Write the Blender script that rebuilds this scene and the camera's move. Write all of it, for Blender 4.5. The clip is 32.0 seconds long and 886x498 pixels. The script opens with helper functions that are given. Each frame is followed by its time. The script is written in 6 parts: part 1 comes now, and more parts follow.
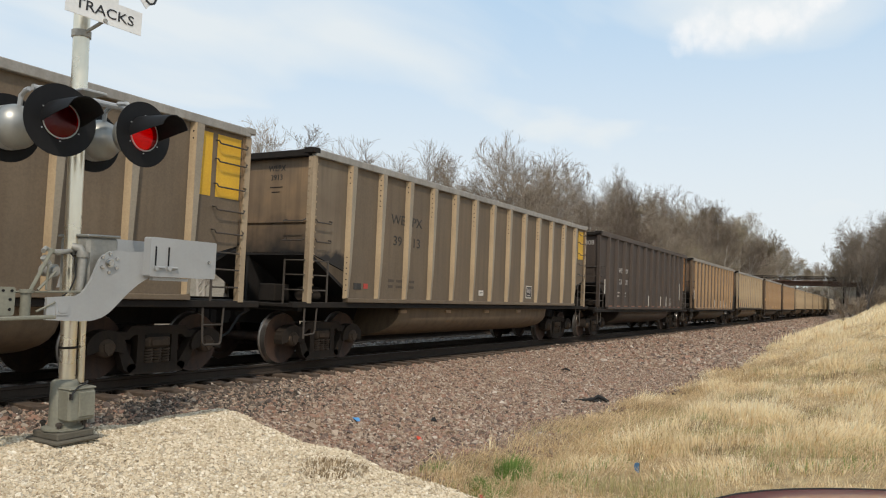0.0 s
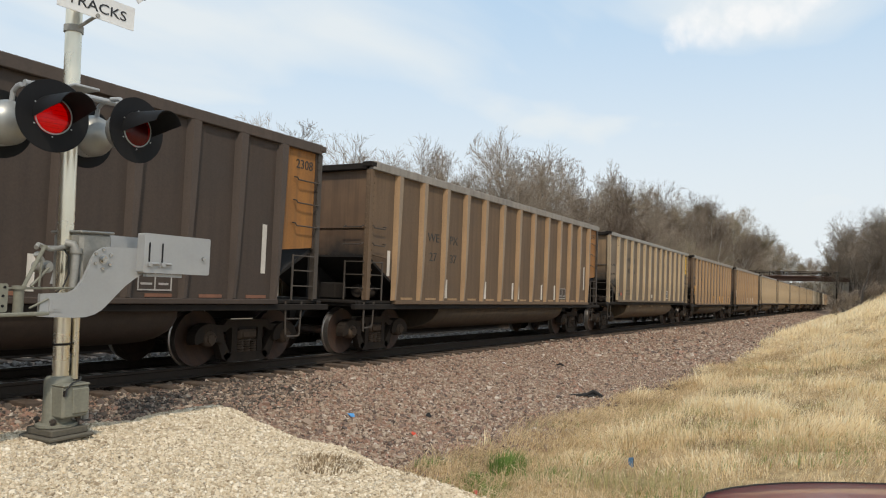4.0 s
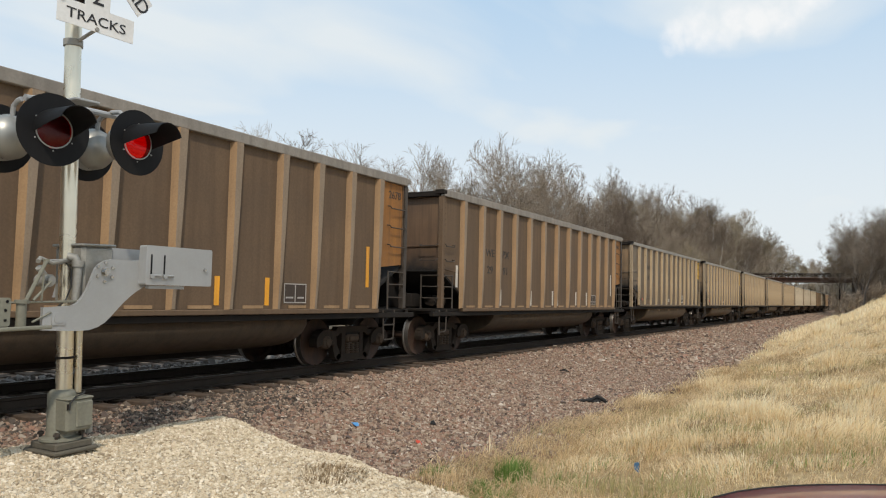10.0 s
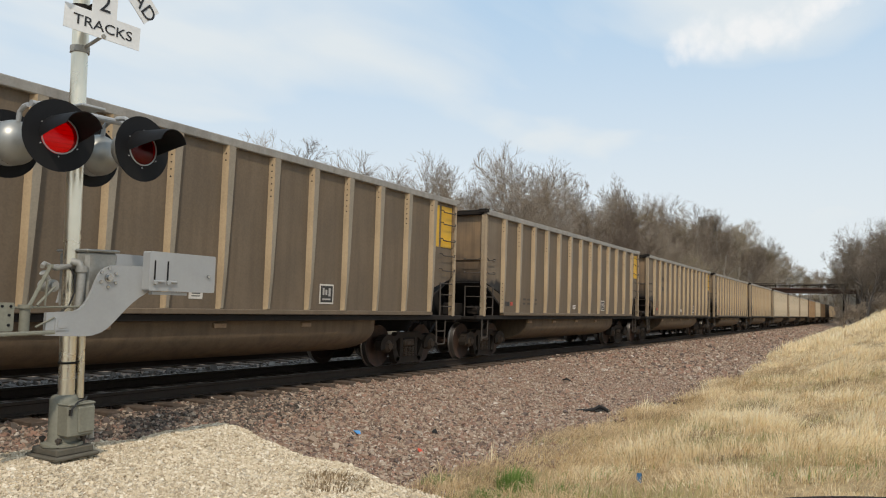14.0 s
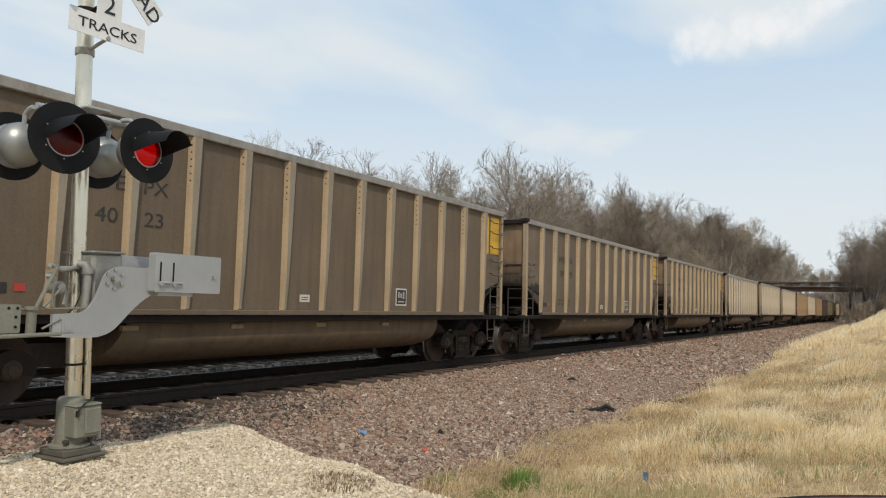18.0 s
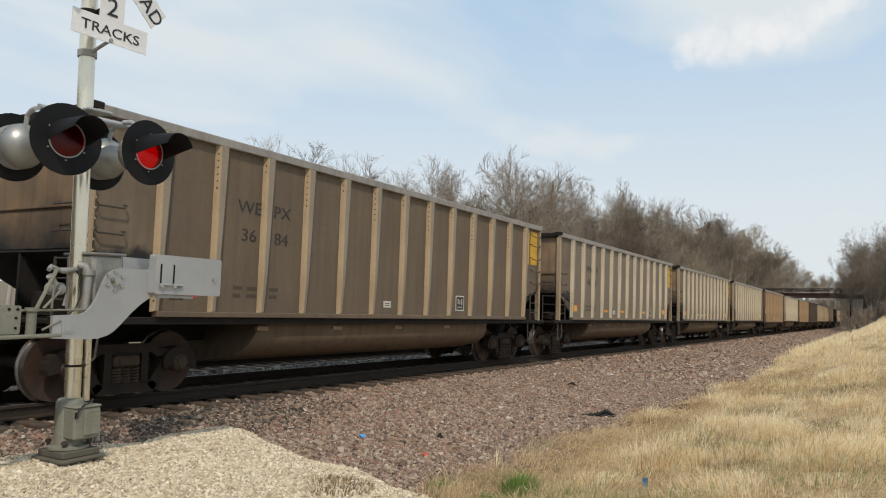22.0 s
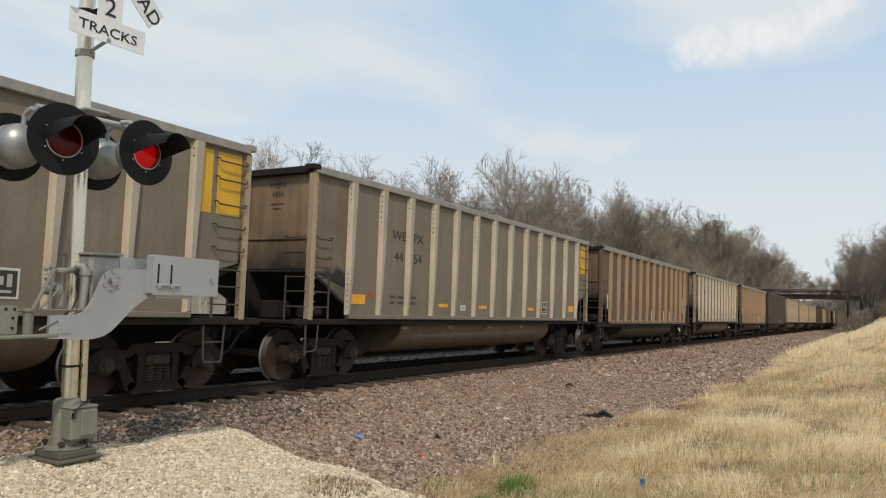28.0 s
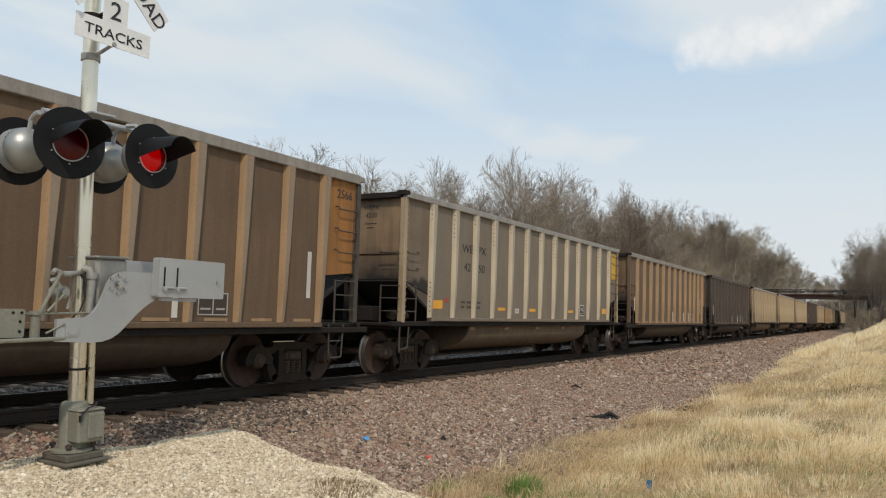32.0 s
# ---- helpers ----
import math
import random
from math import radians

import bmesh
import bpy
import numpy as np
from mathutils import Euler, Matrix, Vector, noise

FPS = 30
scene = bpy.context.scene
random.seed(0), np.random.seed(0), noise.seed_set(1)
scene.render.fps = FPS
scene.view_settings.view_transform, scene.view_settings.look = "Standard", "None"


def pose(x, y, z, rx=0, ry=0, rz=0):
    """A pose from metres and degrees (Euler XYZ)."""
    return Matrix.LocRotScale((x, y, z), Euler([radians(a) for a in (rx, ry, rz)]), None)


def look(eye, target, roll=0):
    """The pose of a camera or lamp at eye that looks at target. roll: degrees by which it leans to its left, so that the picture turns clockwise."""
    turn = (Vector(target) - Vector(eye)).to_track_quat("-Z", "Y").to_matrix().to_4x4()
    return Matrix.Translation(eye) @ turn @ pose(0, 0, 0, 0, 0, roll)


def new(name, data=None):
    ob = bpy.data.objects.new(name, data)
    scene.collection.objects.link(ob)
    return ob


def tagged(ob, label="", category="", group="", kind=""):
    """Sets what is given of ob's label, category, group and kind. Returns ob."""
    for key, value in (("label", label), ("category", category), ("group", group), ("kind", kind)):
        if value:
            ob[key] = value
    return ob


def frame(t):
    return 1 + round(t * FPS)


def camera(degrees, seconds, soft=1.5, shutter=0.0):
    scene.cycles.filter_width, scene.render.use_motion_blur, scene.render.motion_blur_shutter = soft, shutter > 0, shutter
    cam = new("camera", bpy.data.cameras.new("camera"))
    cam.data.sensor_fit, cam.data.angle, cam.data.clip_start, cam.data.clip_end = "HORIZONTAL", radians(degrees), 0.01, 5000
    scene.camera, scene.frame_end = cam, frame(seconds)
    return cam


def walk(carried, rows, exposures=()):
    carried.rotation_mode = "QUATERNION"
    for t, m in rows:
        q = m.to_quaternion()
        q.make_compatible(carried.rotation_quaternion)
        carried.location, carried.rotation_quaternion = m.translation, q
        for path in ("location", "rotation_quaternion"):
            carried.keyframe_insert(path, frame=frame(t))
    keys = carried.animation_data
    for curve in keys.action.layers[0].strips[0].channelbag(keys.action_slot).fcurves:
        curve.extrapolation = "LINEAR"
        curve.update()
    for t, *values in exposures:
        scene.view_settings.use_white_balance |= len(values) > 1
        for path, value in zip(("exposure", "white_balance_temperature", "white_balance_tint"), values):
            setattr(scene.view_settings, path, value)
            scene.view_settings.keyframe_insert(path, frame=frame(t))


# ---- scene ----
EYE = Vector((0.0, 0.0, 1.373))


def aim(yaw, pitch, roll):
    ahead = Vector((math.cos(pitch) * math.cos(yaw), math.cos(pitch) * math.sin(yaw), math.sin(pitch)))
    return look(EYE, EYE + ahead * 10, -math.degrees(roll))


cam = camera(61.42, 32.0, soft=1.12)
walk(cam, [
    (0.0, aim(0.5233, 0.0603, -0.0378)),
    (0.5, aim(0.5224, 0.0570, -0.0409)),
    (1.0, aim(0.5177, 0.0578, -0.0408)),
    (1.5, aim(0.5156, 0.0607, -0.0410)),
    (2.0, aim(0.5158, 0.0625, -0.0371)),
    (2.5, aim(0.5155, 0.0583, -0.0345)),
    (3.0, aim(0.5141, 0.0541, -0.0370)),
    (3.5, aim(0.5161, 0.0557, -0.0377)),
    (5.5, aim(0.5143, 0.0496, -0.0262)),
    (6.0, aim(0.5176, 0.0503, -0.0254)),
    (6.5, aim(0.5211, 0.0539, -0.0240)),
    (7.0, aim(0.5234, 0.0546, -0.0236)),
    (7.5, aim(0.5172, 0.0558, -0.0237)),
    (8.0, aim(0.5132, 0.0540, -0.0229)),
    (8.5, aim(0.5182, 0.0537, -0.0216)),
    (9.0, aim(0.5225, 0.0570, -0.0214)),
    (9.5, aim(0.5194, 0.0628, -0.0219)),
    (10.0, aim(0.5181, 0.0646, -0.0199)),
    (10.5, aim(0.5216, 0.0640, -0.0204)),
    (11.0, aim(0.5274, 0.0655, -0.0205)),
    (11.5, aim(0.5266, 0.0682, -0.0226)),
    (12.0, aim(0.5268, 0.0674, -0.0235)),
    (12.5, aim(0.5238, 0.0680, -0.0250)),
    (13.0, aim(0.5207, 0.0706, -0.0249)),
    (13.5, aim(0.5175, 0.0717, -0.0270)),
    (14.0, aim(0.5227, 0.0754, -0.0276)),
    (14.5, aim(0.5256, 0.0766, -0.0290)),
    (16.5, aim(0.5241, 0.0755, -0.0286)),
    (17.0, aim(0.5272, 0.0762, -0.0309)),
    (17.5, aim(0.5258, 0.0790, -0.0268)),
    (18.0, aim(0.5292, 0.0751, -0.0230)),
    (18.5, aim(0.5256, 0.0731, -0.0277)),
    (19.0, aim(0.5242, 0.0768, -0.0288)),
    (19.5, aim(0.5301, 0.0781, -0.0300)),
    (20.0, aim(0.5272, 0.0774, -0.0295)),
    (20.5, aim(0.5255, 0.0750, -0.0300)),
    (21.0, aim(0.5239, 0.0759, -0.0281)),
    (21.5, aim(0.5263, 0.0771, -0.0303)),
    (22.0, aim(0.5301, 0.0803, -0.0297)),
    (22.5, aim(0.5291, 0.0826, -0.0312)),
    (23.0, aim(0.5341, 0.0789, -0.0271)),
    (23.5, aim(0.5380, 0.0767, -0.0301)),
    (24.0, aim(0.5359, 0.0784, -0.0305)),
    (24.5, aim(0.5357, 0.0803, -0.0299)),
    (25.0, aim(0.5356, 0.0809, -0.0298)),
    (25.5, aim(0.5328, 0.0804, -0.0300)),
    (27.5, aim(0.5271, 0.0787, -0.0304)),
    (28.0, aim(0.5271, 0.0813, -0.0312)),
    (28.5, aim(0.5293, 0.0829, -0.0316)),
    (29.0, aim(0.5302, 0.0833, -0.0293)),
    (29.5, aim(0.5311, 0.0803, -0.0280)),
    (30.0, aim(0.5304, 0.0785, -0.0292)),
    (30.5, aim(0.5323, 0.0810, -0.0316)),
    (31.0, aim(0.5339, 0.0828, -0.0310)),
    (31.5, aim(0.5346, 0.0845, -0.0279)),
    (32.0, aim(0.5342, 0.0833, -0.0271)),
], [(0.0, 0.11, 6620, 11.5), (7.0, 0.11, 6620, 11.5), (13.0, 0.06, 6620, 11.5), (18.0, 0.02, 6620, 11.5), (32.0, -0.03, 6620, 11.5)])

# world and sun
TO_SUN = Vector((-0.52, -0.40, 0.75)).normalized()
world = bpy.data.worlds.new("sky")
scene.world = world
world.use_nodes = True


def wire(tree, a, b):
    tree.links.new(a, b)


CLOUDS = [((0.925, 0.197, 0.325), 0.02), ((0.927, 0.17, 0.334), 0.026), ((0.931, 0.143, 0.337), 0.03), ((0.936, 0.112, 0.334), 0.024), ((0.935, 0.081, 0.345), 0.026), ((0.934, 0.052, 0.353), 0.026), ((0.933, 0.023, 0.358), 0.022)]


def sky_world():
    t = world.node_tree
    t.nodes.clear()
    out = t.nodes.new("ShaderNodeOutputWorld")
    bg = t.nodes.new("ShaderNodeBackground")
    sky = t.nodes.new("ShaderNodeTexSky")
    sky.sky_type = "NISHITA"
    sky.sun_disc = False
    sky.sun_elevation = math.asin(TO_SUN.z)
    sky.sun_rotation = math.atan2(TO_SUN.x, TO_SUN.y)
    sky.dust_density = 1.0
    sky.air_density = 1.0
    co = t.nodes.new("ShaderNodeTexCoord")
    # flatten the direction onto a cloud layer, so that the streaks draw out towards the horizon
    sep = t.nodes.new("ShaderNodeSeparateXYZ")
    wire(t, co.outputs["Generated"], sep.inputs[0])
    up = t.nodes.new("ShaderNodeMath")
    up.operation = "MAXIMUM"
    wire(t, sep.outputs["Z"], up.inputs[0])
    up.inputs[1].default_value = 0.0
    add = t.nodes.new("ShaderNodeMath")
    wire(t, up.outputs[0], add.inputs[0])
    add.inputs[1].default_value = 0.16
    comb = t.nodes.new("ShaderNodeCombineXYZ")
    for k, ax in enumerate("XY"):
        d = t.nodes.new("ShaderNodeMath")
        d.operation = "DIVIDE"
        wire(t, sep.outputs[ax], d.inputs[0])
        wire(t, add.outputs[0], d.inputs[1])
        wire(t, d.outputs[0], comb.inputs[k])
    mp = t.nodes.new("ShaderNodeMapping")
    mp.inputs["Rotation"].default_value = (0, 0, 0.9)
    mp.inputs["Scale"].default_value = (0.55, 0.8, 1)
    mp.inputs["Location"].default_value = (1.7, 4.6, 0)
    wire(t, comb.outputs[0], mp.inputs[0])
    n = t.nodes.new("ShaderNodeTexNoise")
    n.inputs["Scale"].default_value = 1.5
    n.inputs["Detail"].default_value = 7
    n.inputs["Roughness"].default_value = 0.45
    n.inputs["Distortion"].default_value = 0.5
    wire(t, mp.outputs[0], n.inputs["Vector"])
    r = t.nodes.new("ShaderNodeValToRGB")
    r.color_ramp.elements[0].position = 0.41
    r.color_ramp.elements[0].color = (0.0, 0.0, 0.0, 1)
    r.color_ramp.elements[1].position = 0.62
    r.color_ramp.elements[1].color = (0.85, 0.85, 0.85, 1)
    wire(t, n.outputs["Fac"], r.inputs[0])
    veil = t.nodes.new("ShaderNodeMixRGB")
    veil.inputs[0].default_value = 0.80
    wire(t, sky.outputs[0], veil.inputs[1])
    veil.inputs[2].default_value = (4.4, 6.1, 7.7, 1)
    # whiter towards the horizon
    low = t.nodes.new("ShaderNodeMapRange")
    low.interpolation_type = "SMOOTHSTEP"
    low.inputs["From Min"].default_value = 0.42
    low.inputs["From Max"].default_value = 0.06
    low.inputs["To Max"].default_value = 0.88
    wire(t, sep.outputs["Z"], low.inputs["Value"])
    most = t.nodes.new("ShaderNodeMath")
    most.operation = "MAXIMUM"
    wire(t, r.outputs[0], most.inputs[0])
    wire(t, low.outputs[0], most.inputs[1])
    mix = t.nodes.new("ShaderNodeMixRGB")
    wire(t, most.outputs[0], mix.inputs[0])
    wire(t, veil.outputs[0], mix.inputs[1])
    mix.inputs[2].default_value = (6.45, 6.95, 7.1, 1)
    # one small puffy cloud
    nn = t.nodes.new("ShaderNodeTexNoise")
    nn.inputs["Scale"].default_value = 34
    nn.inputs["Detail"].default_value = 5
    wire(t, co.outputs["Generated"], nn.inputs["Vector"])
    warp = t.nodes.new("ShaderNodeTexNoise")
    warp.inputs["Scale"].default_value = 15
    warp.inputs["Detail"].default_value = 6
    wire(t, co.outputs["Generated"], warp.inputs["Vector"])
    shift = t.nodes.new("ShaderNodeVectorMath")
    shift.operation = "MULTIPLY_ADD"
    wire(t, warp.outputs["Color"], shift.inputs[0])
    shift.inputs[1].default_value = (0.07, 0.07, 0.05)
    shift.inputs[2].default_value = (-0.035, -0.035, -0.025)
    bent = t.nodes.new("ShaderNodeVectorMath")
    wire(t, co.outputs["Generated"], bent.inputs[0])
    wire(t, shift.outputs[0], bent.inputs[1])
    unit = t.nodes.new("ShaderNodeVectorMath")
    unit.operation = "NORMALIZE"
    wire(t, bent.outputs[0], unit.inputs[0])
    fac = None
    for way, wide in CLOUDS:
        dot = t.nodes.new("ShaderNodeVectorMath")
        dot.operation = "DOT_PRODUCT"
        wire(t, unit.outputs[0], dot.inputs[0])
        dot.inputs[1].default_value = Vector(way).normalized()
        rng = t.nodes.new("ShaderNodeMapRange")
        rng.inputs["From Min"].default_value = math.cos(wide * 1.5)
        rng.inputs["From Max"].default_value = 1.0
        rng.inputs["To Max"].default_value = 0.5
        wire(t, dot.outputs["Value"], rng.inputs["Value"])
        if fac is None:
            fac = rng.outputs[0]
        else:
            mx = t.nodes.new("ShaderNodeMath")
            mx.operation = "MAXIMUM"
            wire(t, fac, mx.inputs[0])
            wire(t, rng.outputs[0], mx.inputs[1])
            fac = mx.outputs[0]
    both = t.nodes.new("ShaderNodeMath")
    both.operation = "MULTIPLY_ADD"
    wire(t, nn.outputs["Fac"], both.inputs[0])
    both.inputs[1].default_value = 1.3
    wire(t, fac, both.inputs[2])
    edge = t.nodes.new("ShaderNodeMapRange")
    edge.inputs["From Min"].default_value = 0.78
    edge.inputs["From Max"].default_value = 1.22
    edge.inputs["To Max"].default_value = 0.62
    wire(t, both.outputs[0], edge.inputs["Value"])
    gate = t.nodes.new("ShaderNodeMath")
    gate.operation = "MULTIPLY"
    wire(t, edge.outputs[0], gate.inputs[0])
    gt = t.nodes.new("ShaderNodeMath")
    gt.operation = "MULTIPLY"
    gt.use_clamp = True
    gt.inputs[1].default_value = 2.2
    wire(t, fac, gt.inputs[0])
    wire(t, gt.outputs[0], gate.inputs[1])
    puff = t.nodes.new("ShaderNodeMixRGB")
    wire(t, gate.outputs[0], puff.inputs[0])
    wire(t, mix.outputs[0], puff.inputs[1])
    puff.inputs[2].default_value = (7.9, 7.95, 7.9, 1)
    wire(t, puff.outputs[0], bg.inputs[0])
    bg.inputs[1].default_value = 0.116
    wire(t, bg.outputs[0], out.inputs[0])


sky_world()
sun_data = bpy.data.lights.new("sun", "SUN")
sun_data.energy = 2.3
sun_data.angle = radians(2.0)
sun_data.color = (1.0, 0.91, 0.77)
sun = new("sun", sun_data)
sun.matrix_world = look(TO_SUN * 60, (0, 0, 0))

# ---- mesh building ----


class Form:
    """Collects vertices and faces; every shape is added to the one mesh."""

    def __init__(self):
        self.v, self.f = [], []

    def add(self, verts, faces):
        n = len(self.v)
        self.v += [tuple(p) for p in verts]
        self.f += [tuple(i + n for i in f) for f in faces]
        return self

    def box(self, lo, hi, c=0.0):
        """A box from lo to hi with edges chamfered by c."""
        lo, hi = Vector(lo), Vector(hi)
        if c <= 0:
            v = [(x, y, z) for x in (lo.x, hi.x) for y in (lo.y, hi.y) for z in (lo.z, hi.z)]
            return self.add(v, [(0, 1, 3, 2), (4, 6, 7, 5), (0, 4, 5, 1), (2, 3, 7, 6), (0, 2, 6, 4), (1, 5, 7, 3)])
        c = min(c, 0.45 * min(hi - lo))
        bm = bmesh.new()
        bmesh.ops.create_cube(bm, size=1)
        for q in bm.verts:
            q.co = Vector([lo[i] if q.co[i] < 0 else hi[i] for i in range(3)])
        bmesh.ops.bevel(bm, geom=bm.edges[:], offset=c, segments=1, affect="EDGES")
        bm.verts.index_update()
        self.add([q.co for q in bm.verts], [[q.index for q in f.verts] for f in bm.faces])
        bm.free()
        return self

    def tube(self, pts, r, n=8, r2=None, caps=True):
        """A round bar along the points, its radius going from r to r2."""
        pts = [Vector(p) for p in pts]
        r2 = r if r2 is None else r2
        rings = []
        prev = None
        for i, p in enumerate(pts):
            d = (pts[min(i + 1, len(pts) - 1)] - pts[max(i - 1, 0)]).normalized()
            a = prev - d * prev.dot(d) if prev else d.orthogonal()
            a.normalize()
            prev = a
            b = d.cross(a)
            rr = r + (r2 - r) * i / max(1, len(pts) - 1)
            rings.append([p + (a * math.cos(2 * math.pi * k / n) + b * math.sin(2 * math.pi * k / n)) * rr for k in range(n)])
        v = [q for ring in rings for q in ring]
        f = []
        for i in range(len(rings) - 1):
            for k in range(n):
                k2 = (k + 1) % n
                f.append((i * n + k, i * n + k2, (i + 1) * n + k2, (i + 1) * n + k))
        if caps:
            f.append(tuple(range(n - 1, -1, -1)))
            f.append(tuple(range((len(rings) - 1) * n, len(rings) * n)))
        return self.add(v, f)

    def lathe(self, profile, n=24, m=None):
        """Turns (radius, height) points about z, then moves them by m."""
        m = m or Matrix()
        v, f = [], []
        for r, z in profile:
            for k in range(n):
                a = 2 * math.pi * k / n
                v.append(m @ Vector((r * math.cos(a), r * math.sin(a), z)))
        for i in range(len(profile) - 1):
            for k in range(n):
                k2 = (k + 1) % n
                f.append((i * n + k, i * n + k2, (i + 1) * n + k2, (i + 1) * n + k))
        f.append(tuple(range(n - 1, -1, -1)))
        f.append(tuple(range((len(profile) - 1) * n, len(profile) * n)))
        return self.add(v, f)

    def prism(self, poly, depth, m=None):
        """A flat outline in x, y, thickened along z by depth, then moved by m."""
        m = m or Matrix()
        n = len(poly)
        v = [m @ Vector((x, y, 0)) for x, y in poly] + [m @ Vector((x, y, depth)) for x, y in poly]
        f = [tuple(range(n - 1, -1, -1)), tuple(range(n, 2 * n))]
        f += [(i, (i + 1) % n, n + (i + 1) % n, n + i) for i in range(n)]
        return self.add(v, f)

    def both(self):
        return self.v, self.f

    def mesh(self, name, material, smooth=False):
        me = bpy.data.meshes.new(name)
        me.from_pydata(self.v, [], self.f)
        bm = bmesh.new()
        bm.from_mesh(me)
        bmesh.ops.recalc_face_normals(bm, faces=bm.faces)
        if smooth:
            for f in bm.faces:
                f.smooth = True
            for e in bm.edges:
                if len(e.link_faces) == 2 and e.calc_face_angle(0) > 0.7:
                    e.smooth = False
        bm.to_mesh(me)
        bm.free()
        if material:
            me.materials.append(material)
        return me


def part(name, form, material, parent, label="", smooth=False, at=None):
    """Links a form, or a mesh that is shared, as one part under a thing or a part."""
    me = form.mesh(name, material, smooth) if isinstance(form, Form) else form
    ob = new(name, me)
    ob.parent = parent
    if at is not None:
        ob.matrix_basis = at
    if label:
        tagged(ob, label)
    return ob


def thing(name, at, label, category, group="", kind=""):
    ob = new(name)
    ob.empty_display_size = 0.2
    ob.matrix_basis = at
    return tagged(ob, label, category, group, kind)


def fast_mesh(name, verts, quads, material, tris=None, smooth=False):
    """A mesh out of arrays."""
    me = bpy.data.meshes.new(name)
    nq = len(quads)
    nt = 0 if tris is None else len(tris)
    me.vertices.add(len(verts))
    me.vertices.foreach_set("co", np.asarray(verts, np.float32).ravel())
    idx = np.asarray(quads, np.int32).ravel()
    if nt:
        idx = np.concatenate([idx, np.asarray(tris, np.int32).ravel()])
    me.loops.add(len(idx))
    me.loops.foreach_set("vertex_index", idx)
    me.polygons.add(nq + nt)
    start = np.concatenate([np.arange(nq) * 4, nq * 4 + np.arange(nt) * 3])
    me.polygons.foreach_set("loop_start", start.astype(np.int32))
    me.polygons.foreach_set("use_smooth", np.full(nq + nt, smooth))
    me.update(calc_edges=True)
    if material:
        me.materials.append(material)
    return me


# ---- materials ----


class Mat:
    """A short way to write node materials."""

    def __init__(self, name, rough=0.6, metal=0.0):
        self.m = bpy.data.materials.new(name)
        self.m.use_nodes = True
        self.t = self.m.node_tree
        self.b = self.t.nodes["Principled BSDF"]
        self.b.inputs["Roughness"].default_value = rough
        self.b.inputs["Metallic"].default_value = metal
        self.co = self.t.nodes.new("ShaderNodeTexCoord").outputs["Object"]

    def node(self, kind, **values):
        n = self.t.nodes.new(kind)
        for k, v in values.items():
            n.inputs[k.replace("_", " ")].default_value = v
        return n

    def noise(self, scale, detail=4, stretch=(1, 1, 1), rough=0.55):
        mp = self.node("ShaderNodeMapping")
        mp.inputs["Scale"].default_value = stretch
        wire(self.t, self.co, mp.inputs[0])
        n = self.node("ShaderNodeTexNoise", Scale=scale, Detail=detail, Roughness=rough)
        wire(self.t, mp.outputs[0], n.inputs["Vector"])
        return n.outputs["Fac"]

    def cells(self, scale, stretch=(1, 1, 1)):
        mp = self.node("ShaderNodeMapping")
        mp.inputs["Scale"].default_value = stretch
        wire(self.t, self.co, mp.inputs[0])
        n = self.node("ShaderNodeTexVoronoi", Scale=scale)
        wire(self.t, mp.outputs[0], n.inputs["Vector"])
        return n

    def ramp(self, fac, stops):
        r = self.t.nodes.new("ShaderNodeValToRGB")
        e = r.color_ramp.elements
        while len(e) < len(stops):
            e.new(0.5)
        for k, (p, c) in enumerate(stops):
            e[k].position = p
            e[k].color = (*c, 1) if len(c) == 3 else c
        wire(self.t, fac, r.inputs[0])
        return r.outputs[0]

    def mix(self, fac, a, b, mode="MIX"):
        m = self.t.nodes.new("ShaderNodeMixRGB")
        m.blend_type = mode
        for k, x in enumerate((fac, a, b)):
            if isinstance(x, (int, float)):
                m.inputs[k].default_value = x
            elif isinstance(x, tuple):
                m.inputs[k].default_value = (*x, 1)
            else:
                wire(self.t, x, m.inputs[k])
        return m.outputs[0]

    def color(self, out):
        if isinstance(out, tuple):
            self.b.inputs["Base Color"].default_value = (*out, 1)
        else:
            wire(self.t, out, self.b.inputs["Base Color"])
        return self

    def bump(self, h, strength=0.3, dist=0.01):
        b = self.node("ShaderNodeBump", Strength=strength, Distance=dist)
        wire(self.t, h, b.inputs["Height"])
        wire(self.t, b.outputs[0], self.b.inputs["Normal"])
        return self

    def rough(self, fac, lo, hi):
        wire(self.t, self.ramp(fac, [(0.3, (lo,) * 3), (0.7, (hi,) * 3)]), self.b.inputs["Roughness"])
        return self

    def random(self):
        return self.t.nodes.new("ShaderNodeObjectInfo").outputs["Random"]

    def island(self):
        return self.t.nodes.new("ShaderNodeNewGeometry").outputs["Random Per Island"]


def tint(c, k):
    return tuple(min(1, x * k) for x in c)


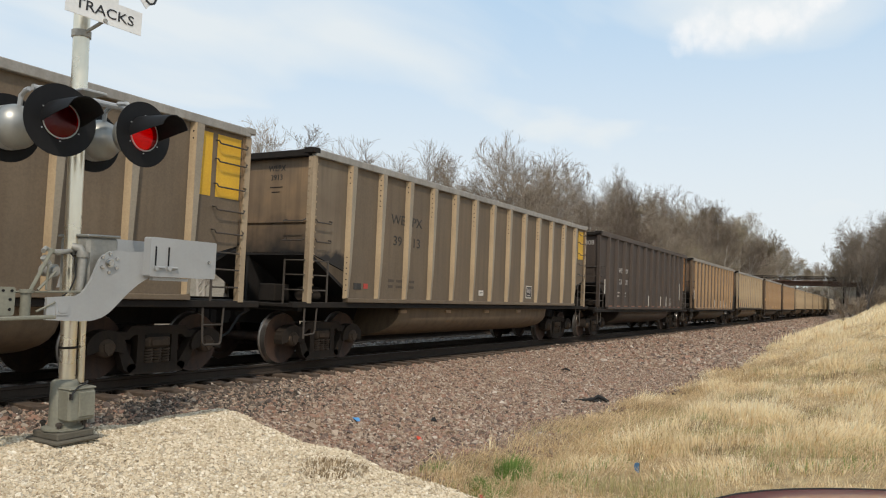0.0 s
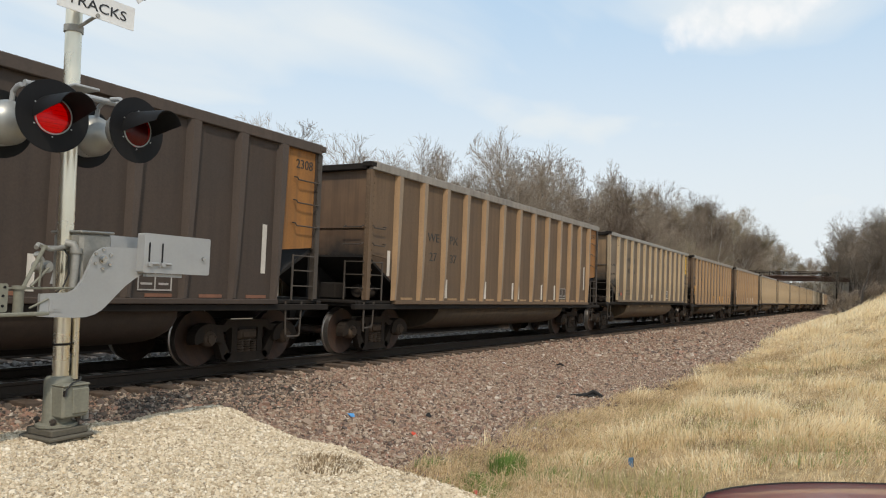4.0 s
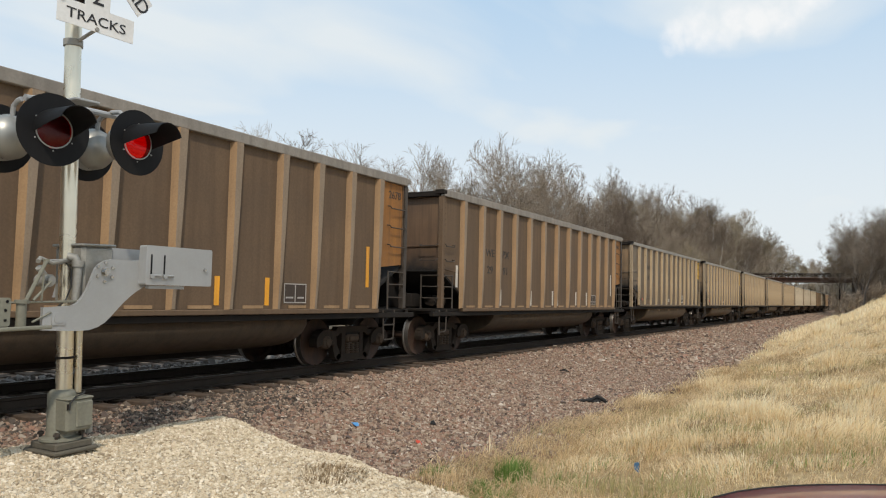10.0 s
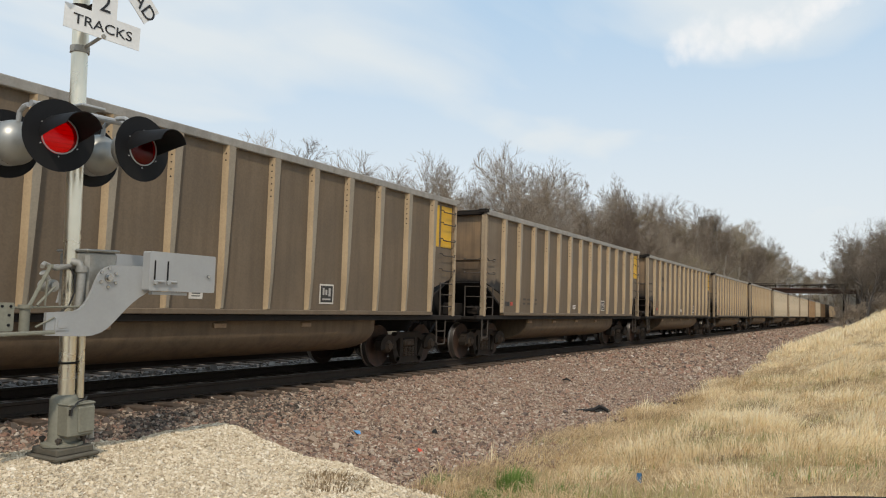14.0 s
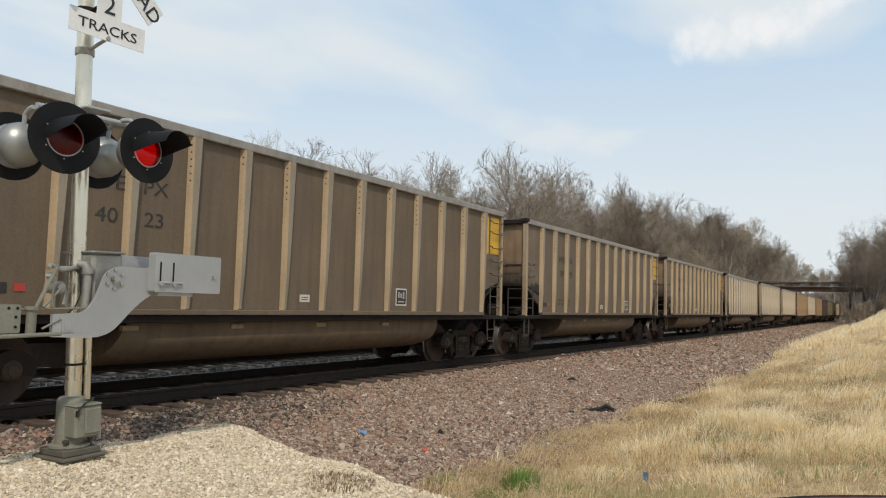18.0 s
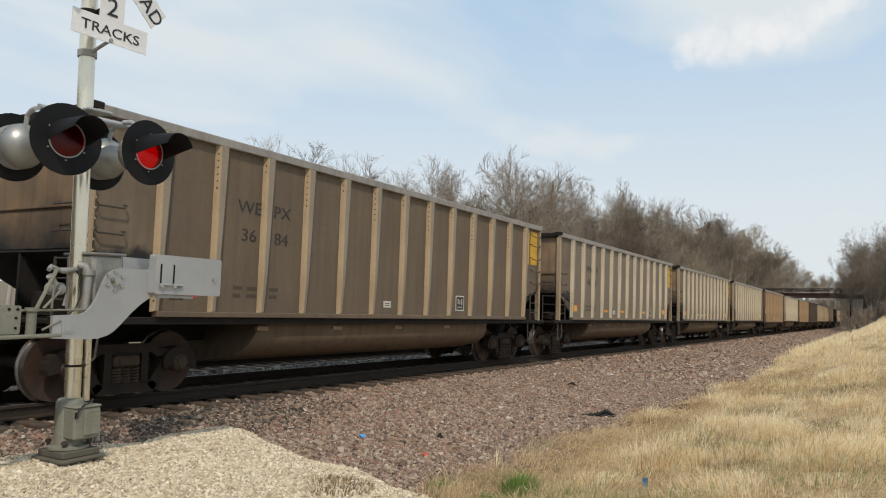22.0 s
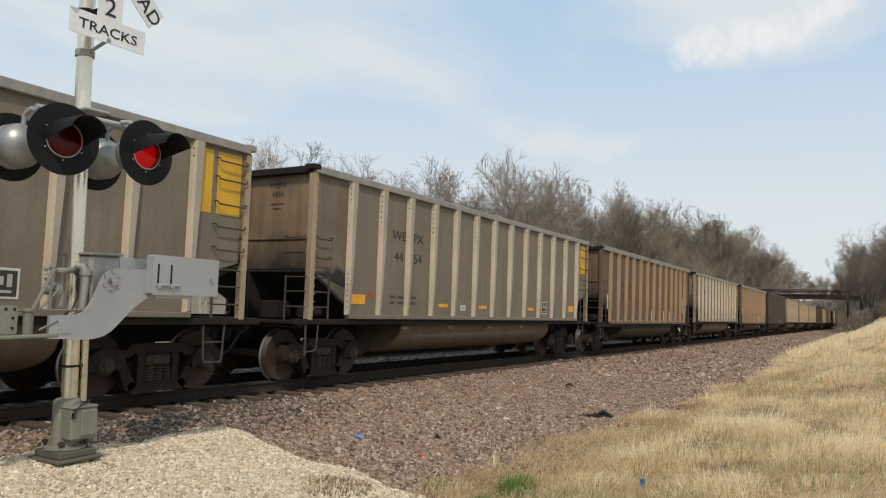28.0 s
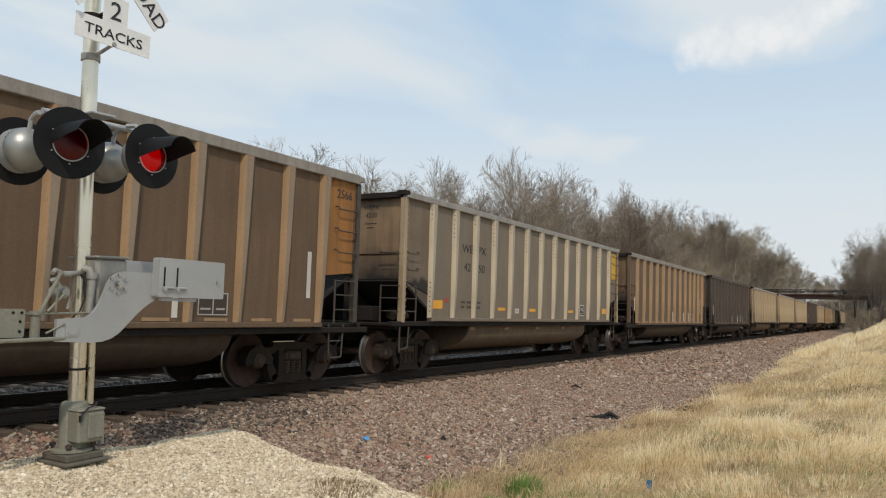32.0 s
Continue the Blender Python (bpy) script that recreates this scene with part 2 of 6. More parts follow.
def worn(name, base, dirt, rough=0.7, metal=0.0, streak=0.5, grain=9.0, bump=0.15, speck=0.3, gloss=0.4):
    """Weathered paint or metal: broad stains, upright streaks of dirt, fine grain."""
    m = Mat(name, rough, metal)
    broad = m.noise(0.9, 4)
    run = m.noise(2.2, 5, (3.2, 3.2, 0.22))
    fine = m.noise(grain * 4, 3)
    c = m.mix(m.ramp(broad, [(0.35, (0, 0, 0)), (0.7, (1, 1, 1))]), tint(base, 0.86), tint(base, 1.14))
    c = m.mix(m.mix(1.0, m.ramp(run, [(0.42, (0, 0, 0)), (0.75, (1, 1, 1))]), (streak,) * 3, "MULTIPLY"), c, dirt)
    c = m.mix(speck, c, m.ramp(fine, [(0.3, (0.35,) * 3), (0.7, (0.65,) * 3)]), "OVERLAY")
    m.color(c).rough(broad, max(0.05, rough - 0.1), min(1, rough + 0.12)).bump(fine, bump, 0.004)
    m.b.inputs["Specular IOR Level"].default_value = gloss
    return m.m


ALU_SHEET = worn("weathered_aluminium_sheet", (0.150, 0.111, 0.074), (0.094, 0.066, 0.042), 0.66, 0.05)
ALU_RIB = worn("tan_aluminium_rib", (0.44, 0.33, 0.205), (0.30, 0.21, 0.12), 0.6, 0.1, 0.6)
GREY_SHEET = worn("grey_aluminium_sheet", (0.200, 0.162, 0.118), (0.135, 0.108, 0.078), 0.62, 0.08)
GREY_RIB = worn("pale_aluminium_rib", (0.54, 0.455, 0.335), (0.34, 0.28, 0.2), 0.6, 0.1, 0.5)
PAD = worn("dusty_pad", (0.36, 0.25, 0.155), (0.22, 0.155, 0.10), 0.7)
# side post faces: darker and greyer than the flank they adjoin
FACE_ALU = worn("greyer_aluminium_face", (0.29, 0.245, 0.185), (0.21, 0.16, 0.105), 0.55, 0.15, 0.8)
FACE_GREY = worn("greyer_pale_face", (0.38, 0.335, 0.262), (0.28, 0.235, 0.17), 0.55, 0.15, 0.8)
FACE_STEEL = worn("greyer_steel_face", (0.27, 0.205, 0.145), (0.20, 0.13, 0.075), 0.65, 0.05, 0.9)
ALU_CHORD = worn("aluminium_chord", (0.30, 0.28, 0.25), (0.16, 0.14, 0.12), 0.55, 0.2)


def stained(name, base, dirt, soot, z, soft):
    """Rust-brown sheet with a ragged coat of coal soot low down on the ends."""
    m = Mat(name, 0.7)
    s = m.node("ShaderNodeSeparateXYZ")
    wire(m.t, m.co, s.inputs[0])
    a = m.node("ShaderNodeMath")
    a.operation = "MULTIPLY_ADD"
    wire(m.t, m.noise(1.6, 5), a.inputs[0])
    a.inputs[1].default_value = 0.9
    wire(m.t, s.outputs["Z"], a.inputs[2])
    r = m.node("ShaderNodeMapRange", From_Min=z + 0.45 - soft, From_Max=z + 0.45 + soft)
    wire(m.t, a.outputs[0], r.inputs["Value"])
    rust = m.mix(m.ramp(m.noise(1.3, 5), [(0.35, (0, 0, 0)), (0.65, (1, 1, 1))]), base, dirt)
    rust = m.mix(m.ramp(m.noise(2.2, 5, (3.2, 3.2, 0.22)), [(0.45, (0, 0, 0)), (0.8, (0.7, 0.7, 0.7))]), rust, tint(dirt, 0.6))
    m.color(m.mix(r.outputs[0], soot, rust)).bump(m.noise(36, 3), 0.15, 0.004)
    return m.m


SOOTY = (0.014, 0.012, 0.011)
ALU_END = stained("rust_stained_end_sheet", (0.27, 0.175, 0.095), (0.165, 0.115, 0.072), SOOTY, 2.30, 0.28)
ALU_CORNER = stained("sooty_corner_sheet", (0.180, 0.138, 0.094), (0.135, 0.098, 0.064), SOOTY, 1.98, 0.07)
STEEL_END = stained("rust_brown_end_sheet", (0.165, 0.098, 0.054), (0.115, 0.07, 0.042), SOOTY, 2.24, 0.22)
STEEL_SHEET = worn("brown_steel_sheet", (0.138, 0.090, 0.054), (0.075, 0.047, 0.029), 0.75)
STEEL_RIB = worn("tan_steel_rib", (0.35, 0.225, 0.122), (0.21, 0.128, 0.068), 0.72, 0.0, 0.6)
STEEL_CHORD = worn("brown_chord", (0.26, 0.235, 0.205), (0.13, 0.11, 0.09), 0.7)
DARK_SHEET = worn("dark_brown_sheet", (0.060, 0.043, 0.033), (0.038, 0.028, 0.022), 0.7)
DARK_RIB = worn("dark_brown_rib", (0.075, 0.056, 0.045), (0.045, 0.034, 0.027), 0.7)
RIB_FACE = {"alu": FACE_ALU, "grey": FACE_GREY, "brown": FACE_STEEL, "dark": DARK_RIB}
YELLOW = worn("faded_yellow_paint", (0.66, 0.38, 0.025), (0.50, 0.28, 0.03), 0.55, 0.0, 0.5)
ORANGE = worn("faded_orange_paint", (0.31, 0.135, 0.034), (0.15, 0.075, 0.03), 0.7, 0.0, 0.8)
UNDER = worn("grimy_underframe", (0.018, 0.015, 0.013), (0.032, 0.025, 0.019), 0.85, gloss=0.2)
TUB_A = worn("dusty_tub", (0.160, 0.112, 0.069), (0.08, 0.058, 0.04), 0.7, 0.0, 0.7)
TUB_S = worn("brown_tub", (0.085, 0.062, 0.042), (0.045, 0.033, 0.024), 0.75, 0.0, 0.7)
# near-black, for slope sheets, floors and the plates added under the car ends
NEAR_BLACK = worn("near_black_sheet", (0.014, 0.012, 0.011), (0.025, 0.02, 0.017), 0.8)
TRUCK = worn("rusty_truck_casting", (0.030, 0.023, 0.018), (0.05, 0.034, 0.022), 0.85, gloss=0.2)
WHEEL = worn("rusty_wheel_face", (0.065, 0.036, 0.024), (0.025, 0.02, 0.017), 0.75, streak=0.8)
BEARING = worn("dusty_bearing_cap", (0.085, 0.06, 0.042), (0.045, 0.032, 0.023), 0.85, gloss=0.2)
POST = worn("rusty_corner_post", (0.36, 0.275, 0.18), (0.14, 0.085, 0.05), 0.7, 0.0, 0.7)
TREAD = worn("worn_wheel_rim", (0.34, 0.315, 0.29), (0.16, 0.14, 0.125), 0.33, 0.9)
RAIL_TOP = worn("dull_running_surface", (0.20, 0.185, 0.17), (0.10, 0.09, 0.08), 0.55, 0.5)
BRIGHT = worn("worn_steel_tread", (0.55, 0.54, 0.52), (0.3, 0.29, 0.28), 0.25, 1.0)
ROD = worn("grab_iron_steel", (0.065, 0.053, 0.043), (0.035, 0.028, 0.022), 0.7)
PRINT = worn("faint_stencil_paint", (0.075, 0.058, 0.042), (0.12, 0.09, 0.062), 0.7)
BLACK_TEXT = worn("faded_black_lettering", (0.035, 0.033, 0.03), (0.10, 0.085, 0.07), 0.7)
WHITE_TEXT = worn("faded_white_lettering", (0.42, 0.39, 0.36), (0.2, 0.18, 0.16), 0.7)
WHITE_MARK = worn("white_reflector_strip", (0.62, 0.58, 0.52), (0.4, 0.34, 0.27), 0.5)
REFLECT = worn("orange_reflector", (0.80, 0.36, 0.03), (0.5, 0.25, 0.05), 0.4)
RAIL = worn("rusty_rail", (0.042, 0.032, 0.025), (0.026, 0.021, 0.018), 0.85, gloss=0.2)
TIE = worn("weathered_timber_tie", (0.085, 0.06, 0.043), (0.16, 0.12, 0.09), 0.9)
GALV = worn("galvanised_steel", (0.40, 0.405, 0.405), (0.33, 0.325, 0.31), 0.5, 0.25, 0.3, bump=0.03, speck=0.07)
MAST = worn("aluminium_mast", (0.80, 0.74, 0.60), (0.50, 0.45, 0.34), 0.27, 0.85, 0.45, bump=0.03, speck=0.08)
BOXPAINT = worn("grey_green_cast_iron", (0.22, 0.215, 0.17), (0.13, 0.12, 0.09), 0.6, 0.1, 0.4)
DIRTY = worn("mud_stained_iron", (0.10, 0.09, 0.07), (0.16, 0.135, 0.10), 0.85)
CASTING = worn("grey_casting", (0.33, 0.32, 0.29), (0.22, 0.21, 0.18), 0.55, 0.3, 0.4)
SIGNAL_BLACK = worn("matt_black_paint", (0.011, 0.011, 0.012), (0.018, 0.018, 0.018), 0.6, speck=0.1, gloss=0.15)
SIGN_WHITE = worn("white_sign_sheeting", (0.74, 0.74, 0.73), (0.62, 0.62, 0.6), 0.45, 0.0, 0.2)
SIGN_BLACK = worn("black_sign_lettering", (0.02, 0.02, 0.022), (0.03, 0.03, 0.03), 0.5)
RED_BAND = worn("red_sign_lettering", (0.45, 0.06, 0.04), (0.3, 0.05, 0.04), 0.5)
RUST = worn("rusty_girder", (0.12, 0.068, 0.05), (0.075, 0.045, 0.034), 0.8)
DARK_BARK = worn("dark_grey_bark", (0.16, 0.135, 0.115), (0.10, 0.083, 0.07), 0.9, 0.0, 0.6)
BARK = worn("grey_bark", (0.40, 0.36, 0.31), (0.22, 0.19, 0.16), 0.9, 0.0, 0.6)
RUBBER = worn("black_rubber", (0.02, 0.02, 0.02), (0.03, 0.028, 0.026), 0.8)
CABLE = worn("black_cable", (0.02, 0.02, 0.02), (0.03, 0.03, 0.03), 0.6)
DOME = worn("dull_lamp_casting", (0.34, 0.34, 0.32), (0.20, 0.195, 0.18), 0.42, 0.6, 0.4, bump=0.03, speck=0.08)

# ---- the ground ----
TRACK_Y, TRACK2_Y, BEND = 10.21, 14.6, 215.0


def step(a, b, x):
    t = np.clip((x - a) / (b - a), 0, 1)
    return t * t * (3 - 2 * t)


def bend_off(x):
    """How far the line swings away beyond the bridge."""
    return np.maximum(0, x - BEND) ** 2 / 1200.0


def wobble(x, y, s, k):
    return np.sin(x * s + k) * np.cos(y * s * 1.13 + 2 * k) + 0.5 * np.sin(x * s * 2.3 + y * s * 1.7 + 3 * k)


def gravel_edge(x, y):
    """Positive on the pale gravel apron beside the crossing, in metres to its edge."""
    edge = 6.15 + 0.75 * np.exp(-((y - 6.6) / 0.9) ** 2) - 0.30 * np.clip(4.6 - y, 0, 3) + 0.12 * wobble(x, y, 2.1, 0.4)
    back = 7.15 - 0.10 * np.clip(5.0 - x, 0, 3) + 0.1 * wobble(x, y, 2.6, 1.4)
    return np.minimum(edge - x, back - y)


def ground_z(x, y):
    x, y = np.asarray(x, float), np.asarray(y, float)
    yy = y - bend_off(x)
    prof = np.interp(yy, [-60, -2, 0, 2, 3.4, 4.6, 6.0, 7.4, 8.3, 8.75, 12.4, 16.3, 17.5, 19.5, 60],
                     [-0.25, -0.25, -0.27, -0.40, -0.56, -0.60, -0.56, -0.45, -0.335, -0.26, -0.215, -0.215, -0.6, -0.7, -0.7])
    bank = step(8, 36, x) * 0.36 * np.clip(2.7 - yy, 0, 8)
    bank = bank + step(60, 170, x) * 0.35 * np.clip(2.5 - yy, 0, 7)
    left = step(20, 34, yy) * (0.6 + 8.5 * step(45, 210, x))
    left = left + step(205, 280, x) * 6.6 * step(5.5, 0.5, yy)
    rough = (0.03 * wobble(x, y, 0.9, 0.3) + 0.115 * step(9, 18, x) * wobble(x, y, 1.7, 1.1) + 0.035 * wobble(x, y, 4.1, 2.0) * step(7, 12, x)) * step(4.6, 3.2, yy) + 0.5 * wobble(x, y, 0.07, 0.3) * step(26, 40, yy)
    z = prof + bank + left + rough
    g = gravel_edge(x, y)
    apron = -0.13 - 0.035 * np.clip(6.0 - y, 0, 6) + 0.015 * wobble(x, y, 3.0, 0.7) + 0.065 * np.exp(-((x - 4.1) / 0.7) ** 2 - ((y - 6.4) / 0.6) ** 2)
    return z + (np.maximum(apron, z) - z) * step(-0.55, 0.35, g)


def spaced(stops):
    out = []
    for a, b, d in stops:
        out += list(np.arange(a, b, d))
    return np.array(out + [stops[-1][1]])


def ground_material():
    m = Mat("ground_of_ballast_grass_and_gravel", 0.9)
    at = m.t.nodes.new("ShaderNodeAttribute")
    at.attribute_name = "zone"
    sep = m.t.nodes.new("ShaderNodeSeparateColor")
    wire(m.t, at.outputs["Color"], sep.inputs[0])
    jit = m.noise(5.0, 5)

    def mask(ch):
        a = m.node("ShaderNodeMath")
        a.operation = "ADD"
        wire(m.t, sep.outputs[ch], a.inputs[0])
        wire(m.t, jit, a.inputs[1])
        return m.ramp(a.outputs[0], [(0.90, (0, 0, 0)), (1.06, (1, 1, 1))])

    cell = m.cells(17)
    stone = m.ramp(cell.outputs["Color"], [(0.0, (0.095, 0.072, 0.055)), (0.35, (0.19, 0.137, 0.103)), (0.7, (0.275, 0.196, 0.144)), (1.0, (0.36, 0.29, 0.225))])
    pale = m.cells(38)
    white = m.ramp(pale.outputs["Color"], [(0.0, (0.33, 0.275, 0.20)), (0.5, (0.45, 0.385, 0.29)), (1.0, (0.58, 0.51, 0.40))])
    straw = m.ramp(m.noise(6, 7, (1, 1, 1), 0.7), [(0.25, (0.17, 0.12, 0.06)), (0.5, (0.37, 0.27, 0.14)), (0.72, (0.55, 0.42, 0.23))])
    wood = m.ramp(m.noise(1.2, 6), [(0.3, (0.12, 0.095, 0.065)), (0.7, (0.22, 0.175, 0.115))])
    base = m.mix(mask("Blue"), straw, wood)
    base = m.mix(mask("Red"), base, stone)
    base = m.mix(mask("Green"), base, white)
    h = m.mix(mask("Red"), m.noise(25, 5), cell.outputs["Distance"])
    m.color(base).bump(h, 0.9, 0.03)
    return m.m


def build_ground():
    xs = spaced([(-2000, -400, 200), (-400, -60, 20), (-60, -4, 2.0), (-4, 2.5, 0.5), (2.5, 14, 0.12), (14, 32, 0.3), (32, 90, 1.0), (90, 330, 3), (330, 600, 15), (600, 3000, 200)])
    ys = spaced([(-2000, -300, 150), (-300, -40, 20), (-40, -8, 2), (-8, 0, 0.4), (0, 9.2, 0.12), (9.2, 20, 0.4), (20, 44, 1.2), (44, 120, 6), (120, 400, 30), (400, 2000, 200)])
    gx, gy = np.meshgrid(xs, ys, indexing="ij")
    gz = ground_z(gx, gy)
    v = np.stack([gx, gy, gz], -1).reshape(-1, 3)
    nx, ny = gx.shape
    i = np.arange((nx - 1))[:, None] * ny + np.arange(ny - 1)[None]
    q = np.stack([i, i + ny, i + ny + 1, i + 1], -1).reshape(-1, 4)
    me = fast_mesh("ground", v, q, ground_material(), smooth=True)
    yy = (gy - bend_off(gx)).ravel()
    edge = 4.25 + 0.25 * wobble(gx, gy, 0.8, 0.2).ravel() - 0.6 * np.exp(-((gx.ravel() - 26) / 9) ** 2) + 0.4 * step(60, 120, gx.ravel())
    red = step(-0.5, 0.5, yy - edge) * step(19.5, 17.5, yy)
    green = step(-0.35, 0.35, gravel_edge(gx, gy).ravel() - 0.10)
    between = ((yy > 11.6) & (yy < 13.2)) | (yy > 15.9) & (yy < 17.2)
    blue = np.maximum(step(17.6, 20, yy), step(190, 215, gx.ravel()) * step(6, 4, yy))
    col = me.color_attributes.new("zone", "FLOAT_COLOR", "POINT")
    data = np.stack([red, np.maximum(green, 0.40 * between), blue, np.ones_like(red)], -1)
    col.data.foreach_set("color", data.astype(np.float32).ravel())
    return tagged(new("ground", me), "ground of stone ballast, pale gravel and dry grass", "ground", kind="structure")


build_ground()

# ---- track ----


def line_pose(s, y):
    """The place and heading at s metres along the line that runs at y."""
    if s <= BEND:
        return pose(s, y, 0)
    a = (s - BEND) / 600.0
    return pose(BEND + 600 * math.sin(a), y + 600 * (1 - math.cos(a)), 0, 0, 0, math.degrees(a))


def build_track(yc, name, label, near, far):
    track = thing(name, pose(0, 0, 0), label, "railway track", kind="structure")
    head = [(-0.035, 0.0), (0.035, 0.0), (0.037, -0.035), (0.012, -0.05), (0.010, -0.14), (0.07, -0.16), (0.07, -0.175), (-0.07, -0.175), (-0.07, -0.16), (-0.010, -0.14), (-0.012, -0.05), (-0.037, -0.035)]
    for side in (-0.7525, 0.7525):
        f = Form()
        ss = [near, BEND] + list(np.arange(BEND + 15, far, 15.0))
        rings = []
        for s in ss:
            m = line_pose(s, yc)
            rings += [m @ Vector((0, side + a, b)) for a, b in head]
        n = len(head)
        faces = [(i * n + k, i * n + (k + 1) % n, (i + 1) * n + (k + 1) % n, (i + 1) * n + k) for i in range(len(ss) - 1) for k in range(n)]
        f.add(rings, faces)
        rail = part("rail", f, RAIL, track, "rusty steel rail")
        top = Form()
        tv = []
        for s in ss:
            m = line_pose(s, yc)
            tv += [m @ Vector((0, side - 0.028, 0.0015)), m @ Vector((0, side + 0.028, 0.0015))]
        top.add(tv, [(2 * i, 2 * i + 1, 2 * i + 3, 2 * i + 2) for i in range(len(ss) - 1)])
        part("running_surface", top, RAIL_TOP, rail, "dull worn running surface")
    return track


track_near = build_track(TRACK_Y, "track_1", "steel rails spiked to timber ties in reddish ballast", -80, 460)
track_far = build_track(TRACK2_Y, "track_2", "second track of steel rails on timber ties", -80, 460)


def build_ties():
    f = Form().box((-0.11, -1.3, -0.36), (0.11, 1.3, -0.178), 0.012)
    me = f.mesh("tie", TIE)
    plate = Form().box((-0.09, -0.18, -0.178), (0.09, 0.18, -0.160), 0.004)
    rnd = random.Random(4)
    for trk, yc in ((track_near, TRACK_Y), (track_far, TRACK2_Y)):
        for i in range(150):
            s = -6 + i * 0.53
            part("tie", me, None, trk, at=pose(s + rnd.uniform(-0.04, 0.04), yc + rnd.uniform(-0.05, 0.05), rnd.uniform(-0.015, 0.0), 0, 0, rnd.uniform(-1.2, 1.2)))
    # the rest of the ties, far off
    v, q = [], []
    for yc in (TRACK_Y, TRACK2_Y):
        for i in range(150, 620):
            m = line_pose(-6 + i * 0.53, yc)
            b = [m @ Vector((x, y, z)) for x in (-0.11, 0.11) for y in (-1.3, 1.3) for z in (-0.36, -0.178)]
            n = len(v)
            v += b
            q += [[n + k for k in f] for f in ((0, 1, 3, 2), (4, 6, 7, 5), (0, 4, 5, 1), (2, 3, 7, 6), (1, 5, 7, 3))]
    tagged(new("distant_ties", fast_mesh("distant_ties", v, q, TIE)), "rows of dark timber ties under the rails", "ties", kind="stuff")


build_ties()

# ---- bridge over the line ----


STONE_WALL = worn("dark_stained_masonry", (0.10, 0.082, 0.066), (0.06, 0.05, 0.042), 0.9)


def build_bridge():
    b = thing("road_bridge", pose(188, 0, 0), "rusty steel girder road bridge over the tracks", "bridge")
    y0, y1 = -14.0, 40.0
    for x in (-3.2, 3.2):
        part("girder", Form().box((x - 0.15, y0, 6.45), (x + 0.15, y1, 7.15), 0.02).box((x - 0.3, y0, 6.40), (x + 0.3, y1, 6.48)).box((x - 0.3, y0, 7.12), (x + 0.3, y1, 7.2)), RUST, b, "rusty red-brown girder")
    part("deck", Form().box((-3.8, y0, 7.2), (3.8, y1, 7.4), 0.02), RUST, b, "brown deck edge")
    post = Form().box((-0.06, -0.06, 7.4), (0.06, 0.06, 8.35), 0.01).mesh("post", UNDER)
    for x in (-3.6, 3.6):
        for z in (7.8, 8.25):
            part("railing", Form().box((x - 0.05, y0, z), (x + 0.05, y1, z + 0.14), 0.01), UNDER, b, "dark railing")
        for i in range(19):
            part("post", post, None, b, at=pose(x, y0 + 1 + i * 2.9, 0))
    for ya, yb in ((0.6, 3.0), (21.5, 24)):
        part("abutment", Form().box((-4.2, ya, -1.5), (4.2, yb, 6.4), 0.06), STONE_WALL, b, "dark stained abutment")
    for y in (5.35,):
        for x in (-3.2, 3.2):
            part("column", Form().box((x - 0.16, y - 0.16, -1.0), (x + 0.16, y + 0.16, 6.4), 0.02), UNDER, b, "dark upright column")
    return b


build_bridge()

# ---- coal cars ----
PITCH, BODY, HALF_W = 16.18, 14.56, 1.62
H0, H1 = -BODY / 2, BODY / 2
Y_SHEET, Y_RIB = 1.545, 1.61


def text_mesh(name, words, size, material, depth=0.006):
    cu = bpy.data.curves.new(name, "FONT")
    cu.body, cu.size, cu.extrude = words, size, depth / 2
    cu.align_x, cu.align_y = "CENTER", "BOTTOM_BASELINE"
    cu.resolution_u = 3
    tmp = new(name, cu)
    bpy.context.view_layer.update()
    me = bpy.data.meshes.new_from_object(tmp.evaluated_get(bpy.context.evaluated_depsgraph_get()))
    bpy.data.objects.remove(tmp)
    bpy.data.curves.remove(cu)
    me.name = name
    me.materials.clear()
    me.materials.append(material)
    return me


_texts = {}


def lettering(words, size, material):
    key = (words, size, material.name)
    if key not in _texts:
        _texts[key] = text_mesh("lettering", words, size, material)
    return _texts[key]


FRONT = pose(0, 0, 0, 90, 0, 0)      # a sheet that faces the near side
ENDWAYS = pose(0, 0, 0, 90, 0, -90)  # faces the car's leading end


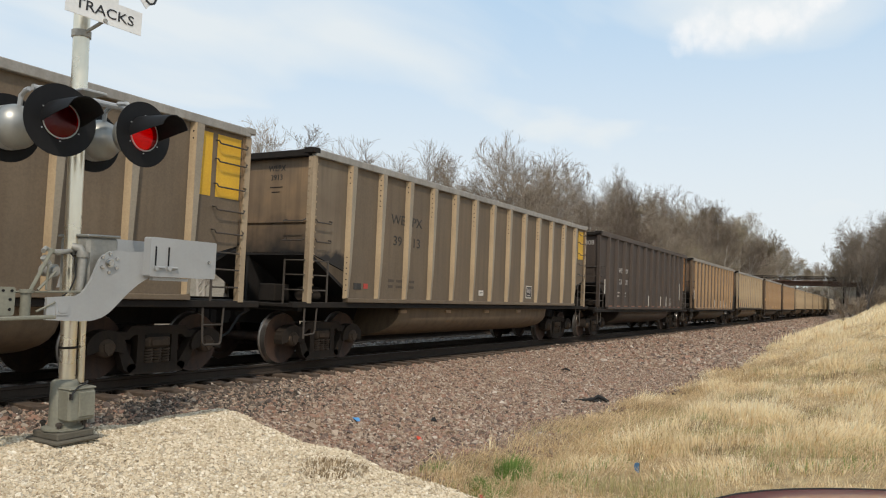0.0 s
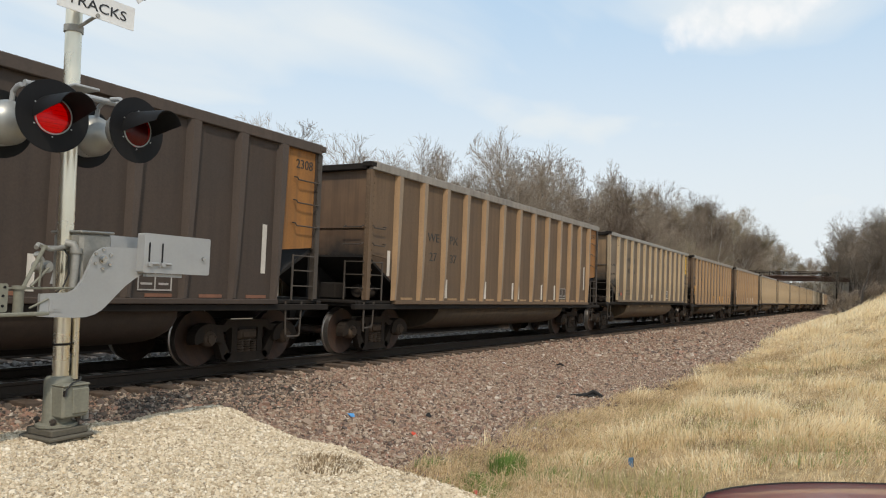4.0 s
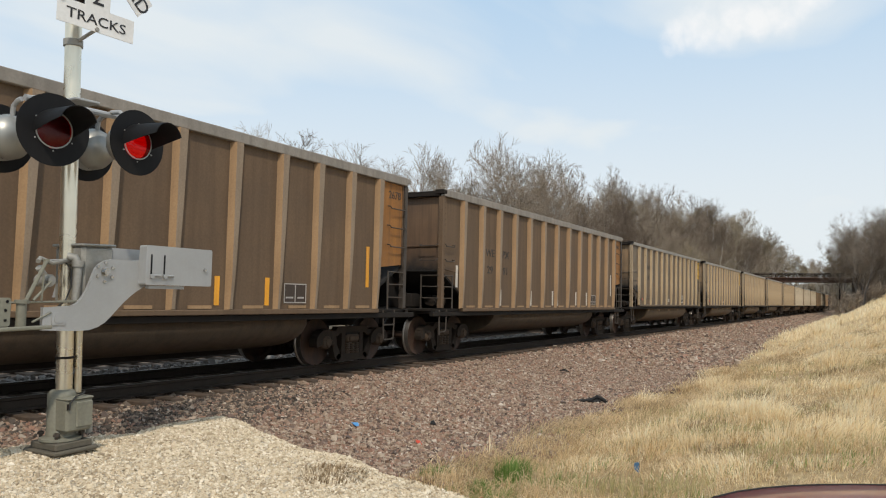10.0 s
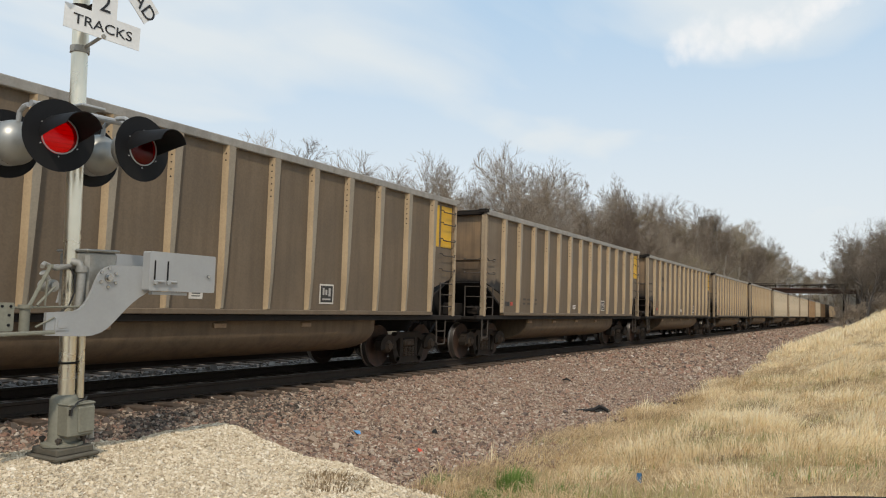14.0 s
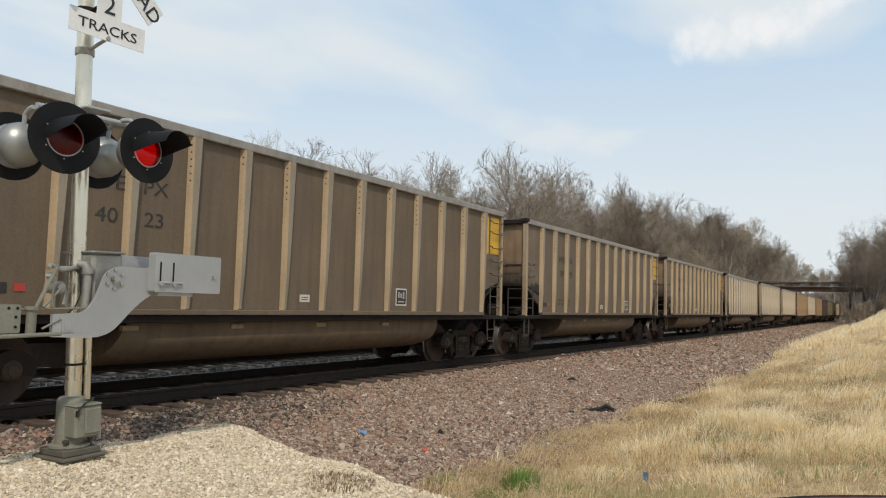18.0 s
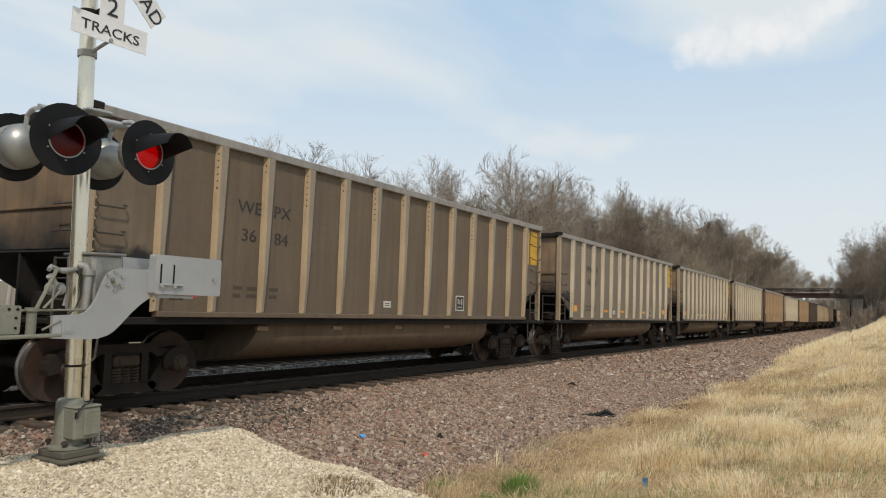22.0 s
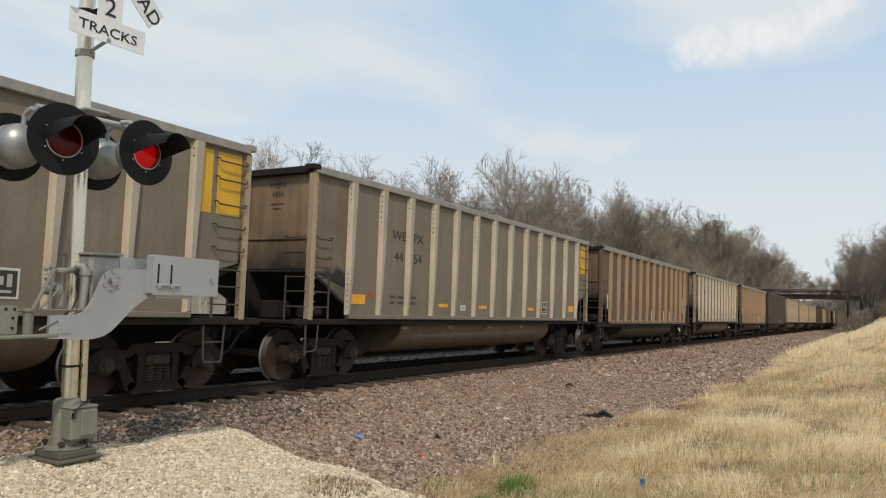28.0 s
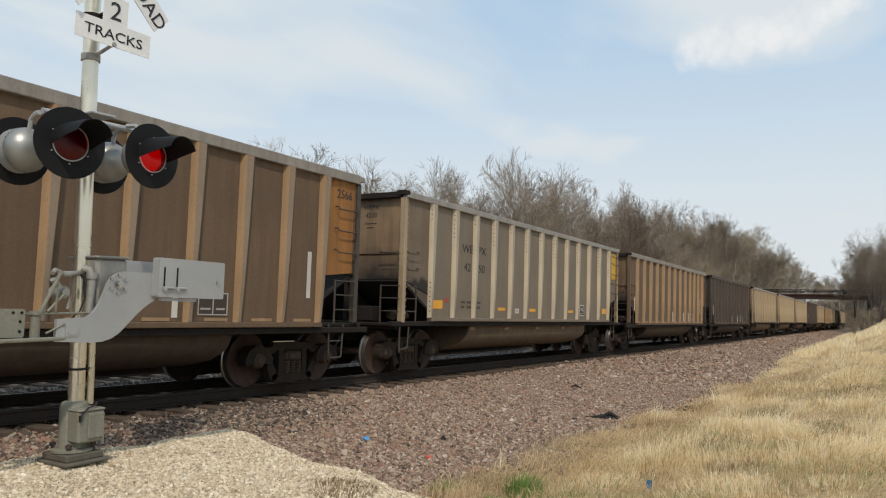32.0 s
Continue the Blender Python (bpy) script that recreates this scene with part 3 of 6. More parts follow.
def side_frame():
    f = Form()
    m = pose(0, 0.07, 0, 90, 0, 0)

    def bar(poly, d=0.14):
        f.prism(poly, d, m)

    bar([(-1.16, 0.50), (-1.16, 0.60), (-0.98, 0.67), (-0.55, 0.67), (-0.48, 0.75), (0.48, 0.75), (0.55, 0.67), (0.98, 0.67), (1.16, 0.60), (1.16, 0.50), (0.95, 0.57), (0.50, 0.56), (0.42, 0.62), (-0.42, 0.62), (-0.50, 0.56), (-0.95, 0.57)])
    bar([(-0.46, 0.06), (0.46, 0.06), (0.52, 0.16), (0.46, 0.21), (-0.46, 0.21), (-0.52, 0.16)])
    for s in (-1, 1):
        bar([(s * 0.74, 0.57), (s * 0.62, 0.57), (s * 0.36, 0.16), (s * 0.46, 0.08), (s * 0.56, 0.13)])
        bar([(s * 0.36, 0.62), (s * 0.24, 0.62), (s * 0.24, 0.20), (s * 0.36, 0.20)])
        arch = [(s * 0.889 + 0.31 * math.cos(a), 0.457 + 0.25 * math.sin(a)) for a in np.linspace(-0.35, math.pi + 0.35, 13)]
        arch += [(s * 0.889 + 0.13 * math.cos(a), 0.457 + 0.13 * math.sin(a)) for a in np.linspace(math.pi + 0.35, -0.35, 9)]
        bar(arch, 0.19)
    return f


def springs():
    f = Form()
    f.box((-0.22, -0.10, 0.415), (0.22, 0.08, 0.60), 0.04).box((-0.15, -0.125, 0.45), (0.15, -0.09, 0.56), 0.02)
    for k in range(3):
        x0 = -0.15 + 0.15 * k
        pts = [(x0 + 0.062 * math.cos(a), -0.03 + 0.07 * math.sin(a), 0.20 + 0.21 * a / (2 * math.pi * 5)) for a in np.linspace(0, 2 * math.pi * 5, 60)]
        f.tube(pts, 0.019, 5)
    return f


def wheel_form():
    """One wheel about the y axis: flange inside, tread, dished plate, hub."""
    r = 0.457
    prof = [(0.06, -0.10), (0.10, -0.09), (0.12, -0.045), (0.30, -0.03), (0.385, -0.06), (r - 0.005, -0.065), (r, -0.05), (r + 0.004, 0.04), (r + 0.027, 0.05), (r + 0.027, 0.075), (0.385, 0.07), (0.36, 0.03), (0.13, 0.02), (0.10, 0.08)]
    return Form().lathe(prof, 30, pose(0, 0, 0, -90, 0, 0))


def cap_form():
    prof = [(0.135, 0.13), (0.14, 0.02), (0.125, -0.03), (0.10, -0.05), (0.085, -0.055), (0.075, -0.075)]
    f = Form().lathe(prof, 14, pose(0, 0, 0, -90, 0, 0))
    for k in range(3):
        a = 2.1 * k + 0.4
        c = Vector((0.085 * math.cos(a), -0.05, 0.085 * math.sin(a)))
        f.tube([c, c + Vector((0, -0.03, 0))], 0.018, 6)
    return f


TRUCK_X = (H0 + 0.208 + 0.889, H1 - 0.208 - 0.889)
M = {}


def shared(key, make, material, smooth=False):
    if key not in M:
        M[key] = make().mesh(key, material, smooth)
    return M[key]


def grab(x0, x1, z, y, drop=0.05):
    """A bent rod held off the sheet."""
    return Form().tube([(x0, y, z), (x0, y - 0.07, z - 0.01), (x0 + 0.03 * (1 if x1 > x0 else -1), y - 0.075, z - drop), (x1 - 0.03 * (1 if x1 > x0 else -1), y - 0.075, z - drop), (x1, y - 0.07, z - 0.01), (x1, y, z)], 0.0125, 6)


def hat_rib(width, depth, z0, top, foot):
    """A pressed side post: a sloped flank towards the leading end and a front face that widens upwards, from foot to
    top.
    """
    w, d, z1 = width / 2, depth, 3.745
    levels = ((z0, foot), (z0 + 0.55, foot + 0.16 * (top - foot)), (z0 + 1.5, foot + 0.62 * (top - foot)), (z1, top))
    v = []
    for k, (z, face) in enumerate(levels):
        dd = d * (0.72 if k == 0 else 1.0)
        v += [(-w, 0, z), (-w * 0.52, -dd, z + (0.02 if k == 0 else 0)), (-w * 0.52 + face, -dd, z + (0.02 if k == 0 else 0)), (max(w, face - w * 0.1), 0, z)]
    faces = [(3, 2, 1, 0), (12, 13, 14, 15)]
    for k in range(3):
        a = 4 * k
        faces += [(a + i, a + (i + 1) % 4, a + 4 + (i + 1) % 4, a + 4 + i) for i in range(4)]
    return Form().add(v, faces)


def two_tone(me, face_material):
    """Gives a side post's front and trailing faces a second, darker and greyer colour; the leading flank keeps the
    first.
    """
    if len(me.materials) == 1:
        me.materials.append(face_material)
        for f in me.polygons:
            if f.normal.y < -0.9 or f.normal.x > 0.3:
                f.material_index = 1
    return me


def rivets(z, n):
    """A short upright row of dark rivet heads."""
    f = Form()
    for k in range(n):
        f.box((-0.008, -0.011, z - 0.105 * k - 0.011), (0.008, 0.011, z - 0.105 * k + 0.011), 0.004)
    return f


def tub_form(x0, x1, slope):
    """The rounded hopper bottom that hangs between the trucks: its leading end slopes, its trailing end is rounded off."""
    f = Form()
    sec = []
    for k in range(17):
        a = math.pi * (k / 16)
        sec.append((-1.40 * math.cos(a), 1.13 - 0.77 * math.sin(a) ** 0.55))
    rows = [(x0, 0.97), (x0 + 0.10, 1.0), (x1 - 0.34, 1.0), (x1 - 0.16, 0.985), (x1 - 0.05, 0.945), (x1, 0.88)]
    v = []
    for i, (x, k) in enumerate(rows):
        for yy, zz in sec:
            lean = slope * (zz - 0.36) / 0.77 if i < 2 else 0.0
            v.append((x + lean, yy * k, 1.13 - (1.13 - zz) * k))
    n = len(sec)
    faces = [(i * n + k, i * n + k + 1, (i + 1) * n + k + 1, (i + 1) * n + k) for i in range(len(rows) - 1) for k in range(n - 1)]
    faces += [tuple(range(n)), tuple(range((len(rows) - 1) * n, len(rows) * n))]
    return f.add(v, faces)


def end_panel(x_in, x_out, z_in, z_out):
    """The side sheet over the end platform, its lower edge rising to the corner."""
    def make():
        return Form().prism([(x_in, z_in), (x_out, z_out), (x_out, 3.76), (x_in, 3.76)], 0.05, pose(0, -Y_SHEET + 0.05, 0, 90, 0, 0))
    return make


# how far each side post stands off an even spacing
ALU_SHIFT = (0, 0, 0, 0, 0, 0, 0, 0, 0, 0.01, 0.03, 0.07, 0.10)
STEEL_SHIFT = (0, 0, 0, 0, 0.02, 0.08, 0.16, 0.21, 0.29, 0.34, 0.27, 0.21, 0.13)


def coal_car(kind, label, group, marks="", number="", end_marks=True, corner=True, plates=False):
    """One open coal car, leading end towards -x, at rest on the rails."""
    alu = kind == "alu"
    if alu and plates:
        kind = "grey"
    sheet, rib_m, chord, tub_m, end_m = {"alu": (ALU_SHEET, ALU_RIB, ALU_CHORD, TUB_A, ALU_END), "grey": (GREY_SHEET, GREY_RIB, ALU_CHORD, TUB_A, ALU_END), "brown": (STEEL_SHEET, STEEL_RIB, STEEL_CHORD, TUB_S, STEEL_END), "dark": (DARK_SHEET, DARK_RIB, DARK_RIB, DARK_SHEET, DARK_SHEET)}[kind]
    car = thing("coal_car", pose(0, TRACK_Y, 0), label, "freight car", group)
    R0, RD = (H0 + 1.11, 1.0229) if alu else (H0 + 1.0, 1.0325)
    shift = ALU_SHIFT if alu else STEEL_SHIFT
    zb = 1.14 if alu else 1.03

    def rib_x(i):
        return R0 + RD * i + shift[i]

    xa, xb = R0, rib_x(12)
    k = kind
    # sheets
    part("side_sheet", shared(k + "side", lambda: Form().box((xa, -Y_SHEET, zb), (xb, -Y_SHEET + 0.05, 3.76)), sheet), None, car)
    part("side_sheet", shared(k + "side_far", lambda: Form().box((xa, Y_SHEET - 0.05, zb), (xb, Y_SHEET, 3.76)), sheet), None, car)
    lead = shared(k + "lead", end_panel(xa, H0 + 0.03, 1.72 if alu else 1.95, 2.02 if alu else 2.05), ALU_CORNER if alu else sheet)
    trail_m = sheet if alu else ORANGE
    trail = shared(k + "trail", end_panel(xb, H1 - 0.03, 1.72 if alu else 1.95, 2.02 if alu else 2.05), trail_m)
    part("corner_sheet", lead, None, car)
    part("corner_sheet", trail, None, car, "" if alu else "faded orange corner sheet")
    part("corner_sheet", lead, None, car, at=pose(0, 0, 0, 0, 0, 180))
    part("corner_sheet", shared(k + "trail_far", end_panel(xb, H1 - 0.03, 1.72, 2.02), sheet), None, car, at=pose(0, 0, 0, 0, 0, 180))
    for s, nm in ((-1, "end_sheet"), (1, "end_sheet")):
        x = s * (BODY / 2 - 0.06)
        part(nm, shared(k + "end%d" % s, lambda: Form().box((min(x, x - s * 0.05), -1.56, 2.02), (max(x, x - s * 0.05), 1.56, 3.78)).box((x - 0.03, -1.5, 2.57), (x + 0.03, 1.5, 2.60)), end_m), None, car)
        part("slope_sheet", shared(k + "slope%d" % s, lambda: Form().prism([(s * 7.2, 2.03), (s * 5.6, 1.12), (s * 5.6, 1.06), (s * 7.22, 1.98)], 3.0, pose(0, 1.5, 0, 90, 0, 0)), NEAR_BLACK), None, car, "black slope sheet")
    # top chords
    for s in (-1, 1):
        part("top_chord", shared(k + "chord%d" % s, lambda: Form().box((H0, min(s * 1.625, s * 1.50), 3.745), (H1, max(s * 1.625, s * 1.50), 3.88 if alu else 3.92), 0.012), chord), None, car)
        part("end_chord", shared(k + "echord%d" % s, lambda: Form().box((s * 7.28 - 0.07, -1.49, 3.75), (s * 7.28 + 0.07, 1.49, 3.875), 0.012).box((s * 7.28 - 0.09, -1.63, 3.80), (s * 7.28 + 0.10, -1.40, 3.90), 0.01), UNDER if s < 0 else chord), None, car)
        part("side_sill", shared(k + "sill%d" % s, lambda: Form().box((xa - 0.02, s * 1.59 - 0.05, zb + 0.005), (xb + 0.02, s * 1.59 + 0.05, zb + 0.085), 0.01), sheet), None, car)
        part("lower_sill", shared(("lsill%d" if alu else "lsill_low%d") % s, lambda: Form().box((H0 - 0.4, s * 1.54 - 0.05, zb - 0.10), (H1 + 0.4, s * 1.54 + 0.05, zb + 0.003), 0.01), UNDER), None, car, "grimy lower sill")
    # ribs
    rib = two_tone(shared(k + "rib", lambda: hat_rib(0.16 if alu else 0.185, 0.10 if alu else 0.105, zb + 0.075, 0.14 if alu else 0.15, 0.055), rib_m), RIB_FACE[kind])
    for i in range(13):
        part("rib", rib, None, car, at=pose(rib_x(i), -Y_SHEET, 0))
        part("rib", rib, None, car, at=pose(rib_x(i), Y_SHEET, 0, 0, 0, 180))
        if alu:
            row = shared("rivets%d" % (i % 2 if i else 2), lambda: rivets(3.62, 6 if i % 2 else 2) if i else rivets(3.62, 3).add(*rivets(2.0, 7).both()), UNDER)
            tagged(part("rivet_row", row, None, car, at=pose(rib_x(i) - 0.061, -Y_SHEET - 0.050, 0)), kind="stuff")
    # corner posts with rivets
    def post(turned=1):
        f = Form()
        for lo, hi, c in [((-0.04, -0.05, 1.12), (0.075, 0.0, 3.75), 0.006), ((-0.037, 0.0, 1.12), (0.058, 0.07, 3.75), 0.0)]:
            f.box((min(lo[0] * turned, hi[0] * turned), lo[1], lo[2]), (max(lo[0] * turned, hi[0] * turned), hi[1], hi[2]), c)
        for q in range(18):
            for lo, hi in [((0.06, -0.062, 1.3 + q * 0.135), (0.09, -0.03, 1.33 + q * 0.135)), ((-0.052, 0.03, 1.36 + q * 0.135), (-0.03, 0.055, 1.39 + q * 0.135))]:
                f.box((min(lo[0] * turned, hi[0] * turned), lo[1], lo[2]), (max(lo[0] * turned, hi[0] * turned), hi[1], hi[2]), 0.005)
        return f

    pm = shared(k + "post", post, POST if alu else sheet)
    for at in (pose(H0, -Y_SHEET - 0.003, 0), pose(H1, Y_SHEET + 0.003, 0, 0, 0, 180)):
        part("corner_post", pm, None, car, at=at)
    pm2 = shared(k + "post2", lambda: post(-1), POST if alu else ROD)
    for at in (pose(H1, -Y_SHEET - 0.003, 0), pose(H0, Y_SHEET + 0.003, 0, 0, 0, 180)):
        part("corner_post", pm2, None, car, at=at)
    # tub, floor, centre sill
    part("hopper_tub", shared(k + "tub", lambda: tub_form(-4.2, 4.5, 0.32), tub_m, True), None, car, "dust-brown rounded hopper tub")
    if alu:
        for x in (-3.9, -1.93, 0.13, 2.18):
            part("weld_pad", shared("pad%.1f" % x, lambda: Form().box((x - 0.13, -1.425, 0.925), (x + 0.13, -1.35, 1.0), 0.01), PAD), None, car, "pale dusty pad on the tub")
    part("floor", shared(k + "floor", lambda: Form().box((-5.6, -1.5, 1.06), (5.6, 1.5, 1.10)), NEAR_BLACK), None, car)
    part("centre_sill", shared("csill", lambda: Form().box((H0 - 0.35, -0.2, 0.72), (H1 + 0.35, 0.2, 1.06), 0.01), UNDER), None, car)
    for s in (-1, 1):
        part("platform", shared("plat%d" % s, lambda: Form().box((min(s * 5.9, s * 7.55), -1.5, 1.04), (max(s * 5.9, s * 7.55), 1.5, 1.10), 0.01).box((s * 7.45 - 0.06, -1.55, 0.98), (s * 7.45 + 0.06, 1.55, 1.09), 0.01), UNDER), None, car)
        cp = shared("coupler", lambda: Form().box((0, -0.09, 0.78), (0.55, 0.09, 0.95), 0.02).prism([(0.5, -0.14), (0.62, -0.17), (0.78, -0.10), (0.80, 0.02), (0.70, 0.04), (0.68, 0.16), (0.5, 0.15)], 0.30, pose(0, 0, 0.71)), UNDER)
        part("coupler", cp, None, car, at=pose(H0 + 0.05, 0, 0, 0, 0, 180) if s < 0 else pose(H1 - 0.05, 0, 0))
        hose = shared("hose", lambda: Form().tube([(0, 0.28, 0.95), (0.25, 0.30, 0.85), (0.5, 0.30, 0.55), (0.75, 0.24, 0.42), (0.86, 0.15, 0.50)], 0.024, 7), RUBBER, True)
        part("air_hose", hose, None, car, at=pose(H0 - 0.1, 0, 0, 0, 0, 180) if s < 0 else pose(H1 + 0.1, 0, 0))
    part("brake_cylinder", shared("brake", lambda: Form().tube([(H0 + 0.55, -0.9, 1.30), (H0 + 1.2, -0.9, 1.30)], 0.13, 12), UNDER, True), None, car)
    part("air_reservoir", shared("reservoir", lambda: Form().tube([(H0 + 0.2, -1.2, 1.25), (H0 + 0.7, -1.2, 1.25)], 0.09, 10), TRUCK, True), None, car)
    part("brake_valve", shared("valve", lambda: Form().box((H0 + 0.1, -0.7, 1.12), (H0 + 0.5, -0.3, 1.45), 0.02), UNDER), None, car)
    # added plates: their black stands in for the shadowed depth under the slopes
    for s in (-1, 1):
        part("end_web", shared("web%d" % s, lambda: Form().prism([(s * 7.2, 1.12), (s * 5.6, 1.10), (s * 7.2, 2.0)], 0.06, pose(0, 0.03, 0, 90, 0, 0)), NEAR_BLACK), None, car, "added black plate under the slope sheet")
    # added plate that blocks the bright far side from view below the slope
    part("cross_web", shared("crossfill", lambda: Form().box((6.2, -1.45, 1.1), (6.25, 1.45, 1.46)), NEAR_BLACK), None, car, "added black plate across the car end")
    # leading-end ladders and grabs
    yv = -1.57
    stile = shared("stile", lambda: Form().box((-0.02, -0.012, 1.10), (0.02, 0.012, 1.90), 0.004), ROD)
    for x, y in ((H0 - 0.06, -1.05), (H0 + 0.52, yv)):
        part("ladder_stile", stile, None, car, at=pose(x, y, 0))
    for z in (1.35, 1.62, 1.88):
        part("rung", shared("rungside%.2f" % z, lambda: Form().tube([(H0, yv, z), (H0 + 0.52, yv, z)], 0.013, 6), ROD), None, car)
        part("rung", shared("rungend%.2f" % z, lambda: Form().tube([(H0 - 0.06, -1.05, z), (H0 - 0.06, -1.52, z)], 0.013, 6), ROD), None, car)
    for z in (2.27, 2.62):
        part("grab_iron", shared("grabs%.2f" % z, lambda: grab(H0 + 0.08, H0 + 0.52, z, -Y_SHEET - 0.01), ROD), None, car)
        part("grab_iron", shared("grabe%.2f" % z, lambda: Form().tube([(H0 - 0.02, -1.02, z), (H0 - 0.12, -1.02, z - 0.04), (H0 - 0.12, -1.46, z - 0.04), (H0 - 0.02, -1.46, z)], 0.0125, 6), ROD), None, car)
    step_f = shared("stirrup", lambda: Form().tube([(0, 0, 1.08), (0.03, 0, 0.52), (0.06, 0, 0.48), (0.36, 0, 0.48), (0.39, 0, 0.52), (0.42, 0, 1.08)], 0.017, 6).tube([(0.02, 0, 0.78), (0.40, 0, 0.78)], 0.013, 6), ROD)
    part("stirrup_step", step_f, None, car, at=pose(H1 - 0.75, -1.56, 0))
    part("stirrup_step", shared("stirrup2", lambda: Form().tube([(0, 0, 1.08), (0.0, 0, 0.50)], 0.02, 6).tube([(0.34, 0.0, 1.08), (0.28, -0.02, 0.62), (0.24, -0.02, 0.58), (0.0, 0, 0.56)], 0.016, 6), ROD), None, car, at=pose(H0 - 0.06, -1.56, 0))
    # trailing-end ladder
    for x in (H1 - 0.62, H1 - 0.05):
        part("ladder_stile", stile, None, car, at=pose(x, yv, 0))
    for z in (1.35, 1.62, 1.88):
        part("rung", shared("rungtr%.2f" % z, lambda: Form().tube([(H1 - 0.62, yv, z), (H1 - 0.05, yv, z)], 0.013, 6), ROD), None, car)
    for z in ((2.22, 2.57, 2.92, 3.30, 3.58) if alu else (2.45, 2.85, 3.25)):
        part("grab_iron", shared("grabt%.2f" % z, lambda: grab(H1 - 0.66, H1 - 0.06, z, -Y_SHEET - 0.01), ROD), None, car)
    if alu and corner:
        part("corner_patch", shared("yel1", lambda: Form().box((H1 - 1.02, -Y_SHEET - 0.006, 2.72), (H1 - 0.72, -Y_SHEET, 3.68)), YELLOW), None, car, "faded yellow paint patch")
        part("corner_patch", shared("yel2", lambda: Form().box((H1 - 0.62, -Y_SHEET - 0.006, 2.72), (H1 - 0.14, -Y_SHEET, 3.68)), YELLOW), None, car, "faded yellow paint patch")
    # trucks
    for x in TRUCK_X:
        tr = part("truck", shared("bolster", lambda: Form().box((-0.22, -1.06, 0.50), (0.22, 1.06, 0.66), 0.02).box((-0.2, -0.3, 0.6), (0.2, 0.3, 0.74), 0.01), UNDER), None, car, at=pose(x, 0, 0))
        for s in (-1, 1):
            part("side_frame", shared("sideframe", side_frame, TRUCK), None, tr, "rusty cast side frame", at=pose(0, s * 0.99, 0))
            part("spring_nest", shared("springs", springs, BEARING, True), None, tr, at=pose(0, s * 0.985, 0))
        for s in (-1, 1):
            def wset():
                f = Form().tube([(0, -0.72, 0), (0, 0.72, 0)], 0.085, 12)
                for q, w in ((1, wheel_form()), (-1, wheel_form())):
                    f.add([(a, q * (b - 0.76), c) for a, b, c in w.v], w.f)
                return f
            ws = part("wheelset", shared("wheelset", wset, WHEEL, True), None, tr, "rusty wheels with bright treads", at=pose(s * 0.889, 0, 0.457))
            if len(ws.data.materials) == 1:
                ws.data.materials.append(TREAD)
                for face in ws.data.polygons:
                    if math.hypot(face.center.x, face.center.z) > 0.435:
                        face.material_index = 1
            WHEELSETS.append(ws)
            for q in (1, -1):
                part("bearing_cap", shared("bearing", cap_form, BEARING, True), None, tr, "dusty brown bearing cap", at=pose(s * 0.889, -q * 1.09, 0.457, 0, 0, 0 if q > 0 else 180))
    # lettering and marks
    tm = WHITE_TEXT if kind == "dark" else BLACK_TEXT
    yt = -Y_SHEET - 0.004
    if marks:
        wide = Matrix.Diagonal((1.22, 1, 1, 1))
        z1, z2 = (2.80, 2.355) if alu else (2.47, 2.025)
        for x, w1, w2 in ((2.83 if alu else 2.77 if kind == "dark" else 2.61, marks[:2], number[:2]), (3.575, marks[2:], number[2:])):
            part("lettering", lettering(w1, 0.285, tm), None, car, "reporting marks", at=pose(H0 + x, yt, z1) @ FRONT @ wide)
            part("lettering", lettering(w2, 0.285, tm), None, car, "car number", at=pose(H0 + x, yt, z2) @ FRONT @ wide)
        if end_marks and kind != "brown":
            zn, size = (3.36, 0.15) if alu else (3.40, 0.24)
            part("lettering", lettering(marks, size, tm), None, car, "reporting marks", at=pose(H0 + 0.056, -0.65 if alu else -0.42, 3.53 if alu else 3.40) @ ENDWAYS)
            part("lettering", lettering(number, size, tm), None, car, "car number", at=pose(H0 + 0.056, -0.65 if alu else -1.10, zn) @ ENDWAYS)
            for q in range(2 if alu else 4):
                part("small_print", shared("%sprint%d" % (k, q), lambda: Form().box((H0 + 0.054, -0.80 + 0.06 * q, 3.22 - 0.09 * q), (H0 + 0.059, -0.50 - 0.04 * q, 3.235 - 0.09 * q)), NEAR_BLACK if alu else tm), None, car)
        if not alu:
            part("lettering", lettering(number, 0.23, BLACK_TEXT), None, car, "car number", at=pose(H1 - 0.40, -Y_SHEET - 0.004, 3.42) @ FRONT)
    yb = -Y_SHEET - 0.008
    if kind == "dark":
        for q, (x, w) in enumerate(((1.35, 0.34), (1.35, 0.28), (2.2, 0.36), (2.2, 0.30))):
            part("small_print", shared("dprint%d" % q, lambda: Form().box((R0 + x, yb + 0.002, 1.66 - 0.13 * (q % 2)), (R0 + x + w, yb + 0.006, 1.71 - 0.13 * (q % 2))), WHITE_TEXT), None, car)
    if alu:
        dp, dl = (1.0, -1.03) if plates else (0.0, 0.04)
        part("consolidated_plate", shared("plate1", lambda: Form().box((9.62 + H0, yb, 1.34), (10.02 + H0, yb + 0.006, 1.70)), WHITE_MARK), None, car, "white-framed data stencil", at=pose(dp, 0, 0))
        part("stencil", shared("plate1b", lambda: Form().box((9.65 + H0, yb - 0.004, 1.37), (9.99 + H0, yb, 1.67)), BLACK_TEXT), None, car, at=pose(dp, 0, 0))
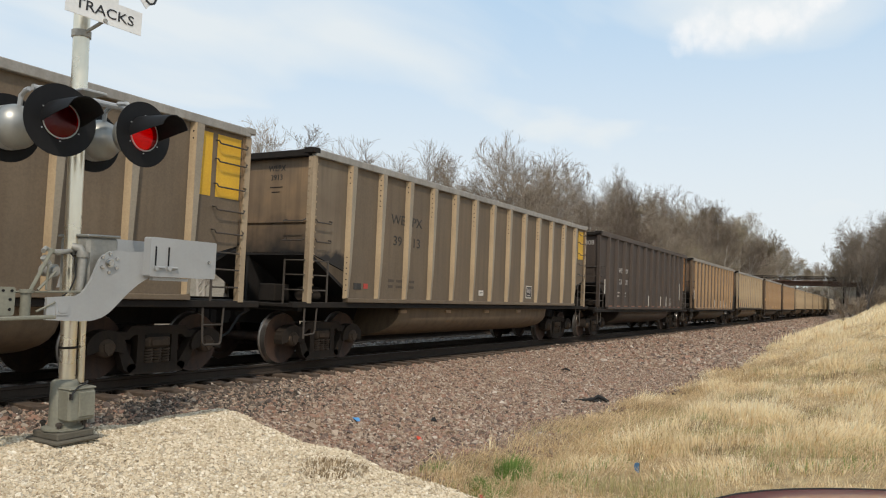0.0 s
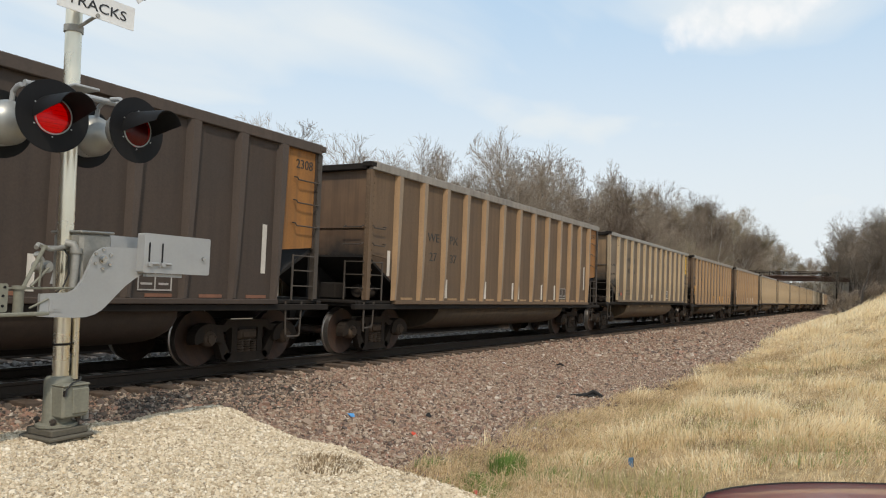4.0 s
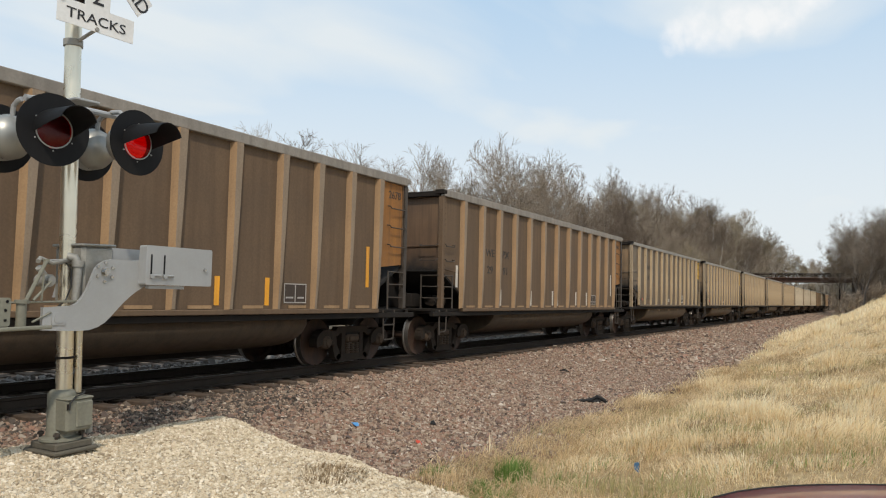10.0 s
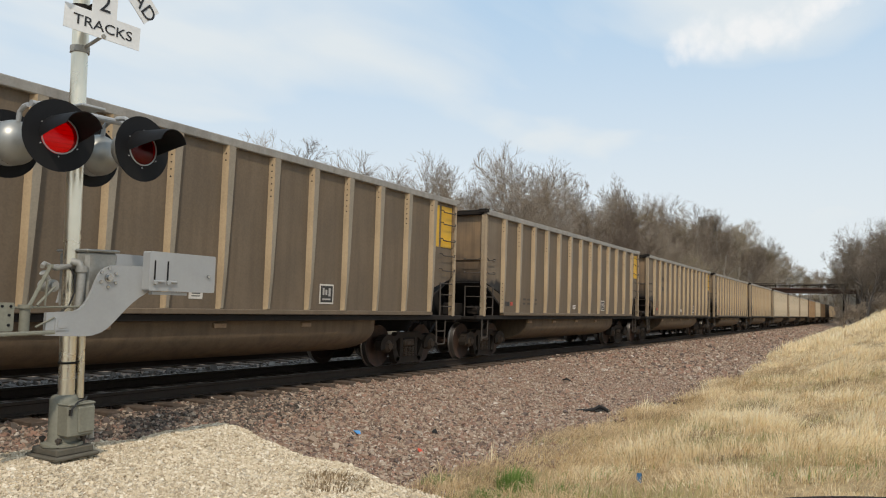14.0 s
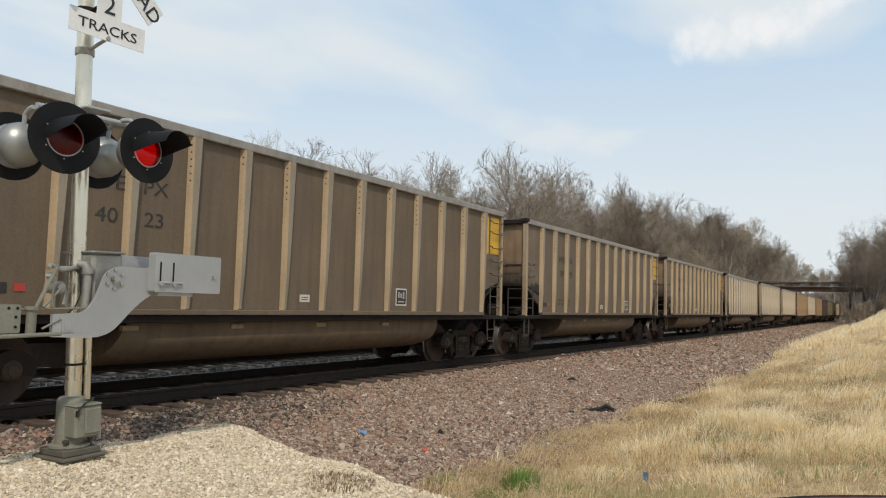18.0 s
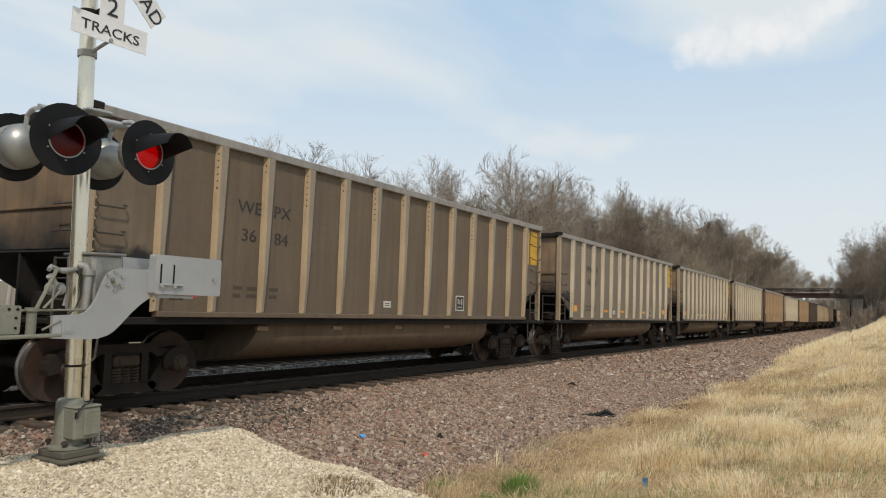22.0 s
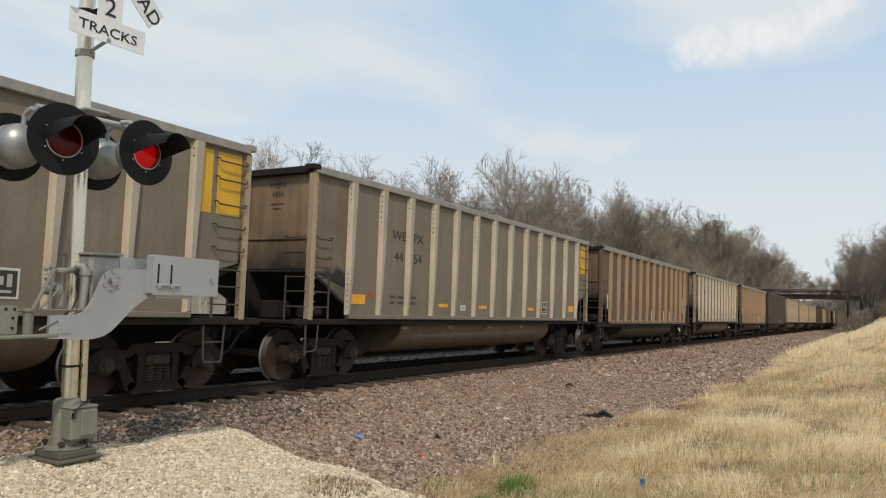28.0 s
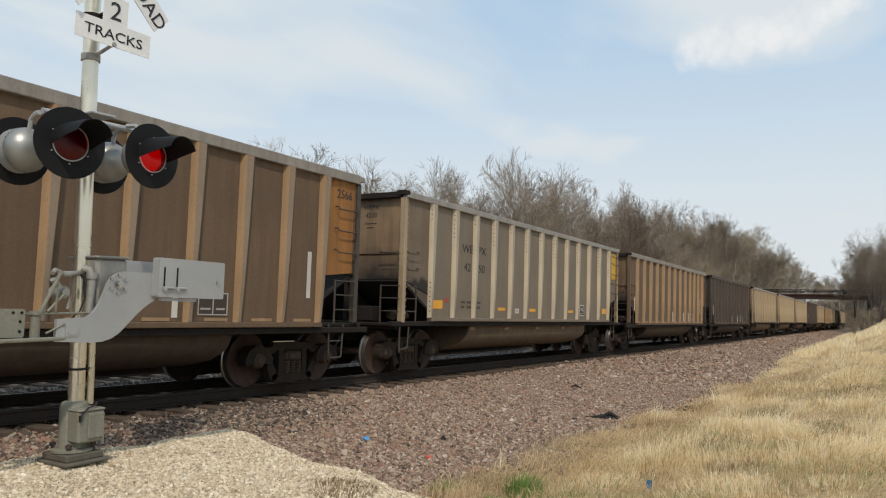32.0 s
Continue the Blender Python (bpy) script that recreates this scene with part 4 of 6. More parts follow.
        part("stencil", shared("plate1c", lambda: Form().box((9.70 + H0, yb - 0.007, 1.50), (9.75 + H0, yb - 0.004, 1.63)).box((9.78 + H0, yb - 0.007, 1.50), (9.83 + H0, yb - 0.004, 1.60)).box((9.87 + H0, yb - 0.007, 1.48), (9.93 + H0, yb - 0.004, 1.63)).box((9.70 + H0, yb - 0.007, 1.41), (9.93 + H0, yb - 0.004, 1.44)), WHITE_TEXT), None, car, at=pose(dp, 0, 0))
        label = part("data_label", shared("lab2", lambda: Form().box((6.60 + H0, yb, 1.37), (6.86 + H0, yb + 0.006, 1.50)), WHITE_MARK), None, car, "small white label", at=pose(dl, 0, 0))
        for q in range(2):
            part("small_print", shared("lab2print%d" % q, lambda: Form().box((6.65 + H0, yb - 0.003, 1.405 + 0.04 * q), (6.81 + H0, yb, 1.42 + 0.04 * q)), BLACK_TEXT), None, label)
        if not plates:
            part("data_label", shared("lab3", lambda: Form().box((1.35 + H0, yb, 1.40), (1.60 + H0, yb + 0.006, 1.52)), BLACK_TEXT), None, car)
        part("data_label", shared("lab4", lambda: Form().box((1.68 + H0, yb, 1.42), (1.82 + H0, yb + 0.006, 1.52)), RED_BAND), None, car, "small red label", at=pose(0.12, 0, 0.16) if plates else pose(0, 0, 0))
        for q, (x, w, z) in enumerate(((2.55, 0.20, 1.58), (2.84, 0.22, 1.58), (2.55, 0.16, 1.46), (2.84, 0.22, 1.46), (3.35, 0.20, 1.58), (3.35, 0.18, 1.46))):
            part("small_print", shared("lab5%d" % q, lambda: Form().box((x + H0, yb + 0.003, z), (x + w + H0, yb + 0.006, z + 0.055)), PRINT), None, car, "faint stencilled small print")
        if plates:
            for x in (1.18, 4.48, 6.49, 9.53, 12.82):
                part("reflector", shared("refl%.2f" % x, lambda: Form().box((x + H0 + 0.05, yb, 1.43), (x + H0 + (0.50 if x < 2 or x > 12 else 0.48), yb + 0.006, 1.62 if x < 2 or x > 12 else 1.51)), REFLECT), None, car, "orange reflector patch")
    else:
        for i in range(12):
            x = rib_x(i) + 0.30
            part("reflector", shared(k + "rs%d" % i, lambda: Form().box((x, yb, 1.13), (x + 0.46, yb + 0.006, 1.18)), STEEL_RIB if kind == "brown" else worn_reflector), None, car)
        for x, z0, z1 in ((0.72, 1.62, 2.15), (3.22, 1.18, 1.62), (5.32, 1.18, 1.62), (7.07, 1.18, 1.64), (7.54, 1.18, 1.63), (9.24, 1.18, 1.63), (10.34, 1.18, 1.64), (13.18, 1.54, 2.35)):
            x += H0
            amber = number[:2] == "26"
            part("reflector", shared(k + "wm%.2f%d" % (x, amber), lambda: Form().box((x, yb, z0), (x + (0.05 if 7.5 < x - H0 < 8 else 0.10), yb + 0.006, z1)), REFLECT if amber else WHITE_MARK), None, car, "upright amber reflector strip" if amber else "upright white reflector strip")
        x = H0 + 10.80
        part("data_plate", shared(k + "dfill", lambda: Form().box((x, yb + 0.001, 1.40), (x + 0.58, yb + 0.006, 1.74)), DARK_SHEET), None, car, "dark data plate", at=pose(0, 0, -0.18))
        part("data_label", shared(k + "frame", lambda: Form().box((x, yb - 0.004, 1.40), (x + 0.58, yb, 1.42)).box((x, yb - 0.004, 1.72), (x + 0.58, yb, 1.74)).box((x, yb - 0.004, 1.42), (x + 0.02, yb, 1.72)).box((x + 0.28, yb - 0.004, 1.42), (x + 0.30, yb, 1.72)).box((x + 0.56, yb - 0.004, 1.42), (x + 0.58, yb, 1.72)).box((x + 0.05, yb - 0.004, 1.48), (x + 0.24, yb, 1.51)).box((x + 0.35, yb - 0.004, 1.48), (x + 0.52, yb, 1.51)), WHITE_TEXT), None, car, "white-framed data stencil", at=pose(0, 0, -0.18))
    return car


worn_reflector = worn("dull_red_reflector", (0.22, 0.10, 0.06), (0.12, 0.06, 0.04), 0.6)
WHEELSETS = []
CARS = []
ALU_Y = "grey-brown aluminium coal car with yellow corner patch and pale ribs"
ALU_P = "grey aluminium coal car with orange reflectors and pale ribs"
BRN_L = "brown steel coal car with tan ribs and orange corner sheet"
DRK_L = "dark brown steel coal car with white lettering and orange corner"
CONSIST = [
    ("alu", "", "", 0), ("alu", "WEPX", "3913", 0), ("dark", "WEPX", "2308", 0), ("brown", "WEPX", "2737", 0), ("alu", "WEPX", "4036", 0),
    ("brown", "WEPX", "2678", 0), ("brown", "WEPX", "2981", 0), ("alu", "WEPX", "3927", 0), ("alu", "", "", 0), ("alu", "WEPX", "4023", 0),
    ("alu", "WEPX", "3919", 0), ("alu", "WEPX", "3684", 0), ("alu", "WEPX", "4261", 1), ("alu", "", "", 1), ("alu", "WEPX", "4454", 1),
    ("brown", "WEPX", "2566", 0), ("alu", "WEPX", "4250", 1), ("brown", "", "", 0), ("dark", "", "", 0), ("alu", "", "", 0), ("alu", "", "", 0),
    ("alu", "", "", 0), ("dark", "", "", 0), ("alu", "", "", 0), ("brown", "", "", 0), ("alu", "", "", 0), ("dark", "", "", 0), ("alu", "", "", 0), ("alu", "", "", 0), ("brown", "", "", 0), ("alu", "", "", 0),
]


def build_train():
    for kind, marks, number, plates in CONSIST:
        label = DRK_L if kind == "dark" else BRN_L if kind == "brown" else ALU_P if plates else ALU_Y
        CARS.append(coal_car(kind, label, "coal cars of the train", marks, number, plates=bool(plates)))


build_train()

# ---- crossing signal ----
LEAN = radians(1.55)
SIG = Vector((4.237, 6.31, -0.06))


def P(x, y, z):
    """A place near the signal, in the leaning mast's own space."""
    dx, dz = x - SIG.x, z - SIG.z
    return Vector((dx * math.cos(LEAN) + dz * math.sin(LEAN), y - SIG.y, -dx * math.sin(LEAN) + dz * math.cos(LEAN)))


def flat(points, y, thick):
    """A plate in the road-facing plane: outline in x, z, its front at y, going back by thick."""
    q = [P(x, y, z) for x, z in points]
    f = Form()
    n = len(q)
    f.add(q + [p + Vector((0, thick, 0)) for p in q], [tuple(range(n)), tuple(range(2 * n - 1, n - 1, -1))] + [(i, n + i, n + (i + 1) % n, (i + 1) % n) for i in range(n)])
    return f


def rounded(x0, z0, x1, z1, r, n=4):
    out = []
    for cx, cz, a0 in ((x1 - r, z1 - r, 0), (x0 + r, z1 - r, 90), (x0 + r, z0 + r, 180), (x1 - r, z0 + r, 270)):
        for k in range(n + 1):
            a = radians(a0 + 90 * k / n)
            out.append((cx + r * math.cos(a), cz + r * math.sin(a)))
    return out


def lamp_glow():
    m = Mat("glowing_red_lamp", 0.5)
    n = m.noise(60, 2)
    c = m.ramp(n, [(0.3, (0.75, 0.010, 0.03)), (0.7, (1.0, 0.03, 0.06))])
    m.color((0.3, 0.01, 0.01))
    wire(m.t, c, m.b.inputs["Emission Color"])
    m.b.inputs["Emission Strength"].default_value = 0.52
    return m.m


def red_glass():
    m = Mat("red_lens_glass", 0.12)
    t = m.t
    tr = t.nodes.new("ShaderNodeBsdfTransparent")
    tr.inputs[0].default_value = (0.85, 0.045, 0.05, 1)
    gl = t.nodes.new("ShaderNodeBsdfGlossy")
    gl.inputs["Roughness"].default_value = 0.25
    gl.inputs["Color"].default_value = (0.6, 0.5, 0.5, 1)
    mx = t.nodes.new("ShaderNodeMixShader")
    mx.inputs[0].default_value = 0.05
    wire(t, tr.outputs[0], mx.inputs[1])
    wire(t, gl.outputs[0], mx.inputs[2])
    wire(t, mx.outputs[0], t.nodes["Material Output"].inputs[0])
    return m.m


GLOW, LENS = lamp_glow(), red_glass()
VANE = worn("dull_grey_vane", (0.07, 0.06, 0.055), (0.04, 0.035, 0.035), 0.6)
VANES = []


def build_signal():
    sig = thing("crossing_signal", pose(SIG.x, SIG.y, SIG.z, 0, -math.degrees(LEAN), 0), "silver railway crossing signal with red flashers and gate mechanism", "crossing signal")
    part("mast", Form().tube([(0, 0, 0.35), (0, 0, 5.0)], 0.071, 20), MAST, sig, "silver tubular mast", smooth=True)
    # base casting, junction box and foundation
    low = pose(0, 0, 0.076) @ Matrix.Diagonal((0.93, 0.93, 0.86, 1))
    base = part("base", Form().lathe([(0.18, 0.02), (0.19, 0.03), (0.19, 0.055), (0.14, 0.07), (0.13, 0.12), (0.125, 0.50), (0.11, 0.53), (0.09, 0.54)], 20, pose(-0.02, 0, 0)), BOXPAINT, sig, "grey-green cast base", smooth=True, at=low)
    part("junction_box", Form().box((-0.125, -0.24, 0.13), (0.15, 0.05, 0.46), 0.02).box((-0.03, -0.255, 0.17), (0.14, -0.235, 0.43), 0.012).box((-0.13, -0.25, 0.45), (0.155, 0.06, 0.475), 0.012), BOXPAINT, sig, "grey-green junction box", at=low)
    part("cable", Form().tube([(0.10, -0.10, 0.47), (0.11, -0.16, 0.52), (0.06, -0.22, 0.505), (-0.04, -0.25, 0.49), (-0.10, -0.255, 0.43), (-0.11, -0.255, 0.36)], 0.009, 6), CABLE, sig, smooth=True, at=low)
    part("hinge", Form().tube([(-0.11, -0.24, 0.36), (-0.11, -0.24, 0.42)], 0.014, 8), UNDER, sig, at=low)
    part("conduit_stub", Form().tube([(0.12, -0.08, 0.08), (0.12, -0.08, 0.2)], 0.06, 12).tube([(0.22, -0.08, 0.06), (0.22, -0.08, 0.15)], 0.035, 10), CASTING, sig, smooth=True, at=low)
    part("foundation", Form().box((-0.24, -0.24, -0.09), (0.22, 0.25, -0.05), 0.012).box((-0.20, -0.20, -0.05), (0.18, 0.2, 0.02), 0.01), DIRTY, sig, "dirty square foundation plate", at=low)
    for x, y in ((-0.14, -0.12), (0.11, -0.13), (-0.14, 0.13), (0.11, 0.13)):
        part("anchor_bolt", Form().tube([(x, y, -0.02), (x, y, 0.12)], 0.018, 8).tube([(x, y, 0.085), (x, y, 0.11)], 0.032, 6), ROD, sig, at=low)
    part("clamp_band", Form().lathe([(0.071, 0.815), (0.079, 0.815), (0.079, 0.835), (0.071, 0.835)], 18), UNDER, sig)
    part("conduit", Form().tube([(0.115, -0.03, 0.5), (0.115, -0.03, 1.1)], 0.032, 10), MAST, sig, smooth=True)
    # gate mechanism
    part("mechanism_box", Form().box(P(4.21, 6.10, 1.25), P(4.52, 6.52, 1.785), 0.03).box(P(4.18, 6.08, 1.765), P(4.53, 6.54, 1.80), 0.012), CASTING, sig, "grey-brown gate mechanism housing")
    part("mechanism_pipe", Form().tube([P(4.16, 6.12, 1.22), P(4.17, 6.12, 1.60), P(4.15, 6.14, 1.66), P(4.10, 6.18, 1.67)], 0.038, 10).tube([P(4.17, 6.12, 1.58), P(4.17, 6.12, 1.63)], 0.052, 10), CASTING, sig, smooth=True)
    part("cable", Form().tube([P(4.10, 6.2, 1.62), P(4.12, 6.14, 1.55), P(4.12, 6.13, 1.40), P(4.08, 6.14, 1.28), P(4.02, 6.16, 1.22)], 0.007, 6), CABLE, sig)
    arm_pts = [(3.79, 1.03), (3.79, 1.22), (4.05, 1.235), (4.10, 1.26), (4.14, 1.30), (4.18, 1.36), (4.21, 1.43), (4.235, 1.50), (4.26, 1.56), (4.30, 1.61), (4.36, 1.645), (4.43, 1.66), (4.60, 1.655), (4.77, 1.67), (4.79, 1.42), (4.70, 1.37), (4.63, 1.32), (4.56, 1.26), (4.50, 1.20), (4.44, 1.14), (4.38, 1.085), (4.31, 1.045), (4.22, 1.02), (4.10, 1.015)]
    arm = part("counterweight_arm", flat(arm_pts, 6.0, 0.035), GALV, sig, "galvanised S-shaped counterweight arm")
    part("hub_bolt", Form().tube([P(4.355, 5.965, 1.54), P(4.355, 6.0, 1.54)], 0.028, 10).tube([P(4.355, 5.985, 1.54), P(4.355, 6.0, 1.54)], 0.042, 12), BRIGHT, arm, smooth=True)
    for k in range(6):
        a = k * math.pi / 3 + 0.5
        part("bolt_head", Form().tube([P(4.355 + 0.085 * math.cos(a), 5.988, 1.54 + 0.085 * math.sin(a)), P(4.355 + 0.085 * math.cos(a), 6.0, 1.54 + 0.085 * math.sin(a))], 0.017, 6), BRIGHT, arm)
    part("raised_pad", flat(rounded(3.87, 1.07, 3.99, 1.18, 0.01), 5.992, 0.008), GALV, arm)
    part("cast_mark", flat(rounded(3.89, 1.09, 3.97, 1.16, 0.02), 5.987, 0.006), GALV, arm)
    part("counterweight_arm", flat([(x + 0.06, z + 0.0) for x, z in arm_pts[6:16]] + [(4.24, 1.3)], 6.55, 0.035), GALV, sig, "galvanised counterweight arm behind the housing")
    cw = part("counterweight", flat(rounded(4.715, 1.435, 5.525, 1.81, 0.02), 5.90, 0.10), GALV, sig, "galvanised counterweight plate")
    for x in (4.775, 4.925):
        part("slot", flat(rounded(x - 0.008, 1.50, x + 0.008, 1.725, 0.007, 3), 5.896, 0.006), SIGNAL_BLACK, cw)
        part("slot_bolt", Form().tube([P(x - 0.02, 5.885, 1.525), P(x + 0.10, 5.885, 1.525)], 0.013, 8).tube([P(x, 5.87, 1.515), P(x, 5.90, 1.515)], 0.022, 6), GALV, cw)
    part("plate_bolt", Form().tube([P(5.43, 5.88, 1.60), P(5.43, 5.90, 1.60)], 0.018, 6), BRIGHT, cw)
    part("counterweight", flat(rounded(4.76, 1.45, 5.55, 1.80, 0.02), 6.56, 0.10), GALV, sig, "galvanised counterweight plate")
    part("edge_shim", flat([(4.78, 1.40), (5.20, 1.40), (5.20, 1.43), (4.78, 1.43)], 5.93, 0.05), GALV, sig)
    # gate arm brackets on the road side
    part("arm_channel", Form().box(P(2.9, 6.03, 1.232), P(4.21, 6.10, 1.285), 0.008), BOXPAINT, sig, "grey steel channel")
    part("arm_channel", Form().box(P(2.9, 5.90, 1.02), P(3.82, 5.98, 1.075), 0.008), BOXPAINT, sig, "grey steel channel")
    part("pivot_barrel", Form().tube([P(3.605, 6.0, 1.06), P(3.605, 6.0, 1.27)], 0.04, 16).tube([P(3.605, 6.0, 1.255), P(3.605, 6.0, 1.285)], 0.055, 16), BOXPAINT, sig, smooth=True)
    plate = part("hinge_plate", flat(rounded(3.05, 1.07, 3.50, 1.30, 0.02), 5.97, 0.02), BOXPAINT, sig, "grey drilled hinge plate")
    for x, z in ((3.46, 1.12), (3.46, 1.2), (3.40, 1.27), (3.47, 1.27)):
        part("bolt_hole", Form().tube([P(x, 5.965, z), P(x, 5.972, z)], 0.012, 8), SIGNAL_BLACK, plate)
    part("gate_arm", Form().box(P(-2.6, 5.98, 1.12), P(3.2, 6.05, 1.24), 0.01), SIGN_WHITE, sig, "white gate arm lowered across the road")
    part("brace", Form().box(P(3.80, 6.02, 1.60), P(3.84, 6.05, 1.63)).tube([P(3.82, 6.03, 1.62), P(3.66, 6.03, 1.28)], 0.016, 6), BOXPAINT, sig)
    part("brace", Form().tube([P(3.88, 6.05, 1.44), P(3.72, 6.03, 1.28)], 0.012, 6), BOXPAINT, sig)
    part("brace", Form().tube([P(3.80, 6.03, 1.50), P(3.79, 6.03, 1.28)], 0.009, 6), BOXPAINT, sig)
    part("brace", Form().tube([P(3.70, 6.0, 1.10), P(3.86, 6.0, 1.18)], 0.010, 6), BOXPAINT, sig)
    part("u_bolt", Form().tube([P(3.80, 6.12, 1.61), P(3.84, 6.16, 1.64), P(3.96, 6.17, 1.60), P(4.06, 6.16, 1.63), P(4.14, 6.2, 1.63)], 0.02, 8).tube([P(3.82, 6.14, 1.56), P(3.88, 6.16, 1.50), P(3.92, 6.17, 1.40)], 0.03, 8), CASTING, sig, smooth=True)
    part("bearing", Form().tube([P(3.90, 6.10, 1.45), P(3.90, 6.25, 1.45)], 0.055, 14).tube([P(3.90, 6.07, 1.45), P(3.90, 6.10, 1.45)], 0.035, 10), CASTING, sig, smooth=True)
    part("clamp", Form().box(P(4.08, 6.20, 1.60), P(4.27, 6.42, 1.65), 0.01), GALV, sig)
    # flashing lamps
    part("crossarm", Form().tube([P(3.70, 6.28, 3.02), P(4.62, 6.28, 3.05)], 0.03, 10).tube([P(4.14, 6.28, 3.0), P(4.14, 6.28, 3.09)], 0.09, 14).box(P(4.0, 6.02, 3.045), P(4.24, 6.56, 3.075), 0.006), GALV, sig, "grey crossarm")
    for x, z, turn in ((3.735, 2.705, -6), (4.556, 2.752, 3)):
        lamp(sig, P(x, 5.9, z), turn, True)
    for x, z in ((3.73, 2.70), (4.56, 2.745)):
        lamp(sig, P(x, 6.66, z), 180, False)
    # signs
    sx, sy, sz = 4.15, 6.0, 3.80
    c = P(sx, sy, sz)
    face = pose(c.x, c.y, c.z, 90, 0, -5) @ pose(0, 0, 0, 0, 0, -2.2)
    sign = part("track_sign", Form().prism([(-0.362, -0.108), (0.362, -0.108), (0.362, 0.108), (0.118, 0.108), (0.118, 0.355), (-0.118, 0.355), (-0.118, 0.108), (-0.362, 0.108)], 0.008, pose(0, 0, -0.008)), SIGN_WHITE, sig, "white sign reading 2 TRACKS", at=face)
    wide = Matrix.Diagonal((1.2, 1, 1, 1))
    part("lettering", lettering("TRACKS", 0.128, SIGN_BLACK), None, sign, at=pose(0, 0.0, 0.002) @ pose(0, -0.047, 0) @ wide)
    part("lettering", lettering("2", 0.24, SIGN_BLACK), None, sign, at=pose(0, 0.142, 0.002))
    part("sign_bracket", Form().tube([(0.0, -0.06, c.z - 0.16), (c.x, c.y + 0.02, c.z - 0.085)], 0.016, 8).lathe([(0.071, -0.03), (0.085, -0.03), (0.085, 0.03), (0.071, 0.03)], 16, pose(0, 0, c.z - 0.17)).tube([(c.x, c.y - 0.012, c.z - 0.085), (c.x, c.y + 0.02, c.z - 0.085)], 0.02, 10), CASTING, sig, "dark clamp bracket", smooth=True)
    part("sign_bracket", Form().lathe([(0.071, -0.03), (0.088, -0.03), (0.088, 0.03), (0.071, 0.03)], 16, pose(0, 0, c.z + 0.21)).tube([(0.0, -0.06, c.z + 0.21), (c.x, c.y + 0.02, c.z + 0.25)], 0.016, 8), UNDER, sig, smooth=True)
    cb = P(sx, sy, sz + 0.70)
    for a, words in ((-45, ("RAIL", "ROAD")), (45, ("CROSSING",))):
        y = cb.y - 0.02 if a > 0 else cb.y - 0.032
        blade = part("crossbuck_blade", Form().box((-0.66, 0, -0.115), (0.66, 0.008, 0.115)), SIGN_WHITE, sig, "white crossbuck blade", at=pose(cb.x, y, cb.z) @ pose(0, 0, 0, 0, -a, 0))
        for w in words:
            dx = 0 if len(words) == 1 else -0.40 if w == "RAIL" else 0.40
            part("lettering", lettering(w, 0.20, SIGN_BLACK), None, blade, at=pose(dx, -0.002, -0.07, 90, 0, 0))
    return sig


